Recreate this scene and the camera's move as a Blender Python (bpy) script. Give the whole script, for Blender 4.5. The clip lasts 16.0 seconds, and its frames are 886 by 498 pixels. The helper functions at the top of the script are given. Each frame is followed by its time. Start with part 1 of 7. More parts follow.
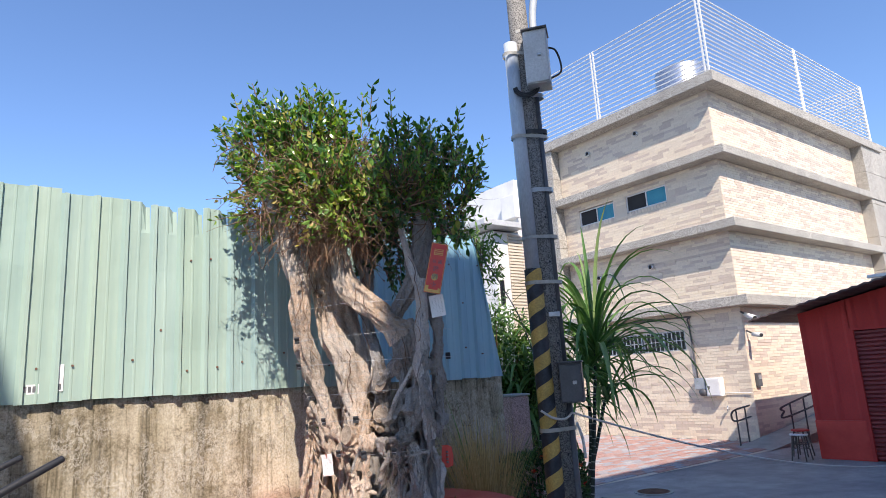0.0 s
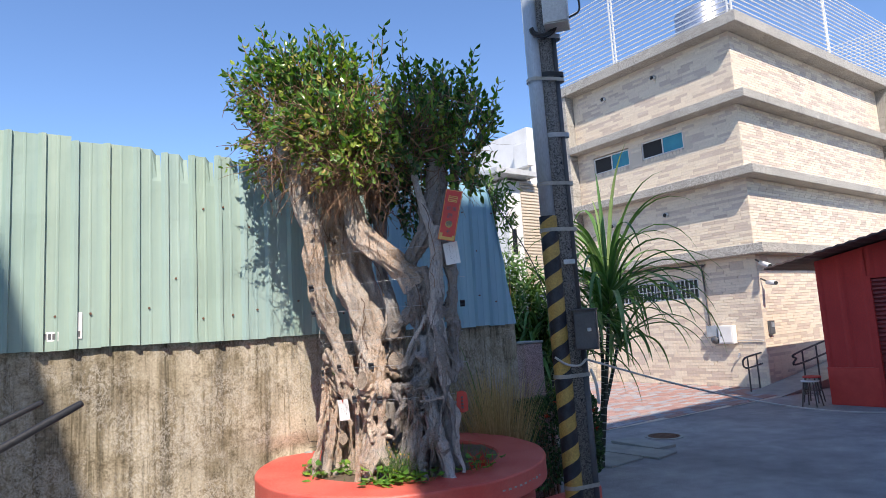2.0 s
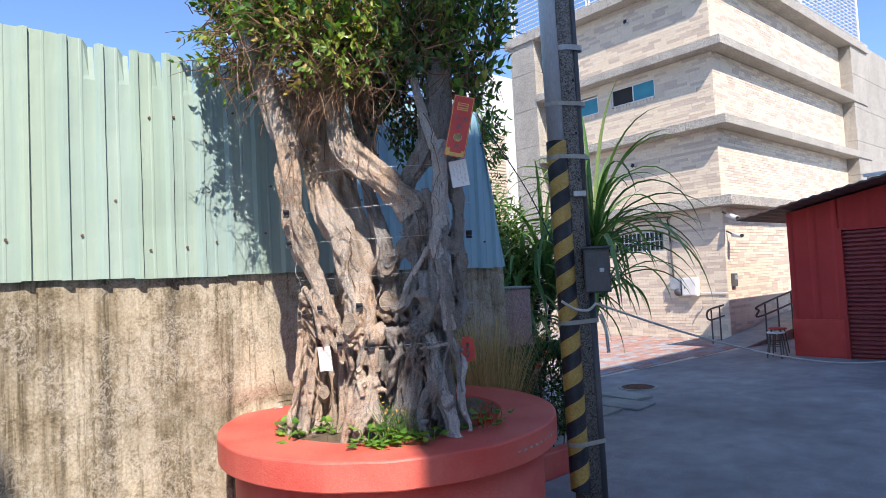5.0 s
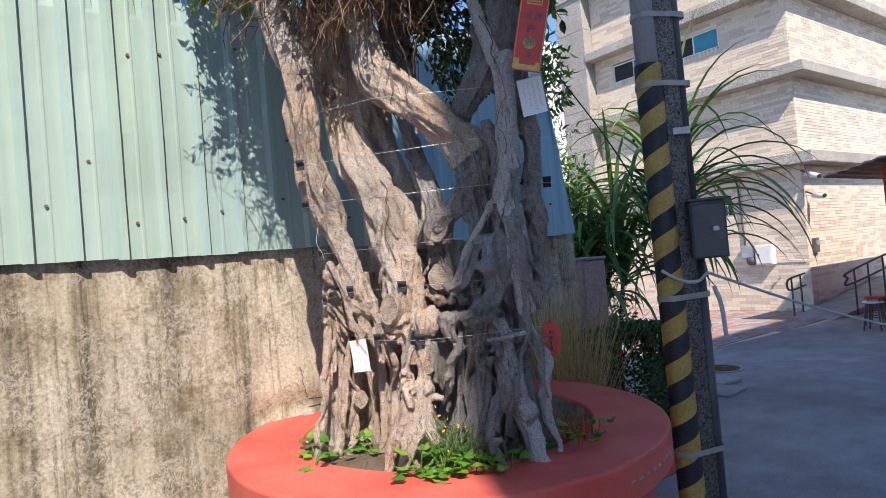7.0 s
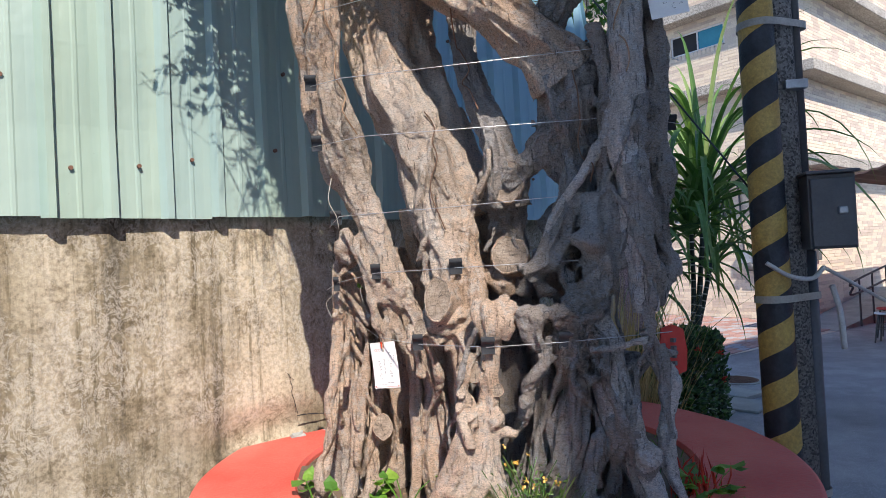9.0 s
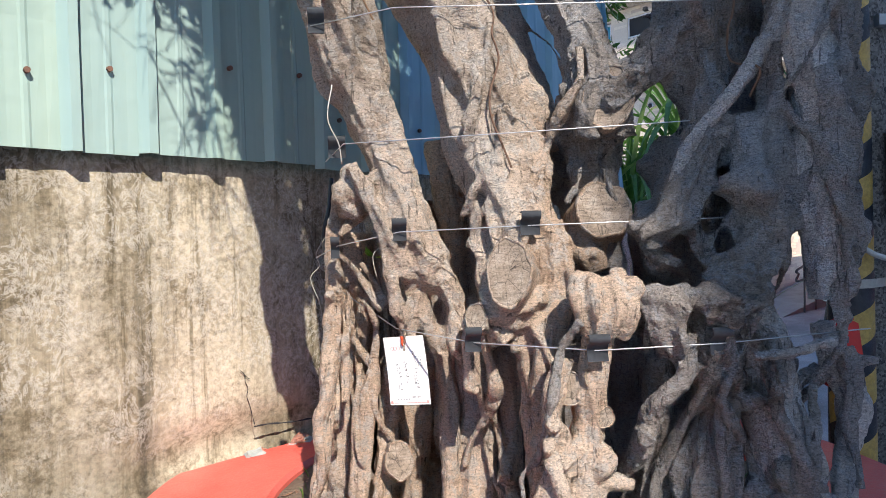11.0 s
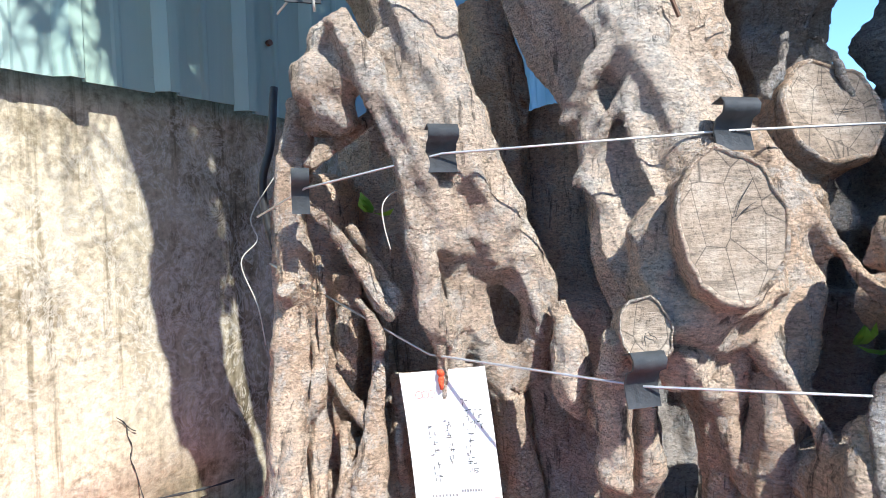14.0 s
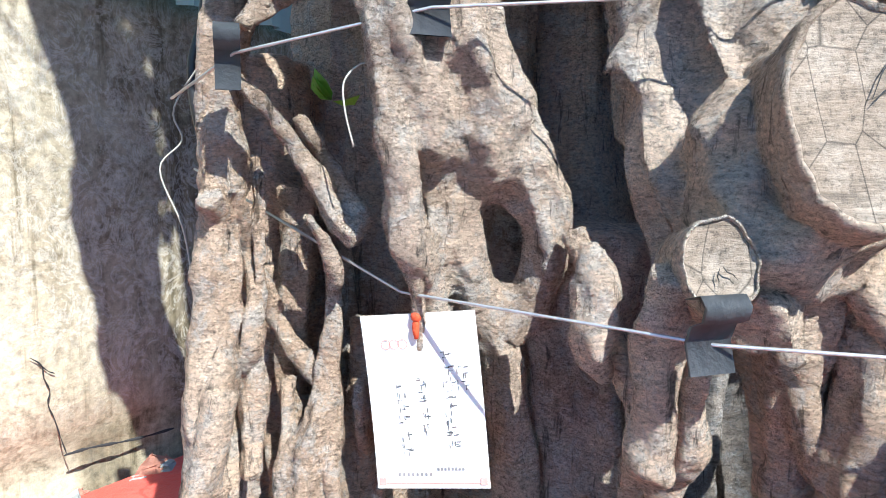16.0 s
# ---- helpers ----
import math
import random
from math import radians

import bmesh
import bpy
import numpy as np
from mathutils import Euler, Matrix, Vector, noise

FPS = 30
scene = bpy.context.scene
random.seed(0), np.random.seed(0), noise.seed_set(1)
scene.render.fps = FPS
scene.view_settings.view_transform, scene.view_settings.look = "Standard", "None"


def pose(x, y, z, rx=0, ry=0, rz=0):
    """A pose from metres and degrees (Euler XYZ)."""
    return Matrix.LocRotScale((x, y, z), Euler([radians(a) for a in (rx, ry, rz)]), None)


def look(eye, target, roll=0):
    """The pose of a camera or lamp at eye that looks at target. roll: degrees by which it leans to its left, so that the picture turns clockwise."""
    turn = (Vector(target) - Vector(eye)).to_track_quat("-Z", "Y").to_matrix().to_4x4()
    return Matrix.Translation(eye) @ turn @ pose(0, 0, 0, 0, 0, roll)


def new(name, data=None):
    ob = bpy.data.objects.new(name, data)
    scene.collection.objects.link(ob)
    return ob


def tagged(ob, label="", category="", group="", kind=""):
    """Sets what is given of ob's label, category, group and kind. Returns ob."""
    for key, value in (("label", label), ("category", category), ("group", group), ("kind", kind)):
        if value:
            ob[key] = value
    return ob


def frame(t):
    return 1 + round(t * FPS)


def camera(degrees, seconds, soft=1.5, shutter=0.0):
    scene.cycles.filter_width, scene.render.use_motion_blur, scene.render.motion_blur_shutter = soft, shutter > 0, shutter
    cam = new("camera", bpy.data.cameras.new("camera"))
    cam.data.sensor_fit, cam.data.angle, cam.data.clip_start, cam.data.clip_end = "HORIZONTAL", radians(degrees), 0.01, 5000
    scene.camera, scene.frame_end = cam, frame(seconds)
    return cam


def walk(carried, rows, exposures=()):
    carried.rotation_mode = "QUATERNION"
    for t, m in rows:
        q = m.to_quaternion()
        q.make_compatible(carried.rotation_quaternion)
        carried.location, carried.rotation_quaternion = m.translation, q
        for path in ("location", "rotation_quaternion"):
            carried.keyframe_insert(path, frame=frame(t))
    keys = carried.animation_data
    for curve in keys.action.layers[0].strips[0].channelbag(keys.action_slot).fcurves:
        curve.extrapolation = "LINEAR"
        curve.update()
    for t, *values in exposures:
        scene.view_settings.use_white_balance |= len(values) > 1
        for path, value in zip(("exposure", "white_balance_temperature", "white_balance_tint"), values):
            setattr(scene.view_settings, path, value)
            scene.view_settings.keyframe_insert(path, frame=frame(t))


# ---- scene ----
cam = camera(70.7, 16.0, soft=0.5)
METRES, EYE, TILT, LEAN, TURN = 4.4, 1.97, 0.0, 0.0, -37.5
ROWS = [
    (0.0, 0.0, 0.0, 0.0, 0.71, 11.66, 3.46),
    (0.5, -0.0009, 0.004, -0.0001, 1.13, 10.4, 3.54),
    (1.0, -0.0033, 0.0098, -0.0001, 1.38, 8.92, 3.48),
    (1.5, -0.0045, 0.012, -0.0007, 1.52, 7.96, 3.32),
    (2.0, -0.0042, 0.0134, -0.0014, 1.81, 7.11, 3.51),
    (2.5, -0.0058, 0.0166, -0.0014, 1.92, 6.41, 3.72),
    (3.0, -0.0096, 0.0275, -0.0076, 1.49, 5.24, 3.65),
    (3.5, -0.0369, 0.0757, -0.011, -1.63, 4.84, 3.52),
    (4.0, -0.057, 0.1061, -0.0164, -3.42, 3.93, 3.34),
    (6.5, -0.0957, 0.3355, -0.0295, 0.14, 1.03, 4.13),
    (7.0, -0.0962, 0.3943, -0.0342, 1.28, 1.11, 4.92),
    (7.5, -0.0995, 0.437, -0.0356, 2.12, 1.69, 3.76),
    (8.0, -0.1281, 0.4893, -0.041, 2.19, 2.19, 2.51),
    (8.5, -0.158, 0.5465, -0.0425, -0.73, 2.29, 3.67),
    (9.0, -0.168, 0.5877, -0.049, -1.15, 0.77, 2.84),
    (11.5, -0.2262, 0.7719, -0.0632, -7.54, -1.34, 1.31),
    (12.0, -0.2187, 0.8012, -0.0684, -6.86, -1.44, 1.37),
    (12.5, -0.2058, 0.8299, -0.0712, -6.1, -1.73, 1.92),
    (13.0, -0.2107, 0.8444, -0.073, -5.11, -1.62, 2.2),
    (13.5, -0.2266, 0.8718, -0.0746, -8.8, -1.63, 1.43),
    (14.0, -0.2433, 0.8955, -0.0756, -15.07, -1.29, 2.14),
    (14.5, -0.2437, 0.9075, -0.0769, -16.35, -1.16, 1.47),
    (15.0, -0.2379, 0.9199, -0.0784, -16.46, -1.21, 1.79),
    (15.5, -0.2364, 0.9288, -0.0823, -16.97, -4.42, 0.52),
    (16.0, -0.2357, 0.9331, -0.0844, -17.89, -6.11, -0.3),
]
EXPOSURES = [(0.0, 1.18, 6800, 14), (2.5, 1.06, 6750, 13), (3.4, 1.15, 6750, 14), (4.1, 1.30, 6750, 14), (6.3, 1.15, 6750, 14), (9.2, 1.12, 6700, 13), (11.3, 1.42, 6450, 10), (12.5, 1.75, 6050, 7), (14.5, 1.85, 5950, 5), (16.0, 1.88, 5750, 3)]
walk(cam, [(t, pose(0, 0, EYE, TILT, LEAN, TURN) @ pose(METRES * x, METRES * y, METRES * z, 90 + pitch, roll, yaw)) for t, x, y, z, yaw, pitch, roll in ROWS], EXPOSURES)

# ---- world, sun, exposure ----
SUN_DIR = Vector((-0.43, -0.90, 1.03)).normalized()
world = bpy.data.worlds.new("sky")
scene.world = world
world.use_nodes = True
wn = world.node_tree.nodes
sky = wn.new("ShaderNodeTexSky")
sky.sky_type = "NISHITA"
sky.sun_disc = False
sky.sun_elevation = math.asin(SUN_DIR.z)
sky.sun_rotation = math.atan2(SUN_DIR.x, SUN_DIR.y)
sky.air_density, sky.dust_density, sky.ozone_density = 1.0, 0.2, 3.0
wn["Background"].inputs["Strength"].default_value = 0.088
clear = wn.new("ShaderNodeMix")
clear.data_type, clear.blend_type = "RGBA", "MULTIPLY"
clear.inputs["Factor"].default_value = 1.0
for sock in clear.inputs:
    if sock.type == "RGBA" and sock.name == "A":
        world.node_tree.links.new(sky.outputs[0], sock)
    elif sock.type == "RGBA" and sock.name == "B":
        sock.default_value = (0.84, 1.0, 1.20, 1.0)
world.node_tree.links.new([o for o in clear.outputs if o.type == "RGBA"][0], wn["Background"].inputs[0])
sun_data = bpy.data.lights.new("sun", "SUN")
sun_data.energy, sun_data.angle, sun_data.color = 3.2, radians(0.5), (1.0, 0.94, 0.86)
sun_lamp = new("sun", sun_data)
sun_lamp.matrix_world = look((0, 0, 30), Vector((0, 0, 30)) - SUN_DIR)


# ---- materials ----
def material(name):
    m = bpy.data.materials.new(name)
    m.use_nodes = True
    nt = m.node_tree
    return m, nt, nt.nodes["Principled BSDF"]


def noise_node(nt, vec, scale, detail=5.0, rough=0.6, distort=0.0):
    n = nt.nodes.new("ShaderNodeTexNoise")
    n.inputs["Scale"].default_value, n.inputs["Detail"].default_value = scale, detail
    n.inputs["Roughness"].default_value, n.inputs["Distortion"].default_value = rough, distort
    nt.links.new(vec, n.inputs["Vector"])
    return n.outputs["Fac"]


def coords(nt, scale=(1, 1, 1)):
    tc = nt.nodes.new("ShaderNodeTexCoord")
    mp = nt.nodes.new("ShaderNodeMapping")
    mp.inputs["Scale"].default_value = scale
    nt.links.new(tc.outputs["Object"], mp.inputs["Vector"])
    return mp.outputs["Vector"]


def ramp(nt, fac, stops):
    r = nt.nodes.new("ShaderNodeValToRGB")
    e = r.color_ramp.elements
    while len(e) < len(stops):
        e.new(0.5)
    for k, (p, c) in zip(e, stops):
        k.position = p
        k.color = (*c, 1) if len(c) == 3 else c
    nt.links.new(fac, r.inputs["Fac"])
    return r.outputs["Color"]


def grey(v):
    return (v, v, v)


def mix(nt, fac, a, b, mode="MIX"):
    n = nt.nodes.new("ShaderNodeMix")
    n.data_type, n.blend_type = "RGBA", mode
    if isinstance(fac, float):
        n.inputs[0].default_value = fac
    else:
        nt.links.new(fac, n.inputs[0])
    for i, s in ((6, a), (7, b)):
        if isinstance(s, tuple):
            n.inputs[i].default_value = (*s, 1)
        else:
            nt.links.new(s, n.inputs[i])
    return n.outputs[2]


def scaled(nt, val, k):
    n = nt.nodes.new("ShaderNodeMath")
    n.operation = "MULTIPLY"
    nt.links.new(val, n.inputs[0])
    n.inputs[1].default_value = k
    return n.outputs[0]


def bump(nt, bs, height, strength, dist=0.01, under=None):
    b = nt.nodes.new("ShaderNodeBump")
    b.inputs["Strength"].default_value, b.inputs["Distance"].default_value = strength, dist
    nt.links.new(height, b.inputs["Height"])
    if under is not None:
        nt.links.new(under, b.inputs["Normal"])
    nt.links.new(b.outputs[0], bs.inputs["Normal"])
    return b.outputs[0]


def surf(name, c1, c2, scale=3.0, fine=60.0, rough=0.7, strength=0.3, metal=0.0, stretch=(1, 1, 1), vary=0.0, dist=0.01, speck=0.25):
    """A surface of two colours in large patches, fine grain and relief; vary: how far pieces differ from one another."""
    m, nt, bs = material(name)
    v = coords(nt, stretch)
    big = noise_node(nt, v, scale, 6, 0.6)
    small = noise_node(nt, v, fine, 4, 0.65)
    col = ramp(nt, big, [(0.32, c1), (0.68, c2)])
    col = mix(nt, 1.0, col, ramp(nt, small, [(0.25, grey(1 - speck)), (0.75, grey(1 + speck * 0.35))]), "MULTIPLY")
    if vary:
        oi = nt.nodes.new("ShaderNodeObjectInfo")
        col = mix(nt, 1.0, col, ramp(nt, oi.outputs["Random"], [(0.0, grey(1 - vary)), (1.0, grey(1.0))]), "MULTIPLY")
    nt.links.new(col, bs.inputs["Base Color"])
    rr = ramp(nt, small, [(0.2, grey(max(rough - 0.12, 0.05))), (0.8, grey(min(rough + 0.12, 1)))])
    nt.links.new(rr, bs.inputs["Roughness"])
    bs.inputs["Metallic"].default_value = metal
    bump(nt, bs, small, strength, dist)
    return m


def island(name, stops, rough=0.5, strength=0.2, fine=40.0, translucent=0.0):
    """Pieces in one mesh that differ by a colour of their own."""
    m, nt, bs = material(name)
    geo = nt.nodes.new("ShaderNodeNewGeometry")
    v = coords(nt)
    small = noise_node(nt, v, fine, 4)
    col = ramp(nt, geo.outputs["Random Per Island"], stops)
    col = mix(nt, 1.0, col, ramp(nt, small, [(0.25, grey(0.8)), (0.75, grey(1.08))]), "MULTIPLY")
    nt.links.new(col, bs.inputs["Base Color"])
    bs.inputs["Roughness"].default_value = rough
    bump(nt, bs, small, strength, 0.004)
    if translucent:
        tr = nt.nodes.new("ShaderNodeBsdfTranslucent")
        nt.links.new(mix(nt, 1.0, col, (1.3, 1.5, 0.5), "MULTIPLY"), tr.inputs["Color"])
        mx = nt.nodes.new("ShaderNodeMixShader")
        mx.inputs[0].default_value = translucent
        nt.links.new(bs.outputs[0], mx.inputs[1])
        nt.links.new(tr.outputs[0], mx.inputs[2])
        nt.links.new(mx.outputs[0], nt.nodes["Material Output"].inputs["Surface"])
    return m


def pieces(name, stops, rough=0.6, fine=30.0):
    """Pieces that are objects of their own: colour by the object's random number."""
    m, nt, bs = material(name)
    oi = nt.nodes.new("ShaderNodeObjectInfo")
    small = noise_node(nt, coords(nt), fine, 4)
    col = ramp(nt, oi.outputs["Random"], stops)
    col = mix(nt, 1.0, col, ramp(nt, small, [(0.25, grey(0.82)), (0.75, grey(1.08))]), "MULTIPLY")
    nt.links.new(col, bs.inputs["Base Color"])
    bs.inputs["Roughness"].default_value = rough
    bump(nt, bs, small, 0.15, 0.004)
    return m


def aggregate_material(name, dark, light, scale=70.0, rough=0.85):
    m, nt, bs = material(name)
    v = coords(nt)
    vo = nt.nodes.new("ShaderNodeTexVoronoi")
    vo.inputs["Scale"].default_value = scale
    nt.links.new(v, vo.inputs["Vector"])
    sep = nt.nodes.new("ShaderNodeSeparateColor")
    nt.links.new(vo.outputs["Color"], sep.inputs[0])
    col = ramp(nt, sep.outputs[0], [(0.1, dark), (0.55, light), (0.95, tuple(min(c * 1.35, 0.85) for c in light))])
    stain = noise_node(nt, coords(nt, (1.2, 1.2, 0.5)), 1.3, 6)
    col = mix(nt, 1.0, col, ramp(nt, stain, [(0.3, grey(0.78)), (0.65, grey(1.05))]), "MULTIPLY")
    nt.links.new(col, bs.inputs["Base Color"])
    bs.inputs["Roughness"].default_value = rough
    bump(nt, bs, vo.outputs["Distance"], 0.5, 0.006)
    return m


def wall_material():
    """Old cement render: pale streaks, dark runs from above, worm-like flakes of lost skin."""
    m, nt, bs = material("old_cement_render")
    v = coords(nt)
    patch = noise_node(nt, v, 1.4, 6, 0.65)
    run = noise_node(nt, coords(nt, (6.5, 6.5, 0.4)), 1.0, 7, 0.68, 0.25)
    drip = noise_node(nt, coords(nt, (26, 26, 1.1)), 1.0, 5, 0.7)
    grain = noise_node(nt, v, 60, 6, 0.75)
    worm = noise_node(nt, coords(nt, (1.0, 1.0, 0.7)), 21, 8, 0.78, 0.9)
    col = ramp(nt, patch, [(0.3, (0.235, 0.212, 0.168)), (0.5, (0.355, 0.322, 0.262)), (0.7, (0.475, 0.44, 0.37))])
    col = mix(nt, 1.0, col, ramp(nt, run, [(0.34, (0.40, 0.38, 0.33)), (0.42, (0.68, 0.62, 0.50)), (0.49, (0.95, 0.90, 0.78)), (0.60, (1.15, 1.10, 1.0))]), "MULTIPLY")
    # the pale washed streak where the rain drops off the sheet's end
    sep = nt.nodes.new("ShaderNodeSeparateXYZ")
    nt.links.new(v, sep.inputs[0])
    wob = nt.nodes.new("ShaderNodeMath")
    wob.operation = "MULTIPLY_ADD"
    nt.links.new(noise_node(nt, coords(nt, (3, 3, 1.2)), 1.0, 5, 0.6), wob.inputs[0])
    wob.inputs[1].default_value = 0.30
    nt.links.new(sep.outputs["X"], wob.inputs[2])
    streak = ramp(nt, scaled(nt, wob.outputs[0], 0.25), [(0.515, grey(0)), (0.535, grey(0.75)), (0.58, grey(0.75)), (0.61, grey(0.0))])
    col = mix(nt, streak, col, (0.56, 0.485, 0.36))
    col = mix(nt, 1.0, col, ramp(nt, drip, [(0.36, (0.50, 0.48, 0.42)), (0.46, (0.97, 0.96, 0.94)), (0.7, grey(1.08))]), "MULTIPLY")
    blot = noise_node(nt, v, 7.5, 7, 0.75)
    col = mix(nt, 1.0, col, ramp(nt, blot, [(0.36, (0.55, 0.52, 0.46)), (0.50, grey(1.0)), (0.68, grey(1.12))]), "MULTIPLY")
    flake = ramp(nt, worm, [(0.455, grey(0)), (0.47, grey(1)), (0.515, grey(1)), (0.53, grey(0))])
    zone = ramp(nt, noise_node(nt, v, 1.9, 5, 0.7), [(0.44, grey(0)), (0.54, grey(0.5))])
    flake = mix(nt, 1.0, flake, zone, "MULTIPLY")
    col = mix(nt, flake, col, (0.60, 0.56, 0.48))
    col = mix(nt, 1.0, col, ramp(nt, grain, [(0.3, grey(0.62)), (0.6, grey(1.1))]), "MULTIPLY")
    nt.links.new(col, bs.inputs["Base Color"])
    bs.inputs["Roughness"].default_value = 0.92
    n1 = bump(nt, bs, grain, 0.5, 0.008)
    bump(nt, bs, flake, 0.3, 0.004, n1)
    return m


def bark_material(name, tone, warmth):
    """Fig bark: leathery cross wrinkles, lengthwise cracks, pale lichen dust. tone: its colour, with shade added on the
    grey bark; warmth: how much of the rust-brown shows.
    """
    m, nt, bs = material(name)
    v = coords(nt)
    patch = noise_node(nt, v, 4.5, 6, 0.65)
    warm = noise_node(nt, v, 1.7, 3, 0.5)
    cross = noise_node(nt, coords(nt, (80, 80, 215)), 1.0, 5, 0.65, 0.7)
    along = noise_node(nt, coords(nt, (38, 38, 6)), 1.0, 6, 0.7, 0.8)
    pore = nt.nodes.new("ShaderNodeTexVoronoi")
    pore.inputs["Scale"].default_value = 210
    nt.links.new(coords(nt, (1, 1, 1.8)), pore.inputs["Vector"])
    grain = noise_node(nt, coords(nt, (1, 1, 1.8)), 170, 6, 0.8)
    thin = noise_node(nt, coords(nt, (95, 95, 13)), 1.0, 5, 0.7, 0.5)
    col = ramp(nt, patch, [(0.30, (0.20, 0.155, 0.12)), (0.40, (0.52, 0.44, 0.37)), (0.56, (0.70, 0.615, 0.54)), (0.74, (0.80, 0.755, 0.70))])
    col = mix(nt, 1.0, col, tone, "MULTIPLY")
    col = mix(nt, 1.0, col, ramp(nt, warm, [(0.4, (1.0 + 0.08 * warmth, 1.0 - 0.04 * warmth, 1.0 - 0.13 * warmth)), (0.62, (0.96, 0.98, 1.01))]), "MULTIPLY")
    lichen = ramp(nt, noise_node(nt, v, 34, 7, 0.75, 0.4), [(0.49, grey(0)), (0.58, grey(0.6))])
    col = mix(nt, lichen, col, tuple(0.60 * c for c in tone))
    scar = ramp(nt, noise_node(nt, coords(nt, (1, 1, 0.45)), 17, 4, 0.6, 0.8), [(0.70, grey(0)), (0.74, grey(0.8 * warmth))])
    col = mix(nt, scar, col, (0.34, 0.15, 0.07))
    col = mix(nt, 1.0, col, ramp(nt, along, [(0.30, grey(0.22)), (0.37, grey(0.94)), (0.8, grey(1.08))]), "MULTIPLY")
    col = mix(nt, 1.0, col, ramp(nt, cross, [(0.32, grey(0.58)), (0.50, grey(1.03))]), "MULTIPLY")
    col = mix(nt, 1.0, col, ramp(nt, pore.outputs["Distance"], [(0.05, grey(1.10)), (0.55, grey(0.84))]), "MULTIPLY")
    col = mix(nt, 1.0, col, ramp(nt, grain, [(0.32, grey(0.40)), (0.47, grey(1.0)), (0.70, grey(1.25))]), "MULTIPLY")
    col = mix(nt, 1.0, col, ramp(nt, thin, [(0.33, grey(0.34)), (0.42, grey(1.03))]), "MULTIPLY")
    nt.links.new(col, bs.inputs["Base Color"])
    bs.inputs["Roughness"].default_value = 0.88
    bs.inputs["Specular IOR Level"].default_value = 0.3
    n1 = bump(nt, bs, along, 1.0, 0.018)
    n2 = bump(nt, bs, cross, 1.0, 0.010, n1)
    n3 = bump(nt, bs, pore.outputs["Distance"], 0.8, -0.0035, n2)
    wart = nt.nodes.new("ShaderNodeTexVoronoi")
    wart.inputs["Scale"].default_value = 55
    nt.links.new(coords(nt, (1, 1, 1.3)), wart.inputs["Vector"])
    n3 = bump(nt, bs, ramp(nt, wart.outputs["Distance"], [(0.08, grey(1.0)), (0.30, grey(0.0))]), 0.5, 0.004, n3)
    n4 = bump(nt, bs, thin, 0.7, 0.006, n3)
    bump(nt, bs, grain, 0.9, 0.005, n4)
    return m


def cut_material():
    """A weathered sawn end: grey-brown, saw bands, dark checks, faint rings."""
    m, nt, bs = material("sawn_wood")
    v = coords(nt)
    band = noise_node(nt, coords(nt, (35, 35, 210)), 1.0, 5, 0.7, 0.3)
    patch = noise_node(nt, v, 26, 6, 0.7)
    speck = noise_node(nt, v, 260, 5, 0.75)
    check = nt.nodes.new("ShaderNodeTexVoronoi")
    check.feature = "DISTANCE_TO_EDGE"
    check.inputs["Scale"].default_value = 24
    nt.links.new(coords(nt, (1.6, 1.6, 0.8)), check.inputs["Vector"])
    col = ramp(nt, patch, [(0.3, (0.15, 0.11, 0.078)), (0.5, (0.26, 0.20, 0.15)), (0.72, (0.37, 0.31, 0.25))])
    col = mix(nt, 1.0, col, ramp(nt, band, [(0.32, grey(0.55)), (0.5, grey(0.98)), (0.7, grey(1.15))]), "MULTIPLY")
    col = mix(nt, 1.0, col, ramp(nt, speck, [(0.34, grey(0.5)), (0.48, grey(1.0)), (0.7, grey(1.15))]), "MULTIPLY")
    col = mix(nt, 1.0, col, ramp(nt, check.outputs["Distance"], [(0.0, grey(0.30)), (0.018, grey(1.0))]), "MULTIPLY")
    nt.links.new(col, bs.inputs["Base Color"])
    bs.inputs["Roughness"].default_value = 0.85
    n1 = bump(nt, bs, band, 0.6, 0.003)
    bump(nt, bs, speck, 0.6, 0.002, n1)
    return m


def sheet_material(name, stops):
    """Faded painted steel: pale green, a bluish set coloured for shade, rain runs, chips."""
    m, nt, bs = material(name)
    v = coords(nt)
    oi = nt.nodes.new("ShaderNodeObjectInfo")
    run = noise_node(nt, coords(nt, (9, 9, 0.5)), 1.0, 5)
    chip = noise_node(nt, v, 34, 6, 0.75)
    col = ramp(nt, oi.outputs["Random"], stops)
    col = mix(nt, 1.0, col, ramp(nt, run, [(0.3, (0.84, 0.88, 0.90)), (0.65, (1.06, 1.04, 1.0))]), "MULTIPLY")
    col = mix(nt, ramp(nt, chip, [(0.70, grey(0)), (0.73, grey(0.8))]), col, (0.20, 0.17, 0.13))
    nt.links.new(col, bs.inputs["Base Color"])
    bs.inputs["Roughness"].default_value = 0.42
    bump(nt, bs, noise_node(nt, v, 5, 3), 0.25, 0.03)
    return m


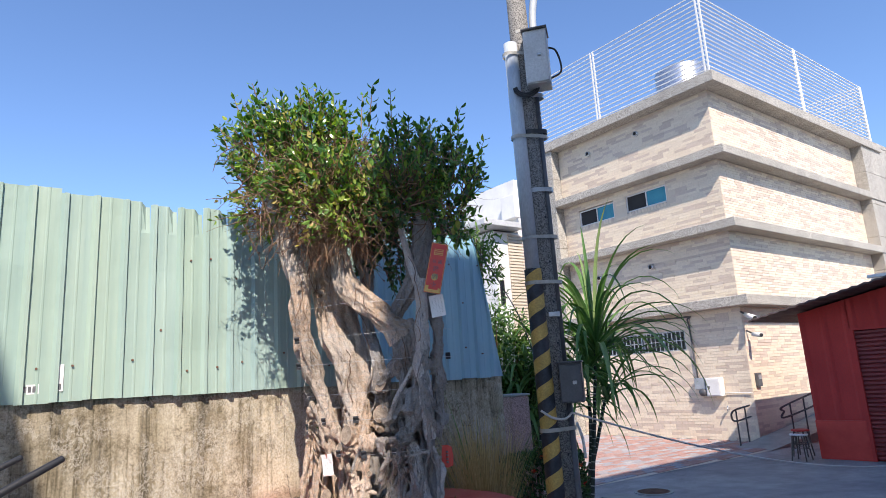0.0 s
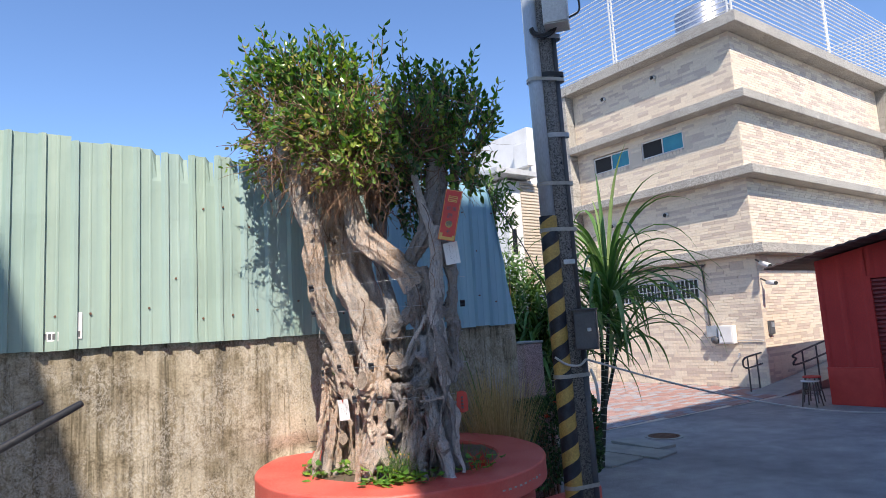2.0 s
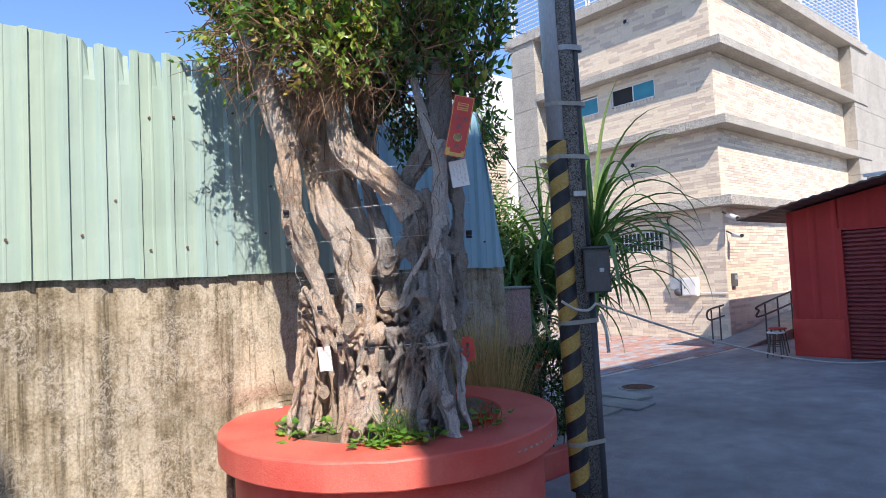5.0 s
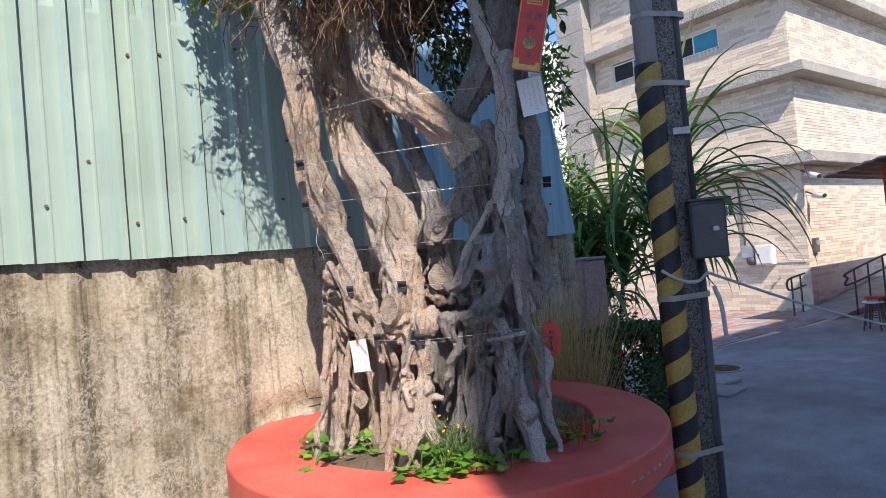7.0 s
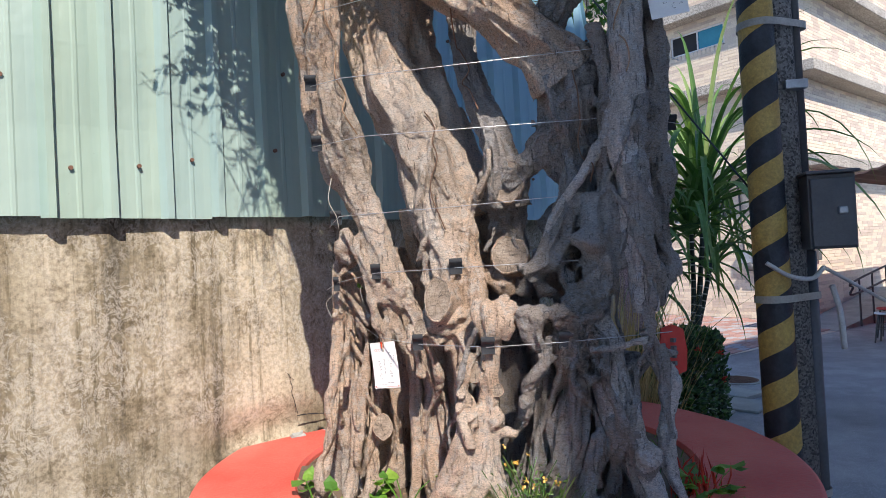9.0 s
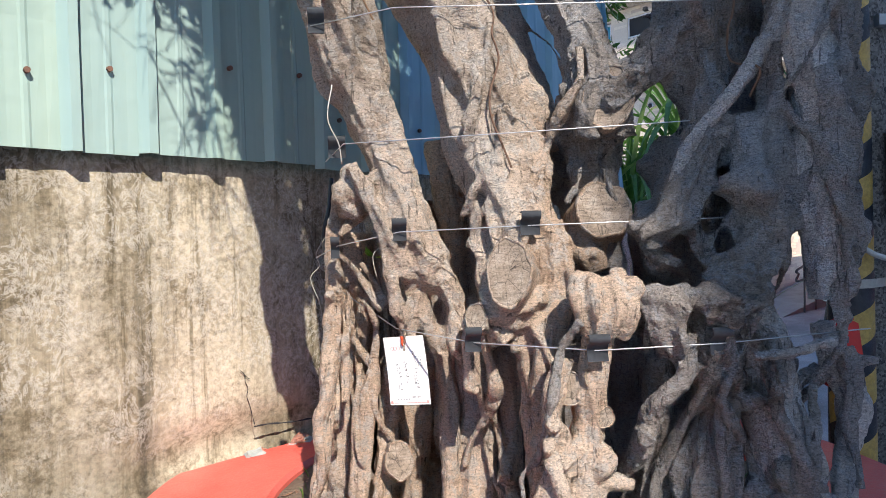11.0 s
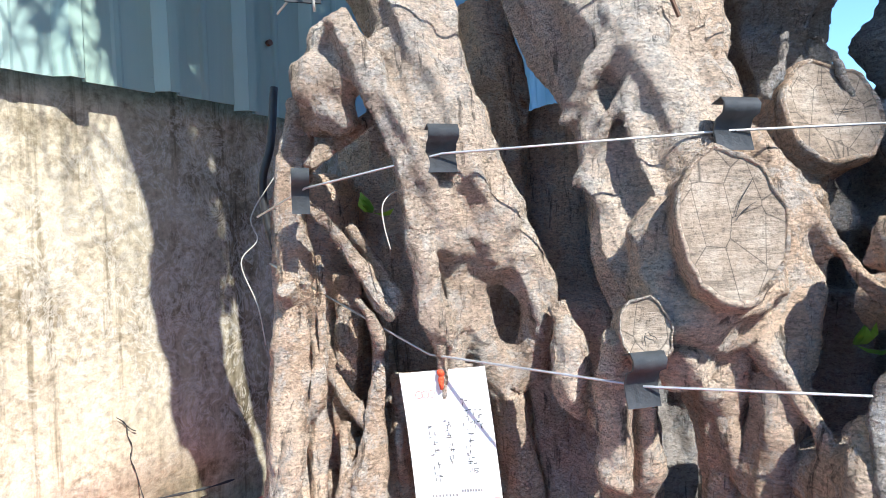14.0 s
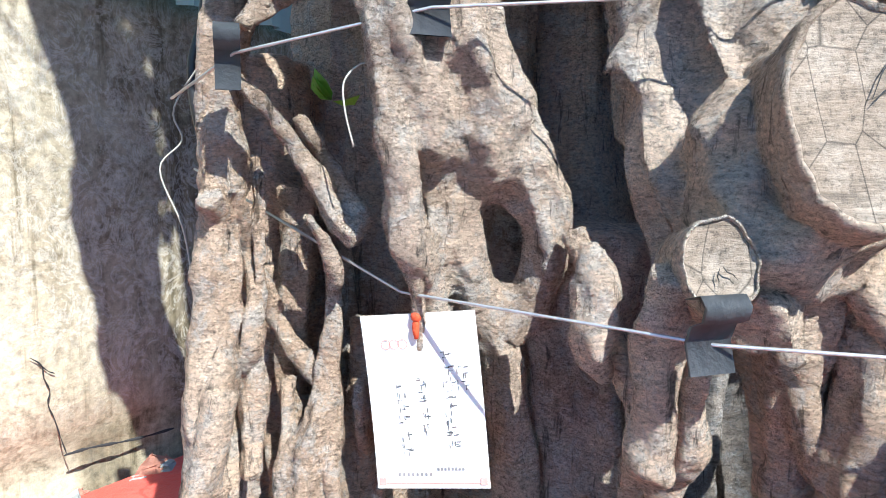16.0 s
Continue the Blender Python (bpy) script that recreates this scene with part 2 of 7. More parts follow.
def asphalt_material():
    m, nt, bs = material("worn_asphalt")
    v = coords(nt)
    vo = nt.nodes.new("ShaderNodeTexVoronoi")
    vo.inputs["Scale"].default_value = 90
    nt.links.new(v, vo.inputs["Vector"])
    patch = noise_node(nt, v, 0.35, 7, 0.6)
    mid = noise_node(nt, v, 2.5, 6, 0.65)
    col = ramp(nt, patch, [(0.35, (0.24, 0.242, 0.245)), (0.6, (0.38, 0.38, 0.376))])
    col = mix(nt, 1.0, col, ramp(nt, mid, [(0.3, grey(0.75)), (0.7, grey(1.2))]), "MULTIPLY")
    col = mix(nt, 1.0, col, ramp(nt, vo.outputs["Distance"], [(0.05, grey(1.35)), (0.45, grey(0.8))]), "MULTIPLY")
    nt.links.new(col, bs.inputs["Base Color"])
    bs.inputs["Roughness"].default_value = 0.82
    bump(nt, bs, vo.outputs["Distance"], 0.5, -0.006)
    return m


M_WALL = wall_material()
M_BARK = bark_material("tan_fig_bark", (1.03, 0.97, 0.90), 1.0)
# greyer bark, its tone also darkened and blued for the tree's shaded side
M_BARKGREYSHADE = bark_material("grey_shaded_fig_bark", (0.66, 0.675, 0.70), 0.25)
M_BARKPALE = bark_material("pale_fig_bark", (1.14, 1.17, 1.21), 0.1)
M_CUT = cut_material()
M_SHEET = sheet_material("faded_green_sheet_steel", [(0.0, (0.29, 0.40, 0.35)), (0.5, (0.345, 0.445, 0.37)), (1.0, (0.31, 0.425, 0.405))])
# the same sheets with the blue of open shade put into the colour
M_SHEETSHADE = sheet_material("shade_blue_sheet_steel", [(0.0, (0.26, 0.47, 0.58)), (1.0, (0.31, 0.53, 0.63))])
M_ASPHALT = asphalt_material()
M_AGG = aggregate_material("grey_pebble_dash", (0.22, 0.205, 0.18), (0.42, 0.395, 0.35), 55)
M_GRANITE = aggregate_material("reddish_granite", (0.20, 0.12, 0.11), (0.46, 0.32, 0.29), 160, 0.6)
M_RED = surf("red_gloss_paint_worn", (0.62, 0.080, 0.058), (0.74, 0.17, 0.125), 2.2, 70, 0.5, 0.35, speck=0.14)
M_SHEDRED = surf("dull_red_sheet_paint", (0.46, 0.030, 0.024), (0.58, 0.046, 0.036), 1.6, 50, 0.75, 0.12, stretch=(1, 1, 0.5))
M_SHUTTER = surf("maroon_shutter_paint", (0.22, 0.030, 0.032), (0.29, 0.045, 0.042), 2.0, 60, 0.5, 0.12)
M_SOIL = surf("dry_brown_soil", (0.15, 0.105, 0.07), (0.27, 0.20, 0.135), 6, 90, 0.95, 0.9, dist=0.02)
M_MORTAR = surf("pale_mortar", (0.66, 0.565, 0.45), (0.73, 0.63, 0.505), 1.2, 60, 0.9, 0.2)
M_DARKIN = surf("dark_interior", (0.02, 0.02, 0.022), (0.03, 0.03, 0.03), 2, 40, 0.8, 0.1)
M_POLE = aggregate_material("weathered_dark_concrete", (0.075, 0.07, 0.064), (0.21, 0.20, 0.185), 120, 0.8)
M_YELLOW = surf("worn_yellow_paint", (0.50, 0.32, 0.075), (0.66, 0.45, 0.13), 8, 70, 0.55, 0.4, speck=0.4)
M_BLACK = surf("worn_black_paint", (0.018, 0.019, 0.022), (0.05, 0.055, 0.07), 9, 60, 0.5, 0.4, speck=0.5)
M_PVC = surf("grey_pvc", (0.44, 0.49, 0.54), (0.52, 0.56, 0.60), 2, 80, 0.45, 0.1, stretch=(1, 1, 0.3))
M_DARKGREY = surf("dark_grey_enamel", (0.075, 0.075, 0.08), (0.11, 0.11, 0.115), 5, 60, 0.45, 0.15)
M_STEEL = surf("galvanised_steel", (0.42, 0.43, 0.44), (0.58, 0.59, 0.60), 6, 80, 0.42, 0.15, metal=0.7)
M_STAINLESS = surf("stainless_steel", (0.62, 0.63, 0.64), (0.74, 0.75, 0.76), 3, 60, 0.28, 0.1, metal=0.9, stretch=(1, 1, 5))
M_LIGHTBOX = surf("light_grey_enamel", (0.50, 0.50, 0.49), (0.62, 0.62, 0.61), 4, 50, 0.4, 0.15)
M_WHITE = surf("white_paint", (0.68, 0.67, 0.64), (0.78, 0.77, 0.75), 1.5, 40, 0.7, 0.15, speck=0.1)
M_STRAP = surf("strapping_band", (0.36, 0.34, 0.29), (0.50, 0.48, 0.43), 14, 90, 0.5, 0.1)
M_WIRE = surf("steel_wire", (0.55, 0.55, 0.56), (0.68, 0.68, 0.69), 20, 90, 0.35, 0.1, metal=0.7)
M_CABLE = surf("black_cable", (0.018, 0.018, 0.02), (0.03, 0.03, 0.032), 9, 80, 0.5, 0.1)
M_RUBBER = surf("grey_black_rubber", (0.045, 0.047, 0.05), (0.08, 0.082, 0.086), 25, 120, 0.55, 0.15)
M_ROPE = surf("grey_white_rope", (0.55, 0.54, 0.51), (0.68, 0.67, 0.64), 20, 140, 0.85, 0.5)
M_PAPER = surf("white_card", (0.78, 0.765, 0.74), (0.84, 0.83, 0.81), 9, 160, 0.7, 0.08, speck=0.05)
M_INK = surf("black_ink", (0.10, 0.10, 0.105), (0.18, 0.18, 0.185), 30, 90, 0.6, 0.05)
M_PALEINK = surf("faded_grey_ink", (0.20, 0.19, 0.20), (0.30, 0.29, 0.29), 30, 90, 0.6, 0.05)
M_PINKINK = surf("pale_red_ink", (0.62, 0.28, 0.25), (0.70, 0.36, 0.32), 30, 90, 0.6, 0.05)
M_SIGNRED = surf("red_sign_lacquer", (0.55, 0.030, 0.022), (0.64, 0.05, 0.035), 5, 90, 0.4, 0.1, speck=0.1)
M_GOLD = surf("gold_print", (0.62, 0.36, 0.07), (0.74, 0.47, 0.13), 20, 90, 0.45, 0.1)
M_STRING = surf("red_string", (0.66, 0.05, 0.02), (0.76, 0.10, 0.03), 30, 200, 0.8, 0.4)
M_RUST = surf("rusty_brown_steel", (0.12, 0.06, 0.04), (0.22, 0.11, 0.07), 12, 90, 0.8, 0.4)
M_DARKSTEEL = surf("dark_painted_steel", (0.05, 0.045, 0.042), (0.09, 0.08, 0.075), 7, 70, 0.45, 0.15)
M_ROOF = surf("dark_corrugated_roof", (0.07, 0.05, 0.045), (0.13, 0.09, 0.08), 3, 50, 0.7, 0.2)
M_BRICK = surf("red_brick_rubble", (0.36, 0.15, 0.10), (0.50, 0.26, 0.19), 12, 80, 0.9, 0.6)
M_CONCRETE = surf("grey_green_concrete", (0.27, 0.28, 0.26), (0.40, 0.41, 0.37), 2.5, 60, 0.9, 0.35)
M_STAIN_GLASS = surf("blue_window_film", (0.03, 0.22, 0.30), (0.05, 0.30, 0.38), 2, 20, 0.15, 0.02, speck=0.05)
M_LEAF = island("fig_leaves", [(0.0, (0.025, 0.072, 0.02)), (0.30, (0.06, 0.155, 0.033)), (0.64, (0.13, 0.27, 0.045)), (0.90, (0.30, 0.41, 0.06)), (1.0, (0.44, 0.35, 0.10))], 0.28, 0.1, 40, 0.32)
M_LEAFYELLOW = island("young_fig_leaves", [(0.0, (0.09, 0.19, 0.03)), (0.5, (0.19, 0.31, 0.045)), (0.85, (0.34, 0.39, 0.065)), (1.0, (0.44, 0.27, 0.10))], 0.42, 0.1, 40, 0.3)
# the hedge's own dark green; on the fig it stands for shade
M_LEAFDARK = island("hedge_and_shade_dark_leaves", [(0.0, (0.014, 0.042, 0.014)), (0.5, (0.04, 0.105, 0.028)), (1.0, (0.10, 0.19, 0.045))], 0.3, 0.1, 40, 0.15)
M_LEAFBUSH = island("bush_leaves", [(0.0, (0.045, 0.115, 0.028)), (0.6, (0.09, 0.19, 0.045)), (1.0, (0.19, 0.28, 0.07))], 0.45, 0.1, 40, 0.25)
M_WEED = island("weed_leaves", [(0.0, (0.07, 0.19, 0.03)), (0.6, (0.15, 0.33, 0.045)), (1.0, (0.30, 0.46, 0.07))], 0.5, 0.15, 60, 0.3)
M_BLADE = island("cane_blades", [(0.0, (0.07, 0.16, 0.045)), (0.6, (0.14, 0.26, 0.075)), (1.0, (0.28, 0.37, 0.15))], 0.4, 0.1, 30, 0.25)
M_STRAW = island("dry_straw", [(0.0, (0.46, 0.31, 0.14)), (0.6, (0.62, 0.45, 0.22)), (1.0, (0.74, 0.58, 0.33))], 0.8, 0.1, 30, 0.15)
M_TWIG = island("dry_brown_twigs", [(0.0, (0.12, 0.065, 0.04)), (0.6, (0.24, 0.13, 0.075)), (1.0, (0.40, 0.26, 0.16))], 0.85, 0.3, 60)
M_PETAL = island("red_petals", [(0.0, (0.55, 0.03, 0.02)), (1.0, (0.72, 0.09, 0.04))], 0.6, 0.1, 40, 0.2)
M_CANE = surf("dark_ringed_cane", (0.03, 0.035, 0.025), (0.07, 0.08, 0.05), 9, 60, 0.5, 0.2)
M_CANERING = surf("pale_cane_ring", (0.42, 0.43, 0.38), (0.55, 0.55, 0.50), 9, 60, 0.6, 0.2)
TILE_STOPS = [(0.0, (0.74, 0.62, 0.48)), (0.5, (0.80, 0.69, 0.54)), (0.66, (0.77, 0.65, 0.49)), (0.69, (0.58, 0.47, 0.375)), (0.86, (0.63, 0.51, 0.41)), (1.0, (0.65, 0.54, 0.445))]
M_TILES = island("cream_and_fawn_tiles", TILE_STOPS, 0.45, 0.15, 30)
M_TILE = pieces("cream_or_fawn_tile", TILE_STOPS, 0.45)
PAVER_STOPS = [(0.0, (0.34, 0.19, 0.16)), (0.4, (0.42, 0.26, 0.22)), (0.6, (0.36, 0.30, 0.28)), (0.8, (0.30, 0.30, 0.32)), (1.0, (0.40, 0.38, 0.38))]
M_PAVERS = island("pink_and_grey_pavers", PAVER_STOPS, 0.85, 0.3, 50)
M_PAVER = pieces("pink_or_grey_paver", PAVER_STOPS, 0.85)
mg, ntg, bsg = material("dark_window_glass")
bsg.inputs["Base Color"].default_value = (0.02, 0.022, 0.026, 1)
bsg.inputs["Roughness"].default_value = 0.06
M_GLASS = mg


# ---- mesh helpers ----
def origin(ob):
    p = Vector((0, 0, 0))
    while ob is not None:
        p += ob.location
        ob = ob.parent
    return p


def part(name, bm, mats, parent=None, label="", smooth=False):
    """Links a bmesh, given in world places, as one mesh object under a thing or a part."""
    me = bpy.data.meshes.new(name)
    if parent is not None:
        o = origin(parent)
        for v in bm.verts:
            v.co -= o
    bm.normal_update()
    bm.to_mesh(me)
    bm.free()
    for m in (mats if isinstance(mats, (list, tuple)) else [mats]):
        me.materials.append(m)
    if smooth:
        me.polygons.foreach_set("use_smooth", [True] * len(me.polygons))
    ob = new(name, me)
    ob.parent = parent
    if label:
        tagged(ob, label)
    return ob


def thing(name, at, label, category, group="", kind=""):
    ob = new(name)
    ob.empty_display_size = 0.1
    ob.location = at
    return tagged(ob, label, category, group, kind)


def box(bm, lo, hi, bevel=0.0, turn=None, mat=0):
    r = bmesh.ops.create_cube(bm, size=1.0)
    vs = r["verts"]
    c = (Vector(lo) + Vector(hi)) / 2
    s = Vector(hi) - Vector(lo)
    for v in vs:
        v.co = Vector((v.co.x * s.x, v.co.y * s.y, v.co.z * s.z))
    faces = list({f for v in vs for f in v.link_faces})
    for f in faces:
        f.material_index = mat
    if bevel:
        es = list({e for v in vs for e in v.link_edges})
        r = bmesh.ops.bevel(bm, geom=es, offset=bevel, segments=2, affect="EDGES", profile=0.5)
        vs = list({v for f in r["faces"] for v in f.verts} | {v for v in vs if v.is_valid})
        for f in {f for v in vs for f in v.link_faces}:
            f.material_index = mat
    for v in vs:
        v.co = (turn @ v.co if turn is not None else v.co) + c
    return vs


def smooth_path(pts, per=6):
    """Points with radius (x, y, z, r), run through smoothly."""
    P = [Vector(p) for p in pts]
    out = []
    for i in range(len(P) - 1):
        a, b = P[i], P[i + 1]
        p0 = P[i - 1] if i else a * 2 - b
        p3 = P[i + 2] if i + 2 < len(P) else b * 2 - a
        for k in range(per):
            t = k / per
            out.append(0.5 * ((2 * a) + (b - p0) * t + (2 * p0 - 5 * a + 4 * b - p3) * t * t + (3 * a - p0 - 3 * b + p3) * t ** 3))
    out.append(P[-1])
    return out


def tube(bm, pts, seg=10, lump=0.0, flute=0.0, mat=0, cap=True, seed=0.0):
    """A tube round points (x, y, z, r); lump and flute: how knobbly and how ridged it is."""
    rings = []
    n = len(pts)
    up = Vector((0.31, 0.95, 0.05))
    for i, p in enumerate(pts):
        a, b = pts[max(i - 1, 0)], pts[min(i + 1, n - 1)]
        d = Vector((b[0] - a[0], b[1] - a[1], b[2] - a[2])).normalized()
        s = d.cross(up)
        if s.length < 1e-3:
            s = d.cross(Vector((1, 0, 0)))
        s.normalize()
        w = s.cross(d).normalized()
        c = Vector(p[:3])
        ring = []
        for k in range(seg):
            t = 2 * math.pi * k / seg
            dirv = s * math.cos(t) + w * math.sin(t)
            r = p[3]
            if flute:
                cx, sx = math.cos(t), math.sin(t)
                r *= 1 + flute * (noise.noise(Vector((cx * 2.2 + seed, sx * 2.2, i * 0.12 + seed))) + 0.5 * noise.noise(Vector((cx * 5 + seed, sx * 5, i * 0.16))) + 0.28 * noise.noise(Vector((cx * 10, sx * 10 + seed, i * 0.22))))
            if lump:
                q = c + dirv * r
                r *= 1 + lump * (noise.noise(q * 9) + 0.6 * noise.noise(q * 21))
            ring.append(bm.verts.new(c + dirv * r))
        rings.append(ring)
    for a, b in zip(rings, rings[1:]):
        for k in range(seg):
            f = bm.faces.new((a[k], a[(k + 1) % seg], b[(k + 1) % seg], b[k]))
            f.material_index = mat
    if cap:
        for ring in (list(reversed(rings[0])), rings[-1]):
            f = bm.faces.new(ring)
            f.material_index = mat
    return rings


def rod(bm, a, b, r, seg=8, mat=0):
    tube(bm, [(*a, r), (*b, r)], seg, mat=mat)


def lathe(bm, profile, centre, seg=64, mat=0):
    """Turns a closed profile of (radius, z) about an upright axis."""
    rows = []
    for r, z in profile:
        rows.append([bm.verts.new((centre[0] + r * math.cos(2 * math.pi * k / seg), centre[1] + r * math.sin(2 * math.pi * k / seg), z)) for k in range(seg)])
    n = len(rows)
    for i in range(n):
        a, b = rows[i], rows[(i + 1) % n]
        for k in range(seg):
            f = bm.faces.new((a[k], a[(k + 1) % seg], b[(k + 1) % seg], b[k]))
            f.material_index = mat
    return rows


def leaf(bm, base, d, side, length, width, mat=0, fold=0.25):
    """An oval leaf with a short point, folded along its midrib."""
    d, side = d.normalized(), side.normalized()
    nrm = d.cross(side)
    rib = [bm.verts.new(base + d * length * t + nrm * length * h) for t, h in ((0.0, 0.0), (0.35, 0.05), (0.72, 0.04), (1.0, -0.08))]
    for sgn in (1, -1):
        rim = [bm.verts.new(base + d * length * t + side * sgn * width * w + nrm * (width * fold * w * 2 + length * h)) for t, w, h in ((0.30, 0.42, 0.02), (0.68, 0.47, 0.01))]
        for f in ((rib[0], rib[1], rim[0]), (rib[1], rib[2], rim[1], rim[0]), (rib[2], rib[3], rim[1])):
            bm.faces.new(f if sgn > 0 else f[::-1]).material_index = mat


def rnd(rng, s=1.0):
    return Vector((rng.uniform(-s, s), rng.uniform(-s, s), rng.uniform(-s, s)))


# ---- ground ----
def ground_sheet():
    bm = bmesh.new()
    vs = [bm.verts.new(p) for p in ((-400, -400, 0), (400, -400, 0), (400, 400, 0), (-400, 400, 0))]
    bm.faces.new(vs)
    g = part("ground", bm, M_ASPHALT)
    tagged(g, "dark grey worn asphalt lane and yard", "ground", kind="structure")


def paver_bed():
    """Interlocking paving before the building, its front edge on a slant."""
    bm = bmesh.new()
    vs = [bm.verts.new(p) for p in ((7.6, 7.6, 0.008), (14.6, 7.05, 0.008), (15.3, 7.9, 0.008), (15.3, 16, 0.008), (7.0, 16, 0.008))]
    bm.faces.new(vs)
    return tagged(part("pavement", bm, M_MORTAR), "pink and grey block paving before the building", "paving", kind="structure")


def manhole_cover():
    t = thing("manhole_cover", (8.85, 6.45, 0), "round rusty iron manhole cover set in the asphalt", "manhole cover")
    bm = bmesh.new()
    lathe(bm, [(0.30, 0.0), (0.30, 0.012), (0.255, 0.014), (0.255, 0.0)], t.location, 40)
    part("rim", bm, M_CONCRETE, t)
    bm = bmesh.new()
    lathe(bm, [(0.001, 0.001), (0.001, 0.012), (0.25, 0.012), (0.25, 0.001)], t.location, 40)
    for i in range(-5, 6):
        w = math.sqrt(max(0.23 ** 2 - (i * 0.04) ** 2, 0.001))
        box(bm, (t.location.x + i * 0.04 - 0.008, t.location.y - w, 0.011), (t.location.x + i * 0.04 + 0.008, t.location.y + w, 0.018))
    part("lid", bm, M_RUST, t)


def drain_slabs():
    t = thing("drain_slab", (7.6, 6.2, 0), "grey-green concrete drain cover slabs lying askew by the lane", "drain cover")
    for x0, y0, x1, y1, z, a in ((7.35, 5.55, 7.85, 6.75, 0.03, 6), (7.9, 5.85, 8.3, 6.75, 0.045, -4), (6.6, 5.7, 7.3, 6.8, 0.03, 3)):
        bm = bmesh.new()
        box(bm, (x0, y0, 0.0), (x1, y1, z), 0.008, Matrix.Rotation(radians(a), 3, "Z"))
        part("slab", bm, M_CONCRETE, t)


def houses_behind():
    """The plain house fronts across the lane, behind the eye; the sun comes between them."""
    bm = bmesh.new()
    box(bm, (-1.50, -4.6, 0), (11.5, -4.2, 13.9))
    tagged(part("wall_south", bm, M_WHITE), "plain white rendered house front across the lane", "wall", kind="structure")
    # a gable whose roof slants down towards the gap
    bm = bmesh.new()
    outline = ((-14, 0), (-2.75, 0), (-2.75, 8.6), (-5.2, 17.0), (-14, 17.0))
    near = [bm.verts.new((x, -2.2, z)) for x, z in outline]
    far = [bm.verts.new((x, -2.5, z)) for x, z in outline]
    bm.faces.new(near)
    bm.faces.new(far[::-1])
    for k in range(5):
        bm.faces.new((near[k], far[k], far[(k + 1) % 5], near[(k + 1) % 5]))
    tagged(part("wall_west", bm, M_WHITE), "plain white rendered gable across the lane", "wall", kind="structure")


ground_sheet()
houses_behind()
PAVEMENT = paver_bed()
manhole_cover()
drain_slabs()

# ---- the yard wall and its sheet fence ----
WALL_Y, WALL_END, WALL_TOP = 5.13, 4.62, 1.99


def yard_wall():
    bm = bmesh.new()
    nx, nz = 190, 30
    x0 = -9.0
    grid = [[bm.verts.new((x0 + (WALL_END - x0) * i / nx, WALL_Y, WALL_TOP * j / nz)) for i in range(nx + 1)] for j in range(nz + 1)]
    for row in grid:
        for v in row:
            hole = math.exp(-((v.co.x - 2.12) / 0.28) ** 4 - ((v.co.z - 1.03) / 0.06) ** 4)
            v.co.y += 0.006 * noise.noise(v.co * 3) + 0.05 * hole
    for j in range(nz):
        for i in range(nx):
            bm.faces.new((grid[j][i], grid[j][i + 1], grid[j + 1][i + 1], grid[j + 1][i]))
    box(bm, (x0, WALL_Y + 0.07, 0), (WALL_END, WALL_Y + 0.25, WALL_TOP))
    for a, b in ((grid[0][-1], grid[-1][-1]),):
        c = bm.verts.new((WALL_END, WALL_Y + 0.07, WALL_TOP))
        d = bm.verts.new((WALL_END, WALL_Y + 0.07, 0))
        bm.faces.new((a, d, c, b))
    top = [bm.verts.new((v.co.x, WALL_Y + 0.07, WALL_TOP)) for v in grid[-1]]
    for i in range(nx):
        bm.faces.new((grid[-1][i], grid[-1][i + 1], top[i + 1], top[i]))
    tagged(part("wall_yard", bm, M_WALL, smooth=True), "old stained cement-rendered wall with flaking skin", "wall", kind="structure")


def wall_cracks():
    """A branching crack and the dark gap over the broken foot of the wall."""
    for pts, r in (([(2.158, 5.124, 1.28), (2.177, 5.124, 1.262), (2.179, 5.124, 1.238), (2.188, 5.124, 1.21), (2.183, 5.124, 1.187), (2.193, 5.124, 1.154), (2.201, 5.124, 1.117), (2.21, 5.124, 1.081)], 0.0011), ([(2.205, 5.124, 1.079), (2.253, 5.124, 1.077), (2.31, 5.124, 1.068), (2.371, 5.124, 1.061), (2.431, 5.124, 1.058)], 0.0030), ([(2.169, 5.124, 1.27), (2.186, 5.124, 1.249), (2.198, 5.124, 1.241)], 0.0011)):
        bm = bmesh.new()
        tube(bm, [(*p, r * (0.5 + (k % 3) * 0.4)) for k, p in enumerate(smooth_path(pts, 3))], 6)
        tagged(part("wall_crack", bm, M_DARKIN), "thin dark crack in the cement render", "crack", "cracks in the wall", "structure")


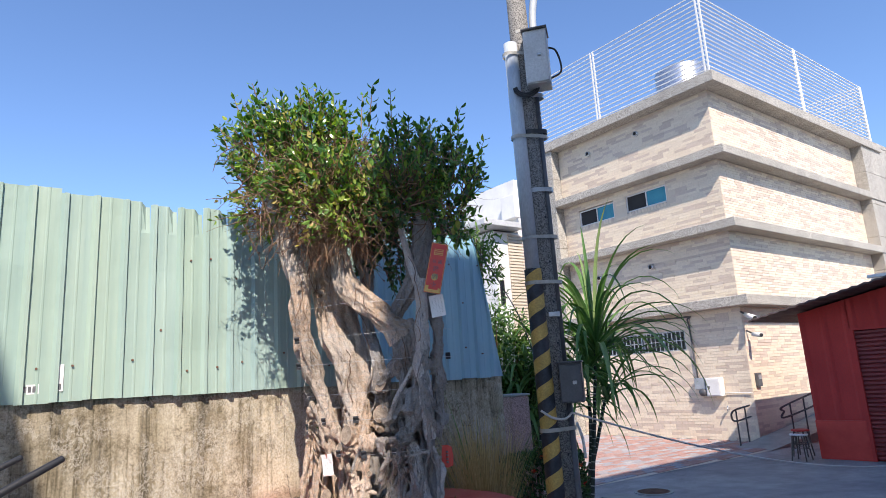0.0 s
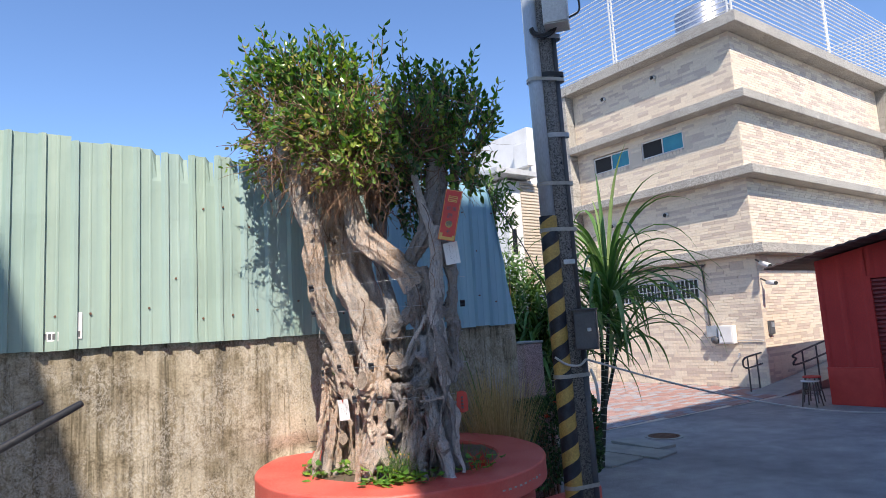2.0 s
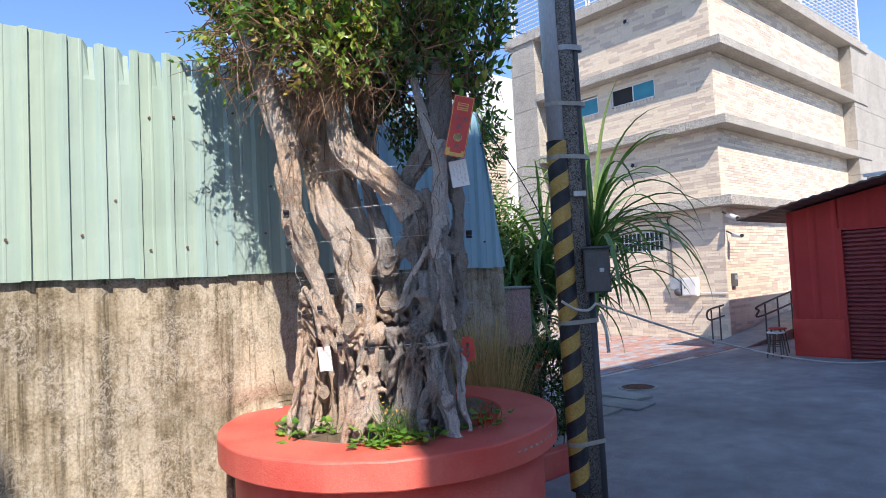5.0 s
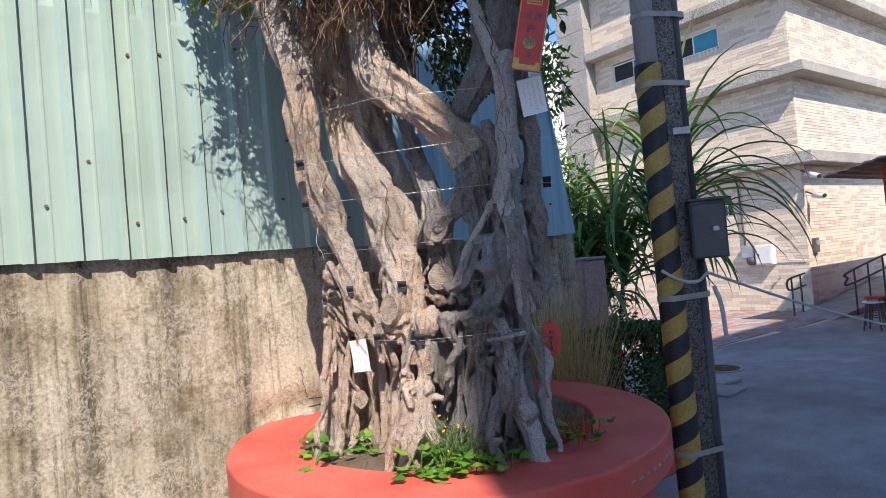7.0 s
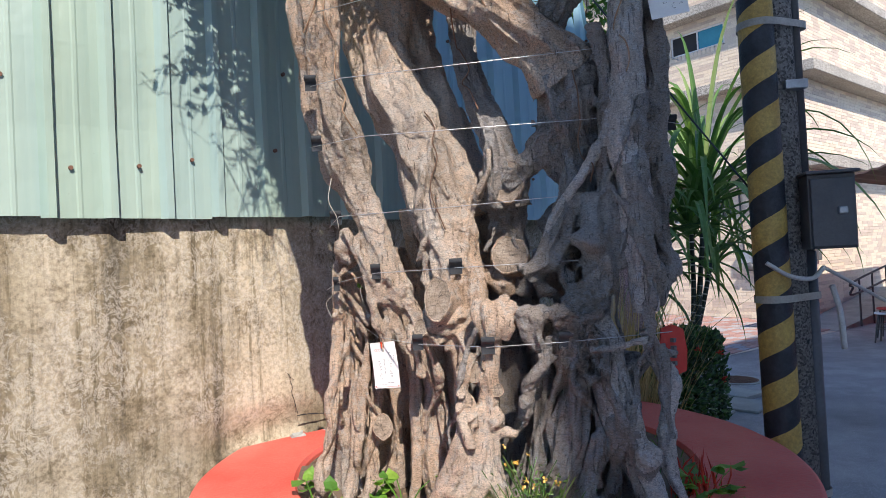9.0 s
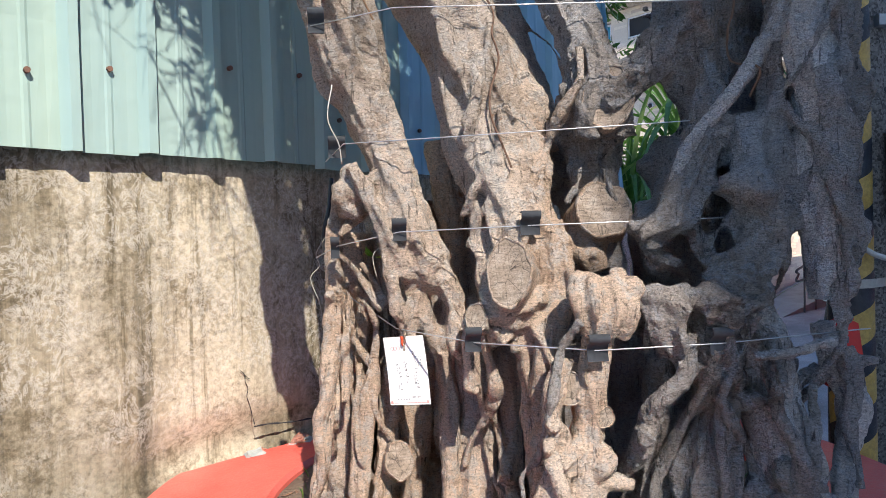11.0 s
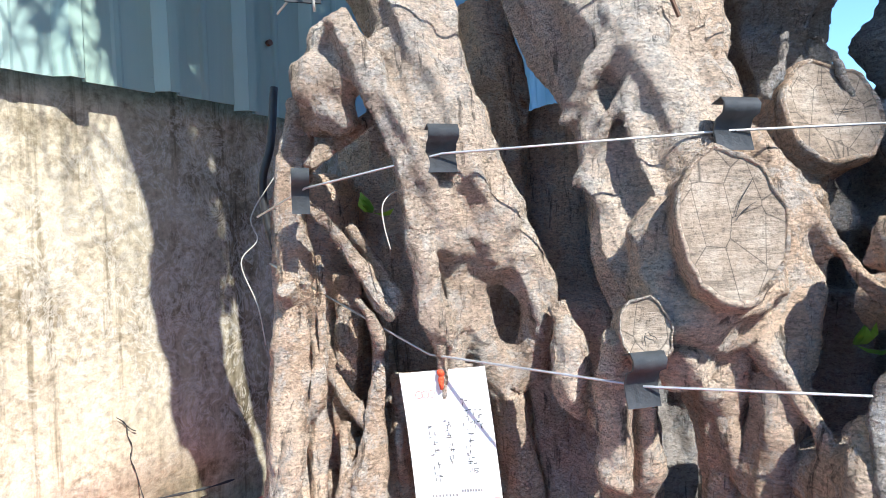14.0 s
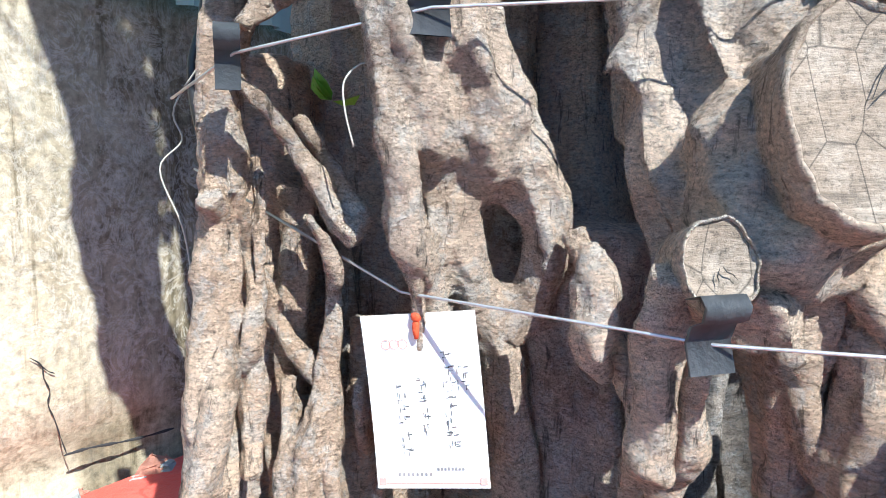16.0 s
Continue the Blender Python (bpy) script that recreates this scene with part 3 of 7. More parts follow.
def sheet_fence():
    """Upright ribbed steel sheets on the wall; the end sheets are cut on a slant."""
    t = thing("sheet_metal_fence", (1.0, 5.1, 1.95), "faded pale green ribbed steel sheet fence above the wall", "fence")
    rng = random.Random(5)
    step, y0 = 0.199, 5.085
    shape = [(0.0, 0.0), (0.022, -0.026), (0.046, -0.026), (0.052, 0.0), (0.080, 0.001), (0.112, 0.0), (0.118, -0.003), (0.128, -0.003), (0.134, 0.0), (0.170, 0.001), (step, 0.0)]
    x = -6.90
    i = 0
    while x < WALL_END - 0.05:
        bm = bmesh.new()
        zs = [1.965 + rng.uniform(-0.008, 0.008) - 0.008 * max(x - 2, 0), 2.3, 2.6, 2.9, 3.2, 3.44 + rng.uniform(-0.012, 0.012)]
        if x < 0.4:
            zs[-1] += 0.03
        dent = rng.random() < 0.3
        front, back = [], []
        for z in zs:
            row, row2 = [], []
            for dx, dy in shape:
                px = x + dx
                top = z == zs[-1]
                py = y0 + dy + (0.015 * noise.noise(Vector((px * 2, z * 2, 1))))
                if dent and top and dx > 0.14:
                    py += 0.03
                pz = z - (0.03 if dent and top and dx > 0.14 else 0)
                lim = 4.60 - (z - 1.95) * 0.20
                px = min(px, lim + dx * 0.01)
                row.append(bm.verts.new((px, py, pz)))
                row2.append(bm.verts.new((px, py + 0.003, pz)))
            front.append(row)
            back.append(row2)
        n = len(shape)
        for j in range(len(zs) - 1):
            for k in range(n - 1):
                bm.faces.new((front[j][k], front[j][k + 1], front[j + 1][k + 1], front[j + 1][k]))
                bm.faces.new((back[j][k + 1], back[j][k], back[j + 1][k], back[j + 1][k + 1]))
        for k in range(n - 1):
            bm.faces.new((front[-1][k], front[-1][k + 1], back[-1][k + 1], back[-1][k]))
            bm.faces.new((front[0][k + 1], front[0][k], back[0][k], back[0][k + 1]))
        # sheets right of the tree get the shade-blue colour
        sheet = part("sheet", bm, M_SHEETSHADE if x > 2.7 else M_SHEET, t)
        if -1.2 < x < 4.3:
            for z in (2.18 + rng.uniform(-0.10, 0.10), 3.08 + rng.uniform(-0.12, 0.12), rng.uniform(2.3, 3.0)):
                if rng.random() < 0.45:
                    bm = bmesh.new()
                    cx = x + 0.06 + rng.uniform(0, 0.08)
                    rod(bm, (cx, y0 - 0.012, z), (cx, y0 + 0.004, z), 0.008, 8)
                    part("screw", bm, M_RUST, sheet)
        x += step
        i += 1
    rails = bmesh.new()
    for z in (2.1, 3.2):
        box(rails, (-6.9, 5.115, z - 0.03), (4.25 if z > 3 else 4.5, 5.155, z + 0.03))
    part("rail", rails, M_RUST, t)


def number_stickers():
    for x, z, s in ((0.335, 2.06, "13-9"), (0.52, 2.07, "9")):
        t = thing("number_sticker", (x, 5.07, z), "small white sticker with black print on the fence", "sticker", "stickers on the fence")
        bm = bmesh.new()
        box(bm, (x - 0.015 * len(s) - 0.006, 5.079, z - 0.032), (x + 0.015 * len(s) + 0.006, 5.081, z + 0.032 if len(s) > 1 else z + 0.15))
        part("sheet", bm, M_PAPER, t)
        bm = bmesh.new()
        for k in range(len(s)):
            cx = x + (k - (len(s) - 1) / 2) * 0.026
            box(bm, (cx - 0.009, 5.0765, z - 0.02), (cx + 0.009, 5.0785, z + 0.02))
        part("print", bm, M_INK, t)


yard_wall()
wall_cracks()
sheet_fence()
number_stickers()

# ---- the tiled building ----
BX, BY = 15.35, 7.98
BL, BR = 13.35, 26.0
LEDGES = [(3.27, 3.52), (5.23, 5.46), (7.16, 7.39)]
ROOF_LO, ROOF_HI = 9.12, 9.42


def tile_field(bm, spots, lo, hi, zlo, zhi, place, holes, rng):
    """Rows of long tiles in broken bond between two ends; place(u, z, out) gives a corner; spots collects tiles built singly."""
    z = zlo
    r = 0
    while z + 0.07 < zhi:
        u = lo - rng.choice((0, 0.11, 0.18, 0.27))
        while u < hi:
            a, b = max(u, lo) + 0.003, min(u + 0.36, hi) - 0.003
            c, d = z + 0.002, z + 0.070
            u += 0.36
            if b - a < 0.03 or any(a < h[1] and b > h[0] and c < h[3] and d > h[2] for h in holes):
                continue
            if spots is not None and len(spots) < 280 and b - a > 0.345:
                spots.append((a, c))
                continue
            q = [place(a, c, 0), place(b, c, 0), place(b, d, 0), place(a, d, 0)]
            p = [place(a + 0.002, c + 0.002, 0.008), place(b - 0.002, c + 0.002, 0.008), place(b - 0.002, d - 0.002, 0.008), place(a + 0.002, d - 0.002, 0.008)]
            q = [bm.verts.new(v) for v in q]
            p = [bm.verts.new(v) for v in p]
            bm.faces.new(p)
            for k in range(4):
                bm.faces.new((q[k], q[(k + 1) % 4], p[(k + 1) % 4], p[k]))
        z += 0.073
        r += 1


def building():
    t = thing("apartment_building", (BX, BY, 0), "cream tiled four-storey building with grey pebble-dash ledges", "building")
    holes = [(12.72, 11.38, 6.40, 6.90), (10.93, 9.57, 6.43, 6.93), (12.3, 9.60, 2.30, 2.84)]
    # left wall with window openings, as strips between the openings
    bm = bmesh.new()
    x1 = BX + 0.25
    def strip(y0, y1, z0, z1):
        box(bm, (BX, y0, z0), (x1, y1, z1))
    strip(BY, BL, 0, 2.30)
    strip(BY, 9.60, 2.30, 2.84)
    strip(12.3, BL, 2.30, 2.84)
    strip(BY, BL, 2.84, 6.40)
    strip(BY, 9.57, 6.40, 6.93)
    strip(10.93, 11.38, 6.40, 6.93)
    strip(12.72, BL, 6.40, 6.93)
    strip(BY, BL, 6.93, ROOF_LO)
    side = part("wall", bm, M_MORTAR, t)
    bm = bmesh.new()
    box(bm, (x1 + 0.002, BY + 0.002, 0), (BR, BY + 0.25, ROOF_LO))
    front = part("wall", bm, M_MORTAR, t)
    bm = bmesh.new()
    box(bm, (x1 + 0.003, BY + 0.26, 0), (BR, BL - 0.01, ROOF_LO - 0.01))
    part("core", bm, M_DARKIN, t)
    # ledges
    for k, (z0, z1) in enumerate(LEDGES):
        bm = bmesh.new()
        a, b = BX - 0.40, BY - 0.42
        v = [bm.verts.new((x, y, z)) for z in (z0, z1) for x, y in ((a, b), (BR, b), (BR, BY - 0.003), (BX - 0.003, BY - 0.003), (BX - 0.003, BL), (a, BL))]
        for i in range(6):
            bm.faces.new((v[i], v[(i + 1) % 6], v[6 + (i + 1) % 6], v[6 + i]))
        bm.faces.new(v[:6][::-1])
        bm.faces.new(v[6:])
        bmesh.ops.bevel(bm, geom=list(bm.edges), offset=0.012, segments=1, affect="EDGES")
        part("ledge", bm, M_AGG, t, "grey pebble-dash ledge")
    bm = bmesh.new()
    box(bm, (BX - 0.42, BY - 0.45, ROOF_LO), (BR + 0.4, BL + 1.2, ROOF_HI), 0.015)
    roof = part("roof", bm, M_AGG, t)
    # end columns with joints
    for x0, y0, x1c, y1 in ((BX - 0.36, BL + 0.004, BX + 1.6, BL + 1.0), (BR - 1.3, BY - 0.38, BR + 3.2, BY + 0.4)):
        z = 0.0
        while z < ROOF_LO - 0.1:
            bm = bmesh.new()
            box(bm, (x0, y0, z), (x1c, y1, min(z + 1.16, ROOF_LO + 0.6)), 0.012)
            part("column_block", bm, M_AGG, t, "grey pebble-dash column block")
            z += 1.165
    # windows
    def window(y0, y1, z0, z1, bars=False):
        bm = bmesh.new()
        f = 0.035
        for lo, hi in (((BX + 0.02, y0, z0), (BX + 0.09, y0 + f, z1)), ((BX + 0.02, y1 - f, z0), (BX + 0.09, y1, z1)),
                       ((BX + 0.02, y0 + f, z0), (BX + 0.09, y1 - f, z0 + f)), ((BX + 0.02, y0 + f, z1 - f), (BX + 0.09, y1 - f, z1)),
                       ((BX + 0.03, (y0 + y1) / 2 - f / 2, z0 + f), (BX + 0.08, (y0 + y1) / 2 + f / 2, z1 - f))):
            box(bm, lo, hi, 0.004)
        w = part("window", bm, M_STEEL if bars else M_WHITE, t)
        ym = (y0 + y1) / 2
        for a, b, m in ((y0 + f, ym - f / 2, M_GLASS if bars else M_STAIN_GLASS), (ym + f / 2, y1 - f, M_GLASS if bars else M_DARKIN)):
            bm = bmesh.new()
            box(bm, (BX + 0.05, a, z0 + f), (BX + 0.06, b, z1 - f))
            part("pane", bm, m, w)
        if bars:
            n = int((y1 - y0) / 0.13)
            for k in range(1, n):
                bm = bmesh.new()
                yk = y0 + (y1 - y0) * k / n
                box(bm, (BX - 0.005, yk - 0.009, z0 + 0.01), (BX + 0.012, yk + 0.009, z1 - 0.01))
                part("bar", bm, M_WHITE, w)
            bm = bmesh.new()
            box(bm, (BX - 0.003, y0 + 0.01, (z0 + z1) / 2 - 0.01), (BX + 0.01, y1 - 0.01, (z0 + z1) / 2 + 0.01))
            part("bar", bm, M_WHITE, w)
        else:
            for k in range(12):
                bm = bmesh.new()
                yy = y0 + 0.05 + k * (y1 - y0 - 0.1) / 12
                box(bm, (BX - 0.012, yy, z0 - 0.12), (BX - 0.001, yy + 0.07, z0 - 0.005))
                part("sill_tile", bm, M_TILE, w)
    window(11.38, 12.72, 6.40, 6.90)
    window(9.57, 10.93, 6.43, 6.93)
    window(9.60, 10.93, 2.30, 2.84, True)
    window(10.97, 12.30, 2.30, 2.84, True)
    # round vents
    for y, z in ((12.09, 8.65), (10.28, 8.68), (12.17, 4.66), (10.33, 4.68)):
        bm = bmesh.new()
        tube(bm, [(BX - 0.09, y, z, 0.075), (BX - 0.03, y, z, 0.085), (BX + 0.01, y, z, 0.085)], 14)
        tube(bm, [(BX - 0.095, y, z, 0.05), (BX - 0.088, y, z, 0.055)], 12, mat=1)
        part("vent", bm, [M_STAINLESS, M_DARKIN], t, "round steel wall vent", True)
    # tiles
    rng = random.Random(11)
    def on_left(u, z, out):
        return (BX - out, BY + (BL - BY) - (u - BY), z)
    def on_front(u, z, out):
        return (u, BY - out, z)
    lh = [(BY + BL - h[0], BY + BL - h[1], h[2] - (0.13 if h[2] > 5 else 0), h[3]) for h in holes]
    spots = []
    bm = bmesh.new()
    levels = [(0.02, 3.26), (3.53, 5.22), (5.47, 7.15), (7.40, 9.11)]
    for k, (z0, z1) in enumerate(levels):
        tile_field(bm, spots if k == 0 else None, BY + 0.002, BL, z0, z1, on_left, lh, rng)
    tagged(part("tiles", bm, M_TILES, side), kind="stuff")
    bm = bmesh.new()
    q = [bm.verts.new(p) for p in ((0, 0, 0), (0, -0.354, 0), (0, -0.354, 0.068), (0, 0, 0.068))]
    p = [bm.verts.new(p) for p in ((-0.008, -0.002, 0.002), (-0.008, -0.352, 0.002), (-0.008, -0.352, 0.066), (-0.008, -0.002, 0.066))]
    bm.faces.new(p)
    for k in range(4):
        bm.faces.new((q[k], q[(k + 1) % 4], p[(k + 1) % 4], p[k]))
    me = bpy.data.meshes.new("tile")
    bm.normal_update()
    bm.to_mesh(me)
    bm.free()
    me.materials.append(M_TILE)
    for a, c in spots:
        ob = new("tile", me)
        ob.parent = side
        ob.location = Vector(on_left(a, c, 0)) - origin(side)
    bm = bmesh.new()
    for z0, z1 in levels:
        tile_field(bm, None, BX, BR - 1.3, z0, z1, on_front, [], rng)
    tagged(part("tiles", bm, M_TILES, front), kind="stuff")
    return t


def roof_railing():
    t = thing("roof_railing", (BX, BY, ROOF_HI), "white steel safety railing of many bars on the roof", "railing")
    x0, y0, z0, z1 = BX - 0.25, BY - 0.25, ROOF_HI, ROOF_HI + 2.35
    posts = [(x0, y) for y in (y0, 11.35, 14.25)] + [(x, y0) for x in (20.8, 26.2)]
    for k, (x, y) in enumerate(posts):
        bm = bmesh.new()
        for dx in (-0.05, 0.05):
            ox, oy = (0, dx) if x == x0 else (dx, 0)
            if k >= 0:
                box(bm, (x + ox - 0.02, y + oy - 0.02, z0), (x + ox + 0.02, y + oy + 0.02, z1))
        part("post", bm, M_WHITE, t)
    for k in range(17):
        z = z0 + 0.12 + k * (z1 - z0 - 0.14) / 16
        for a, b in (((x0, y0, z), (x0, 14.3, z)), ((x0, y0, z), (26.2, y0, z)), ((26.2, y0, z), (26.2, 13, z))):
            bm = bmesh.new()
            rod(bm, a, b, 0.017, 6)
            part("bar", bm, M_WHITE, t)


def water_tank(at, r, h):
    t = thing("water_tank", at, "round stainless steel water tank on the roof", "water tank", "roof tanks")
    bm = bmesh.new()
    x, y, z = at
    prof = [(0.02, z + 0.3), (r * 0.99, z + 0.3)]
    for k in range(8):
        zz = z + 0.3 + (h - 0.5) * k / 7
        prof += [(r, zz + 0.02), (r * 0.975, zz + 0.05)]
    prof += [(r * 0.8, z + h - 0.08), (r * 0.3, z + h), (0.02, z + h + 0.01)]
    lathe(bm, prof, (x, y), 40)
    part("tank", bm, M_STAINLESS, t, smooth=True)
    bm = bmesh.new()
    for k in range(4):
        a = math.pi / 4 + k * math.pi / 2
        rod(bm, (x + r * 0.8 * math.cos(a), y + r * 0.8 * math.sin(a), z), (x + r * 0.8 * math.cos(a), y + r * 0.8 * math.sin(a), z + 0.32), 0.03)
    part("stand", bm, M_STAINLESS, t)


def meter_boxes():
    t = thing("meter_box", (BX, 9.25, 1.35), "grey electric meter housing on the tiled wall", "meter")
    bm = bmesh.new()
    box(bm, (BX - 0.16, 9.12, 1.27), (BX - 0.013, 9.42, 1.57), 0.02)
    part("body", bm, M_STEEL, t)
    bm = bmesh.new()
    tube(bm, [(BX - 0.2, 9.2, 1.2, 0.09), (BX - 0.16, 9.2, 1.2, 0.1), (BX - 0.012, 9.2, 1.2, 0.1)], 20)
    part("meter", bm, M_DARKGREY, t, "round dark meter", True)
    t = thing("switch_box", (BX, 8.87, 1.35), "cream steel switch cabinet on the tiled wall", "cabinet")
    bm = bmesh.new()
    box(bm, (BX - 0.20, 8.68, 1.10), (BX - 0.013, 9.08, 1.56), 0.012)
    part("body", bm, M_WHITE, t)
    bm = bmesh.new()
    box(bm, (BX - 0.215, 8.71, 1.13), (BX - 0.20, 9.05, 1.53), 0.006)
    d = part("door", bm, M_WHITE, t)
    bm = bmesh.new()
    box(bm, (BX - 0.225, 8.97, 1.29), (BX - 0.215, 9.0, 1.36), 0.003)
    part("latch", bm, M_DARKSTEEL, d)
    bm = bmesh.new()
    tube(bm, smooth_path([(BX - 0.05, 9.36, 1.57, 0.022), (BX - 0.05, 9.40, 2.6, 0.022), (BX - 0.05, 9.44, 3.08, 0.022), (BX - 0.06, 9.60, 3.17, 0.022), (BX - 0.06, 12.6, 3.2, 0.022)], 5), 8)
    tagged(part("conduit", bm, M_DARKGREY, smooth=True), "thin dark conduit running under the ledge", "pipe")
    bm = bmesh.new()
    tube(bm, smooth_path([(BX - 0.04, 8.68, 1.17, 0.012), (BX - 0.04, 8.1, 1.17, 0.012), (BX - 0.04, 8.0, 1.15, 0.012)], 3), 6)
    tagged(part("wall_cable", bm, M_WHITE, smooth=True), "thin pale cable along the tiled wall", "cable")
    bm = bmesh.new()
    tube(bm, smooth_path([(BX - 0.02, 8.62, 0.80, 0.012), (BX - 0.14, 8.62, 0.80, 0.014), (BX - 0.16, 8.62, 0.74, 0.012)], 4), 8)
    box(bm, (BX - 0.12, 8.60, 0.81), (BX - 0.08, 8.64, 0.86), 0.004)
    tagged(part("water_tap", bm, M_STAINLESS, smooth=True), "small metal garden tap on the tiled wall", "tap")


def cctv():
    for k, (p, d) in enumerate((((BX - 0.1, BY - 0.22, 3.02), (-0.25, -0.35, -0.12)), ((BX + 0.05, BY - 0.25, 2.55), (-0.2, -0.3, -0.04)))):
        t = thing("security_camera", p, "white wall-mounted security camera at the building's corner", "camera", "corner cameras")
        bm = bmesh.new()
        P, D = Vector(p), Vector(d)
        tube(bm, [(*(P - D * 0.3), 0.055), (*(P + D * 0.7), 0.055)], 12)
        part("housing", bm, M_WHITE, t, smooth=True)
        bm = bmesh.new()
        tube(bm, [(*(P + D * 0.7), 0.045), (*(P + D * 0.74), 0.045)], 12)
        part("lens", bm, M_DARKIN, t)
        bm = bmesh.new()
        rod(bm, P - D * 0.1, (P.x + 0.05, BY - 0.012, P.z + 0.12), 0.02)
        part("bracket", bm, M_DARKSTEEL, t)
    t = thing("junction_box", (BX + 0.25, BY, 1.45), "small dark intercom box on the tiled wall", "box")
    bm = bmesh.new()
    box(bm, (BX + 0.16, BY - 0.09, 1.30), (BX + 0.36, BY - 0.013, 1.62), 0.01)
    part("body", bm, M_DARKGREY, t)
    bm = bmesh.new()
    box(bm, (BX + 0.19, BY - 0.098, 1.47), (BX + 0.33, BY - 0.09, 1.58), 0.003)
    part("front_plate", bm, M_STEEL, t)


def ramp_and_rails():
    bm = bmesh.new()
    v = [bm.verts.new(p) for p in ((14.0, 7.1, 0.004), (19.0, 6.75, 0.004), (19.0, 6.75, 0.5), (14.0, 7.93, 0.004), (19.0, 7.93, 0.004), (19.0, 7.93, 0.5))]
    for f in ((0, 1, 2), (3, 5, 4), (0, 2, 5, 3), (1, 4, 5, 2)):
        bm.faces.new([v[i] for i in f])
    tagged(part("ramp", bm, M_CONCRETE), "grey concrete access ramp beside the building", "ramp", kind="structure")
    for name, pts, posts in (("near", [(15.1, 8.0, 0.88), (14.35, 7.98, 0.82), (14.2, 7.98, 0.70), (14.35, 7.98, 0.58), (15.1, 8.0, 0.62)], ((14.42, 7.98), (14.85, 7.99))),
                             ("far", [(18.5, 6.8, 1.42), (14.9, 7.0, 0.92), (14.72, 7.02, 0.78), (14.9, 7.0, 0.66), (18.5, 6.8, 1.15)], ((15.0, 7.0), (15.6, 6.96), (16.3, 6.92), (17.2, 6.87)))):
        t = thing("handrail", (posts[0][0], posts[0][1], 0), "dark tubular steel handrail with a rounded end", "handrail", "ramp handrails")
        bm = bmesh.new()
        tube(bm, smooth_path([(*p, 0.022) for p in pts], 6), 8)
        part("rail", bm, M_DARKSTEEL, t, smooth=True)
        for x, y in posts:
            bm = bmesh.new()
            top = 0.85 if name == "near" else 0.92 + (x - 14.9) * 0.139
            rod(bm, (x, y, 0.0), (x, y, top), 0.018)
            part("post", bm, M_DARKSTEEL, t)


def far_house():
    """The white block beyond, with louvres and a flat roof slab."""
    t = thing("white_house", (19.5, 20, 0), "white rendered building farther off with slatted wall", "building")
    bm = bmesh.new()
    box(bm, (18.2, 20, 0), (20.6, 24, 8.2))
    part("wall", bm, M_WHITE, t)
    bm = bmesh.new()
    box(bm, (19.7, 20.003, 8.2), (26, 24, 10.8))
    part("wall", bm, M_WHITE, t)
    bm = bmesh.new()
    box(bm, (20.603, 19.9, 0), (26, 24, 8.197))
    part("wall", bm, M_WHITE, t)
    bm = bmesh.new()
    box(bm, (17.2, 19.4, 8.3), (19.6, 24, 8.55), 0.02)
    part("roof", bm, M_LIGHTBOX, t)
    bm = bmesh.new()
    box(bm, (19.35, 19.7, 8.9), (19.69, 20.6, 10.0), 0.02)
    part("tank_box", bm, M_WHITE, t)
    for k in range(34):
        bm = bmesh.new()
        z = 3.4 + k * 0.14
        box(bm, (19.0, 19.93, z), (20.45, 19.999, z + 0.09))
        part("slat", bm, M_MORTAR, t)
    bm = bmesh.new()
    box(bm, (18.35, 19.97, 4.9), (18.6, 19.998, 6.0))
    part("window", bm, M_GLASS, t)


def side_house():
    t = thing("side_house", (33, 11, 0), "white rendered neighbouring house beyond the column", "building")
    bm = bmesh.new()
    box(bm, (29.6, 8.7, 0), (40, 16, 10.2), 0.03)
    part("wall", bm, M_WHITE, t)
    bm = bmesh.new()
    box(bm, (29.4, 8.5, 10.2), (40.2, 16.2, 10.4), 0.03)
    part("roof", bm, M_AGG, t)


def eave_ornament():
    """The curled end of a clay-tiled temple eave that hangs over the yard's far side."""
    t = thing("tiled_eave", (14.6, 3.15, 5.1), "brown clay-tiled eave end with a curled tip", "eave")
    for k in range(6):
        bm = bmesh.new()
        y = 3.45 - k * 0.16
        tube(bm, smooth_path([(14.1, y, 4.72 + 0.02 * k, 0.06), (14.5, y, 4.90 + 0.02 * k, 0.06), (15.2, y, 5.25 + 0.02 * k, 0.06)], 4), 10)
        part("roof_tile", bm, M_BRICK, t, smooth=True)
    bm = bmesh.new()
    box(bm, (14.2, 2.4, 4.60), (16.5, 3.5, 4.72), 0.02)
    part("eave_board", bm, M_RUST, t)
    bm = bmesh.new()
    box(bm, (15.2, 1.2, 2.8), (16.5, 3.3, 4.62), 0.02)
    part("wall", bm, M_WHITE, t)


building()
side_house()
eave_ornament()
roof_railing()
water_tank((18.2, 10.2, ROOF_HI), 0.85, 2.1)
water_tank((20.0, 9.6, ROOF_HI), 0.6, 1.2)
meter_boxes()
cctv()
ramp_and_rails()
far_house()

# ---- the red shed ----
SX, SY = 13.4, 5.80


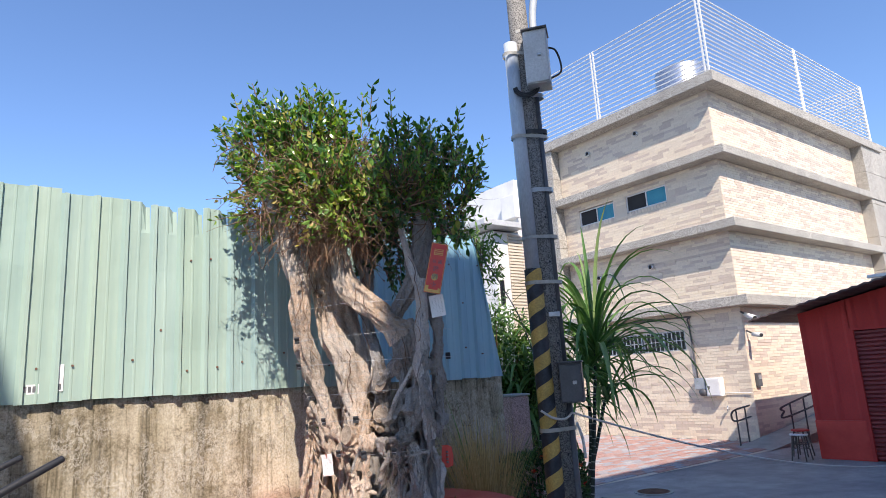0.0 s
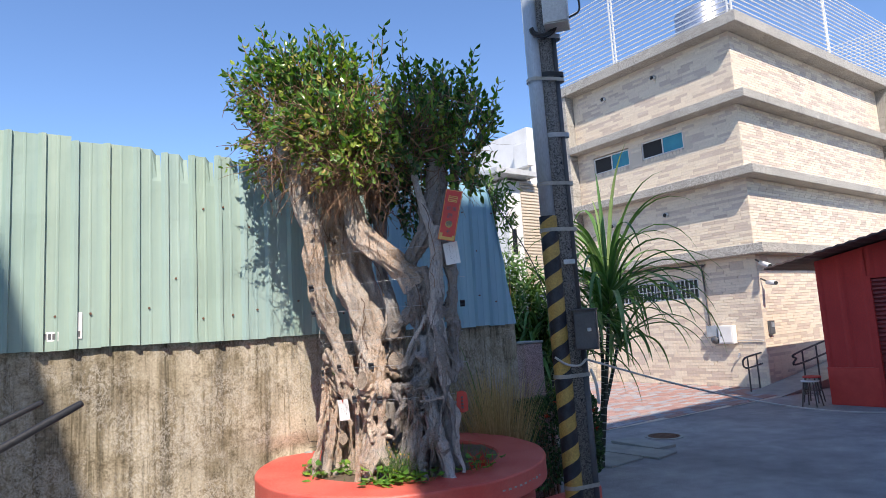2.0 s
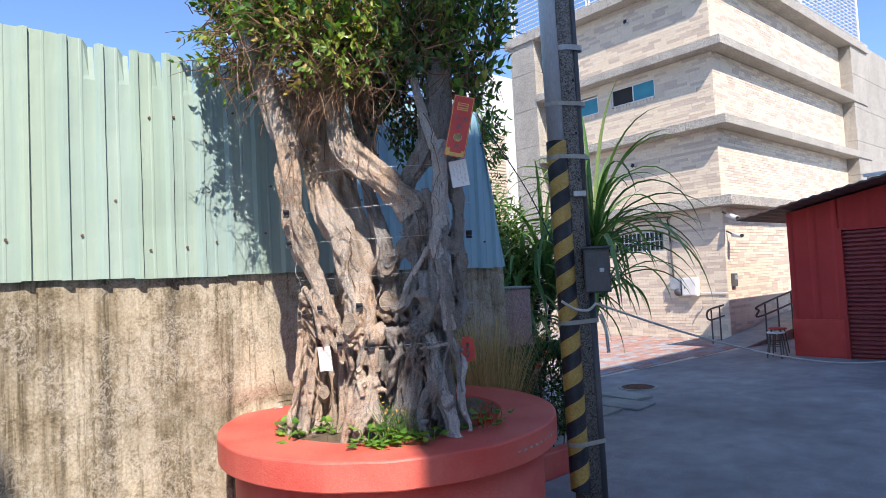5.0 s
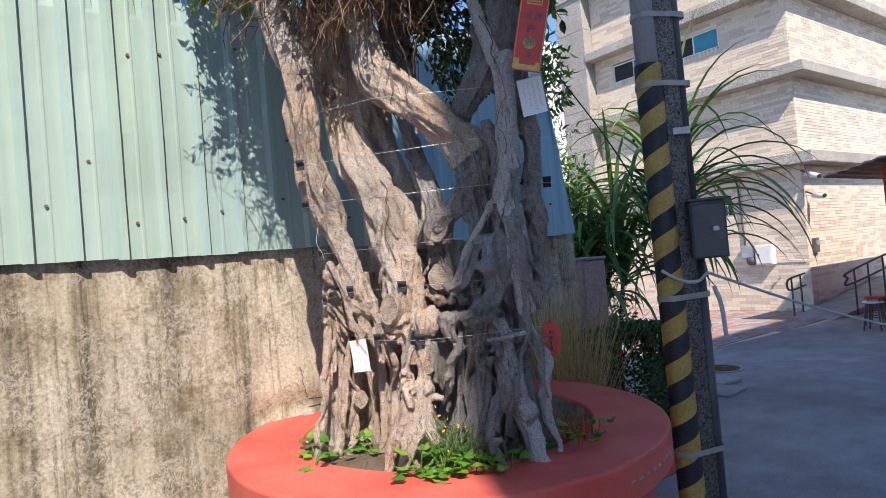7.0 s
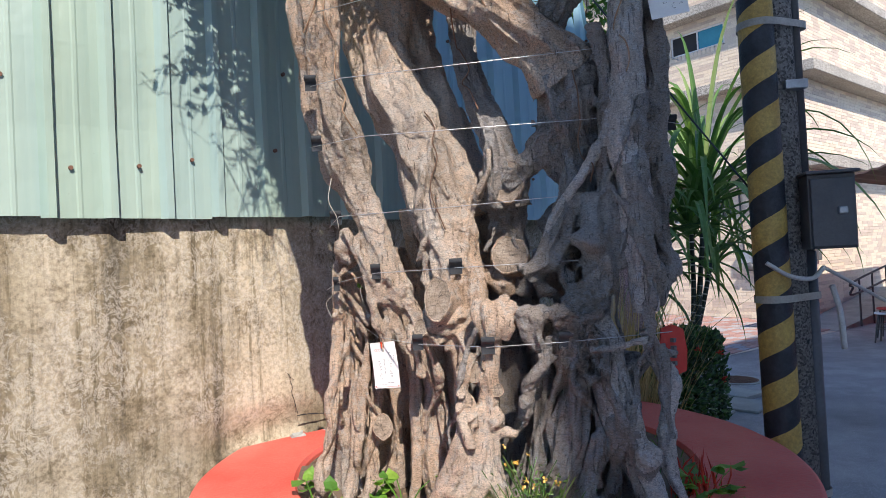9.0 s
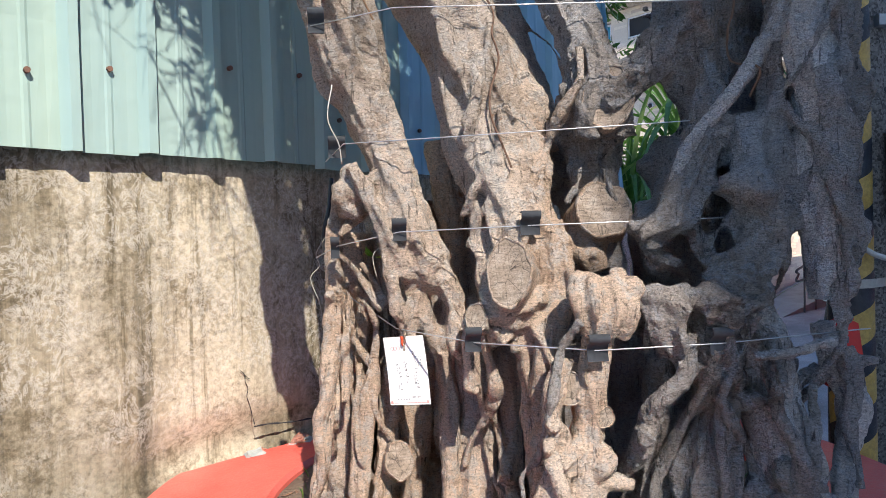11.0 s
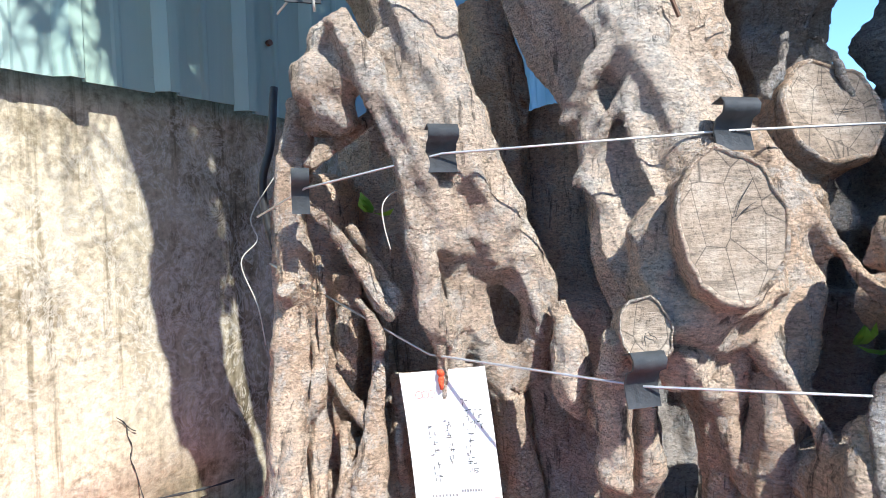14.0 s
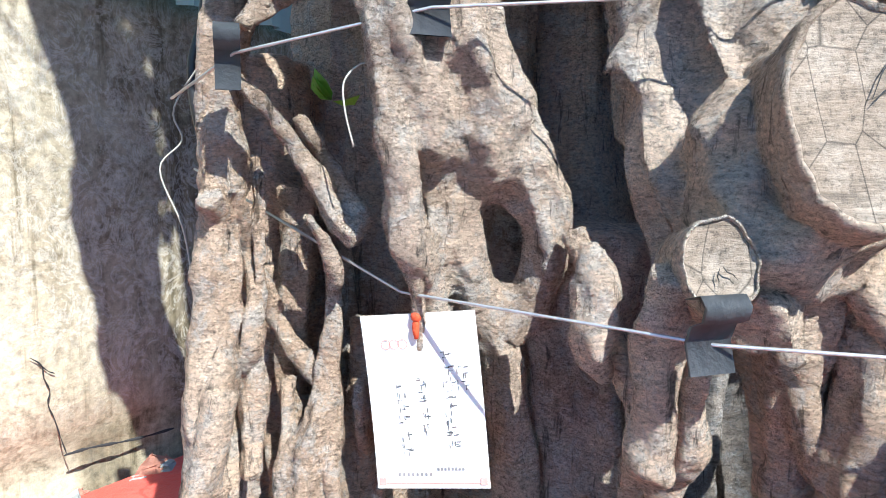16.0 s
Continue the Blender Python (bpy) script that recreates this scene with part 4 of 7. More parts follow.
def shed():
    t = thing("red_shed", (SX, SY, 0), "red sheet-metal shed with a maroon roller shutter", "shed")
    bm = bmesh.new()
    y, k = SY, 0
    # ribbed cladding beside and above the shutter
    def clad(y0, y1, z0, z1):
        n = max(int((y1 - y0) / 0.05), 1)
        cols = []
        for i in range(n + 1):
            yy = y0 + (y1 - y0) * i / n
            d = -0.02 if (i // 2) % 4 == 0 else 0.0
            zt = z1(yy) if callable(z1) else z1
            cols.append([bm.verts.new((SX + d, yy, z)) for z in (z0, zt)])
        for a, b in zip(cols, cols[1:]):
            bm.faces.new((a[0], a[1], b[1], b[0]))
    def top(yy):
        return 2.80 + (SY - yy) * 0.20
    clad(4.92, SY, 0.72, top)
    clad(1.6, 4.92, 2.42, top)
    clad(-3.5, 1.6, 0.02, top)
    part("cladding", bm, M_SHEDRED, t)
    bm = bmesh.new()
    box(bm, (SX - 0.035, 4.92, 0.0), (SX + 0.06, SY + 0.01, 0.72), 0.006)
    part("kick_panel", bm, M_SIGNRED, t, "brighter red lower panel")
    bm = bmesh.new()
    box(bm, (SX - 0.03, 4.86, 0.0), (SX + 0.05, 4.92, 2.42))
    box(bm, (SX - 0.03, 1.6, 2.38), (SX + 0.05, 4.86, 2.42))
    box(bm, (SX - 0.03, 1.6, 0), (SX + 0.05, 1.66, 2.38))
    part("shutter_frame", bm, M_SHEDRED, t)
    n = 30
    for i in range(n):
        z = 0.02 + i * 2.36 / n
        h = 2.36 / n
        ring = [(SX + 0.05, z), (SX + 0.015, z + h * 0.25), (SX + 0.015, z + h * 0.7), (SX + 0.05, z + h)]
        sh = bmesh.new()
        a = [sh.verts.new((x, 1.66, zz)) for x, zz in ring]
        b = [sh.verts.new((x, 4.86, zz)) for x, zz in ring]
        for j in range(3):
            sh.faces.new((a[j], b[j], b[j + 1], a[j + 1]))
        part("shutter_slat", sh, M_SHUTTER, t)
    bm = bmesh.new()
    v = [bm.verts.new(p) for p in ((SX + 0.08, -3.5, 0), (SX + 0.08, SY, 0), (SX + 5, SY, 0), (SX + 5, -3.5, 0), (SX + 0.08, -3.5, top(-3.5)), (SX + 0.08, SY, top(SY)), (SX + 5, SY, top(SY)), (SX + 5, -3.5, top(-3.5)))]
    for f in ((0, 1, 5, 4), (1, 2, 6, 5), (2, 3, 7, 6), (3, 0, 4, 7)):
        bm.faces.new([v[i] for i in f])
    part("body", bm, M_SHEDRED, t)
    bm = bmesh.new()
    n = 110
    rows = []
    for i in range(n + 1):
        yy = 6.45 - (6.45 + 3.9) * i / n
        z = top(yy) + 0.03 + (0.02 if i % 2 else 0)
        rows.append([bm.verts.new((x, yy, z + dz)) for x, dz in ((SX - 0.75, 0), (SX + 5.3, 0), (SX + 5.3, 0.03), (SX - 0.75, 0.03))])
    for a, b in zip(rows, rows[1:]):
        for k in range(4):
            bm.faces.new((a[k], a[(k + 1) % 4], b[(k + 1) % 4], b[k]))
    part("roof", bm, M_ROOF, t, "dark corrugated sheet roof with wide eaves")
    lt = thing("tube_light", (SX - 0.3, 3.5, 3.1), "long white tube light under the shed's eave", "lamp")
    bm = bmesh.new()
    box(bm, (SX - 0.34, 2.5, 3.28), (SX - 0.26, 4.35, 3.34), 0.008)
    part("housing", bm, M_WHITE, lt)
    bm = bmesh.new()
    rod(bm, (SX - 0.3, 2.55, 3.255), (SX - 0.3, 4.3, 3.255), 0.016)
    part("tube", bm, M_PAPER, lt)


def stool(at, s, mat, label):
    t = thing("stool", at, label, "stool", "stools by the shed")
    x, y, z = at
    bm = bmesh.new()
    lathe(bm, [(0.005, z + s - 0.03), (0.005, z + s), (0.15, z + s), (0.165, z + s - 0.012), (0.16, z + s - 0.03)], (x, y), 24)
    part("seat", bm, mat, t, smooth=True)
    for k in range(4):
        a = math.pi / 4 + k * math.pi / 2
        bm = bmesh.new()
        rod(bm, (x + 0.19 * math.cos(a), y + 0.19 * math.sin(a), z), (x + 0.12 * math.cos(a), y + 0.12 * math.sin(a), z + s - 0.02), 0.013)
        part("leg", bm, M_DARKSTEEL, t)
    bm = bmesh.new()
    lathe(bm, [(0.145, z + s * 0.45), (0.145, z + s * 0.45 + 0.014), (0.158, z + s * 0.45 + 0.014), (0.158, z + s * 0.45)], (x, y), 24)
    part("foot_ring", bm, M_DARKSTEEL, t)


shed()
stool((13.0, 6.0, 0.0), 0.50, M_WHITE, "white-topped metal stool standing by the shed")
stool((13.05, 5.98, 0.075), 0.50, M_SHEDRED, "red-topped stool stacked under a white one")

# ---- the planter ----
PC = (2.58, 4.25)


def planter():
    t = thing("tree_planter", (PC[0], PC[1], 0), "round red-painted concrete planter ring, worn along the rim", "planter")
    def clip(bm):
        for v in bm.verts:
            v.co.y = min(v.co.y, 5.10)
    bm = bmesh.new()
    lathe(bm, [(0.72, 0.80), (0.72, 0.985), (0.730, 1.0), (1.062, 1.0), (1.071, 0.996), (1.075, 0.988), (1.075, 0.853), (1.068, 0.845), (0.97, 0.84), (0.97, 0.80)], PC, 176)
    for v in bm.verts:
        v.co += Vector((1, 1, 0.6)) * 0.006 * noise.noise(v.co * 4)
    clip(bm)
    part("rim", bm, M_RED, t, "thick red rim with worn edge")
    bm = bmesh.new()
    lathe(bm, [(0.70, 0.0), (0.70, 0.82), (0.98, 0.82), (0.98, 0.0)], PC, 96)
    clip(bm)
    part("body", bm, M_RED, t, smooth=True)
    bm = bmesh.new()
    n = 40
    rows = []
    for i in range(n + 1):
        r = 0.725 * i / n
        rows.append([bm.verts.new((PC[0] + r * math.cos(2 * math.pi * k / 72), PC[1] + r * math.sin(2 * math.pi * k / 72), 0)) for k in range(72)])
    for row in rows:
        for v in row:
            v.co.z = 0.978 + 0.022 * noise.noise(Vector((v.co.x * 5, v.co.y * 5, 0))) + 0.012 * noise.noise(Vector((v.co.x * 19, v.co.y * 19, 3)))
    for a, b in zip(rows, rows[1:]):
        for k in range(72):
            bm.faces.new((a[k], a[(k + 1) % 72], b[(k + 1) % 72], b[k]))
    bmesh.ops.remove_doubles(bm, verts=bm.verts, dist=0.0004)
    part("soil", bm, M_SOIL, t, "dry brown soil with litter", True)
    # a few scratched strokes on the rim
    rng = random.Random(3)
    for k in range(9):
        bm = bmesh.new()
        a = radians(-86 + k * 3.0)
        r = 1.0765
        c = Vector((PC[0] + r * math.cos(a), PC[1] + r * math.sin(a), 0.925))
        tr = Matrix.Rotation(a, 3, "Z")
        box(bm, c - Vector((0.002, 0.012, 0.003 + rng.random() * 0.01)), c + Vector((0.0015, 0.012, 0.003)), 0, tr)
        part("scratch", bm, M_STRAP, t)


def rubble():
    rng = random.Random(8)
    for k in range(6):
        x, y = 2.28 + rng.uniform(-0.12, 0.14), 5.09 + rng.uniform(-0.02, 0.02)
        s = rng.uniform(0.015, 0.03)
        bm = bmesh.new()
        box(bm, (x - s, y - s * 0.7, 0.985), (x + s, y + s * 0.7, 0.985 + s), s * 0.25, Matrix.Rotation(rng.uniform(-0.7, 0.7), 3, "Z"))
        for v in bm.verts:
            v.co += rnd(rng, s * 0.3)
        tagged(part("rubble_piece", bm, M_BRICK if k % 3 == 0 else M_CONCRETE, smooth=False), "broken brick and mortar lump beside the wall", "rubble", "rubble at the wall's foot")


planter()
rubble()

# ---- the old fig tree ----
TC = Vector((2.25, 3.95, 0))
TU, TV = Vector((0.79, -0.61, 0)), Vector((0.61, 0.79, 0))


def tw(u, v, z):
    return TC + TU * u + TV * v + Vector((0, 0, z))


TREE = thing("fig_tree", (2.45, 4.15, 0.95), "old pollarded fig tree with twisted grey trunks and roots", "tree")
STEMS, GREYSTEMS, PALESTEMS = bmesh.new(), bmesh.new(), bmesh.new()
ROOTS = []
SKIN = []


def limb(kind, pts):
    """A stem, fused with its like (tan, grey, pale), or a root of its own (rtan, rgrey, rpale), along points (u, v, z, radius)."""
    root = kind.startswith("r")
    if root and 0.97 < pts[-1][2] < 1.45 and pts[-1][3] > 0.0175:
        u, v, z, r = pts[-1]
        pts = pts + [(u * 1.06, v - 0.03, (z + 0.93) / 2, r * 0.92), (u * 1.16, v - 0.07, 0.92, r * 0.85)]
    q = smooth_path([(*tw(u, v, z), r) for u, v, z, r in pts], 7)
    SKIN.extend(smooth_path([tuple(p) for p in pts], 7))
    bm = {"grey": GREYSTEMS, "pale": PALESTEMS}.get(kind, STEMS)
    if root:
        bm = bmesh.new()
        ROOTS.append((bm, q, {"rgrey": M_BARKGREYSHADE, "rpale": M_BARKPALE}.get(kind, M_BARK)))
    tube(bm, q, 48 if pts[0][3] > 0.03 else 28, 0.10 if root else 0.06, 0.55 if "grey" in kind else 0.36, seed=pts[0][0] * 7 + pts[0][2])


def knob(bm, u, v, z, r):
    """A burl."""
    res = bmesh.ops.create_icosphere(bm, subdivisions=3, radius=r)
    c = tw(u, v, z)
    for w in res["verts"]:
        d = w.co.copy()
        w.co = c + d * (1 + 0.55 * noise.noise((c + d) * 16) + 0.4 * noise.noise((c + d) * 38))


limb("tan", [(-0.632, 0.02, 3.42, 0.05), (-0.569, 0.01, 3.177, 0.065), (-0.507, 0.0, 2.937, 0.072), (-0.445, 0.0, 2.714, 0.073), (-0.441, 0.01, 2.551, 0.073), (-0.442, 0.036, 2.385, 0.069), (-0.423, 0.072, 2.233, 0.073), (-0.383, 0.117, 2.075, 0.077), (-0.346, 0.105, 1.984, 0.058), (-0.315, 0.1, 1.897, 0.05), (-0.296, 0.09, 1.823, 0.048), (-0.279, 0.085, 1.76, 0.05), (-0.253, 0.085, 1.688, 0.053), (-0.234, 0.09, 1.639, 0.053), (-0.215, 0.1, 1.584, 0.018)])
limb("tan", [(-0.33, 0.26, 2.8, 0.082), (-0.28, 0.19, 2.52, 0.091), (-0.224, 0.125, 2.327, 0.094), (-0.171, 0.1, 2.199, 0.095), (-0.13, 0.085, 2.057, 0.094), (-0.092, 0.065, 1.909, 0.089), (-0.06, 0.045, 1.781, 0.087), (-0.045, 0.015, 1.675, 0.087), (-0.055, -0.005, 1.6, 0.07), (-0.06, -0.02, 1.52, 0.053)])
limb("tan", [(-0.187, 0.2, 1.93, 0.035), (-0.168, 0.2, 1.807, 0.037), (-0.152, 0.2, 1.692, 0.025), (-0.142, 0.2, 1.567, 0.023)])
limb("rtan", [(-0.07, -0.05, 1.606, 0.046), (-0.056, -0.06, 1.532, 0.042), (-0.047, -0.06, 1.465, 0.032), (-0.041, -0.06, 1.39, 0.027), (-0.042, -0.08, 1.323, 0.027), (-0.039, -0.14, 1.168, 0.024)])
limb("rtan", [(-0.062, 0.06, 1.456, 0.022), (-0.061, 0.06, 1.37, 0.024), (-0.059, 0.06, 1.267, 0.024)])
limb("rgrey", [(0.06, 0.2, 1.455, 0.087), (0.05, 0.22, 1.184, 0.087), (0.04, 0.22, 0.916, 0.075)])
limb("rgrey", [(0.281, 0.16, 1.548, 0.07), (0.281, 0.18, 1.227, 0.058), (0.28, 0.2, 0.903, 0.052)])
limb("rtan", [(-0.25, 0.32, 1.8, 0.104), (-0.27, 0.33, 1.4, 0.104), (-0.3, 0.33, 0.92, 0.116)])
limb("rtan", [(-0.05, 0.31, 1.8, 0.139), (-0.05, 0.31, 1.4, 0.139), (-0.05, 0.29, 0.92, 0.151)])
limb("rgrey", [(0.14, 0.29, 1.68, 0.116), (0.15, 0.28, 1.3, 0.128), (0.15, 0.27, 0.92, 0.139)])
limb("rgrey", [(0.36, 0.2, 1.75, 0.087), (0.39, 0.2, 1.3, 0.081), (0.42, 0.18, 0.92, 0.087)])
limb("rtan", [(-0.4, 0.27, 1.72, 0.052), (-0.41, 0.28, 1.4, 0.064), (-0.43, 0.26, 0.92, 0.07)])
limb("rtan", [(-0.1, 0.1, 1.56, 0.052), (-0.11, 0.12, 1.35, 0.058), (-0.12, 0.1, 1.1, 0.058), (-0.1, 0.06, 0.92, 0.058)])
# the near stem, its legs and the roots beside it
limb("tan", [(-0.262, 0.085, 1.699, 0.031), (-0.254, 0.09, 1.644, 0.032), (-0.249, 0.095, 1.591, 0.027), (-0.241, 0.1, 1.541, 0.024), (-0.223, 0.1, 1.492, 0.022)])
limb("rtan", [(-0.23, 0.1, 1.505, 0.018), (-0.205, 0.1, 1.457, 0.021), (-0.192, 0.1, 1.397, 0.023), (-0.186, 0.1, 1.326, 0.024)])
limb("tan", [(-0.234, 0.08, 1.681, 0.026), (-0.207, 0.075, 1.629, 0.029), (-0.177, 0.075, 1.578, 0.027), (-0.172, 0.08, 1.535, 0.021), (-0.182, 0.09, 1.496, 0.021), (-0.2, 0.1, 1.461, 0.021)])
limb("rtan", [(-0.174, 0.1, 1.486, 0.015), (-0.154, 0.1, 1.425, 0.022), (-0.138, 0.11, 1.365, 0.025), (-0.133, 0.11, 1.313, 0.025)])
limb("tan", [(-0.387, 0.06, 1.861, 0.016), (-0.351, 0.05, 1.786, 0.017), (-0.326, 0.045, 1.73, 0.017), (-0.321, 0.045, 1.674, 0.012), (-0.314, 0.045, 1.632, 0.012), (-0.306, 0.05, 1.593, 0.014), (-0.297, 0.06, 1.557, 0.018), (-0.273, 0.08, 1.511, 0.015), (-0.262, 0.09, 1.469, 0.013)])
limb("rtan", [(-0.299, 0.06, 1.552, 0.01), (-0.29, 0.065, 1.515, 0.009), (-0.28, 0.08, 1.463, 0.01), (-0.277, 0.1, 1.387, 0.012)])
limb("rtan", [(-0.416, 0.15, 1.793, 0.017), (-0.424, 0.16, 1.744, 0.021), (-0.43, 0.16, 1.676, 0.021), (-0.433, 0.16, 1.607, 0.021), (-0.436, 0.16, 1.548, 0.021), (-0.44, 0.15, 1.489, 0.021), (-0.445, 0.14, 1.442, 0.024), (-0.456, 0.13, 1.405, 0.02), (-0.453, 0.13, 1.353, 0.022)])
limb("rtan", [(-0.406, 0.16, 1.622, 0.008), (-0.404, 0.16, 1.546, 0.009), (-0.408, 0.155, 1.476, 0.01), (-0.414, 0.15, 1.405, 0.012), (-0.419, 0.14, 1.343, 0.012)])
limb("rtan", [(-0.37, 0.2, 1.596, 0.018), (-0.371, 0.2, 1.507, 0.018), (-0.375, 0.2, 1.429, 0.017), (-0.369, 0.19, 1.352, 0.018), (-0.37, 0.19, 1.311, 0.02)])
limb("rtan", [(-0.342, 0.15, 1.524, 0.011), (-0.344, 0.15, 1.456, 0.014), (-0.348, 0.15, 1.408, 0.017), (-0.361, 0.14, 1.371, 0.022), (-0.372, 0.14, 1.335, 0.025)])
limb("rtan", [(-0.314, 0.17, 1.476, 0.014), (-0.313, 0.17, 1.398, 0.018), (-0.32, 0.17, 1.313, 0.022)])
limb("rtan", [(-0.422, 0.1, 1.682, 0.005), (-0.41, 0.1, 1.665, 0.009), (-0.388, 0.11, 1.644, 0.011), (-0.366, 0.11, 1.607, 0.012), (-0.345, 0.11, 1.568, 0.012), (-0.328, 0.1, 1.547, 0.009)])
limb("rtan", [(-0.375, 0.13, 1.655, 0.009), (-0.349, 0.13, 1.616, 0.011), (-0.331, 0.12, 1.582, 0.011), (-0.322, 0.1, 1.561, 0.008)])
limb("rtan", [(-0.373, 0.1, 1.575, 0.007), (-0.353, 0.11, 1.545, 0.009), (-0.344, 0.13, 1.507, 0.01)])
limb("rtan", [(-0.416, 0.1, 1.709, 0.01), (-0.394, 0.11, 1.734, 0.012), (-0.366, 0.12, 1.754, 0.012), (-0.333, 0.13, 1.778, 0.013)])
limb("rtan", [(-0.194, -0.02, 1.561, 0.008), (-0.191, -0.03, 1.539, 0.016), (-0.189, -0.03, 1.509, 0.017), (-0.192, -0.03, 1.485, 0.015), (-0.175, -0.03, 1.458, 0.008)])
limb("rtan", [(-0.169, -0.085, 1.548, 0.016), (-0.164, -0.075, 1.517, 0.017), (-0.163, -0.065, 1.476, 0.018), (-0.16, -0.06, 1.434, 0.018), (-0.171, -0.07, 1.404, 0.017)])
limb("rtan", [(-0.064, -0.04, 1.519, 0.017), (-0.055, -0.06, 1.48, 0.018), (-0.054, -0.08, 1.445, 0.018), (-0.042, -0.09, 1.394, 0.017)])
limb("pale", [(-0.64, -0.06, 3.627, 0.034), (-0.63, -0.08, 3.443, 0.041), (-0.617, -0.08, 3.288, 0.041), (-0.601, -0.03, 3.167, 0.046)])
limb("tan", [(-0.033, -0.1, 3.49, 0.023), (-0.14, -0.12, 3.403, 0.03), (-0.201, -0.1, 3.279, 0.034), (-0.259, -0.04, 3.145, 0.034)])
limb("tan", [(-0.225, 0.09, 1.659, 0.021), (-0.214, 0.092, 1.615, 0.02), (-0.208, 0.098, 1.585, 0.013)])
limb("tan", [(-0.22, 0.1, 1.514, 0.012), (-0.208, 0.1, 1.488, 0.02), (-0.2, 0.1, 1.461, 0.02)])
# the fork, the grey column of fused stems and the roots under it, toned for shade
limb("tan", [(-0.3, 0.25, 3.46, 0.106), (-0.304, 0.26, 3.13, 0.134), (-0.288, 0.27, 2.801, 0.146), (-0.233, 0.27, 2.697, 0.173), (-0.223, 0.27, 2.526, 0.159), (-0.179, 0.25, 2.362, 0.138), (-0.113, 0.22, 2.175, 0.122), (-0.046, 0.18, 2.004, 0.11), (-0.019, 0.15, 1.864, 0.1)])
limb("tan", [(-0.046, 0.27, 2.251, 0.062), (-0.011, 0.26, 2.128, 0.071), (0.01, 0.22, 1.981, 0.079), (0.026, 0.18, 1.863, 0.078)])
limb("tan", [(-0.271, 0.02, 3.58, 0.047), (-0.237, 0.02, 3.3, 0.058), (-0.192, 0.01, 3.058, 0.065), (-0.136, -0.02, 2.854, 0.072), (-0.091, -0.05, 2.662, 0.091), (0.016, -0.08, 2.56, 0.083), (0.135, -0.09, 2.453, 0.083), (0.234, -0.09, 2.361, 0.09), (0.302, -0.08, 2.266, 0.099)])
limb("grey", [(-0.057, 0.2, 3.203, 0.056), (-0.013, 0.2, 2.955, 0.056), (0.025, 0.19, 2.728, 0.048), (0.019, 0.14, 2.443, 0.048), (0.06, 0.09, 2.281, 0.047), (0.097, 0.03, 2.126, 0.05), (0.112, -0.02, 2.012, 0.059), (0.115, -0.01, 1.896, 0.063)])
limb("grey", [(0.114, -0.04, 1.968, 0.05), (0.182, -0.06, 2.015, 0.039), (0.231, -0.08, 2.062, 0.043), (0.297, -0.07, 2.133, 0.062)])
limb("grey", [(0.293, -0.08, 2.277, 0.095), (0.318, -0.07, 2.153, 0.091), (0.335, -0.06, 2.049, 0.083), (0.363, -0.03, 1.925, 0.072), (0.35, -0.02, 1.844, 0.086), (0.331, -0.01, 1.762, 0.09), (0.311, 0.0, 1.688, 0.087), (0.319, 0.02, 1.621, 0.077)])
limb("grey", [(0.368, -0.08, 2.356, 0.07), (0.403, -0.08, 2.229, 0.07), (0.413, -0.08, 1.973, 0.046), (0.419, -0.08, 1.886, 0.051), (0.403, -0.09, 1.797, 0.051), (0.38, -0.1, 1.709, 0.048), (0.352, -0.11, 1.632, 0.043)])
limb("pale", [(0.485, -0.22, 2.647, 0.036), (0.451, -0.225, 2.558, 0.043), (0.454, -0.225, 2.431, 0.046), (0.443, -0.225, 2.315, 0.044), (0.442, -0.225, 2.198, 0.048), (0.427, -0.225, 2.083, 0.05), (0.44, -0.225, 1.957, 0.046), (0.448, -0.225, 1.832, 0.044), (0.456, -0.225, 1.699, 0.04), (0.461, -0.225, 1.575, 0.036)])
limb("grey", [(0.539, -0.14, 2.432, 0.032), (0.547, -0.15, 2.328, 0.042), (0.549, -0.16, 2.186, 0.04), (0.523, -0.16, 2.068, 0.041), (0.537, -0.16, 1.949, 0.045), (0.536, -0.16, 1.83, 0.043), (0.527, -0.16, 1.693, 0.037), (0.507, -0.17, 1.588, 0.027)])
limb("grey", [(0.366, -0.19, 2.387, 0.027), (0.397, -0.2, 2.245, 0.023), (0.381, -0.19, 2.09, 0.021), (0.381, -0.18, 1.954, 0.022), (0.399, -0.2, 1.835, 0.023), (0.417, -0.2, 1.699, 0.027)])
limb("pale", [(0.409, -0.21, 2.125, 0.014), (0.357, -0.2, 2.032, 0.016), (0.296, -0.18, 1.939, 0.018), (0.246, -0.15, 1.863, 0.018), (0.212, -0.14, 1.766, 0.02)])
limb("grey", [(0.292, -0.1, 2.088, 0.037), (0.296, -0.13, 1.942, 0.038), (0.265, -0.14, 1.823, 0.04), (0.201, -0.14, 1.726, 0.036), (0.143, -0.14, 1.689, 0.026)])
limb("grey", [(0.33, -0.17, 1.918, 0.029), (0.333, -0.19, 1.8, 0.035), (0.36, -0.2, 1.702, 0.039), (0.31, -0.21, 1.628, 0.031), (0.237, -0.22, 1.597, 0.025)])
limb("grey", [(0.217, -0.02, 1.762, 0.024), (0.193, -0.06, 1.688, 0.021), (0.204, -0.1, 1.649, 0.022), (0.231, -0.14, 1.636, 0.02)])
limb("grey", [(0.339, -0.22, 1.699, 0.017), (0.298, -0.21, 1.666, 0.018), (0.264, -0.2, 1.64, 0.017), (0.251, -0.19, 1.613, 0.012)])
limb("grey", [(0.29, -0.11, 1.803, 0.014), (0.261, -0.13, 1.726, 0.015), (0.259, -0.15, 1.668, 0.016), (0.279, -0.17, 1.635, 0.014)])
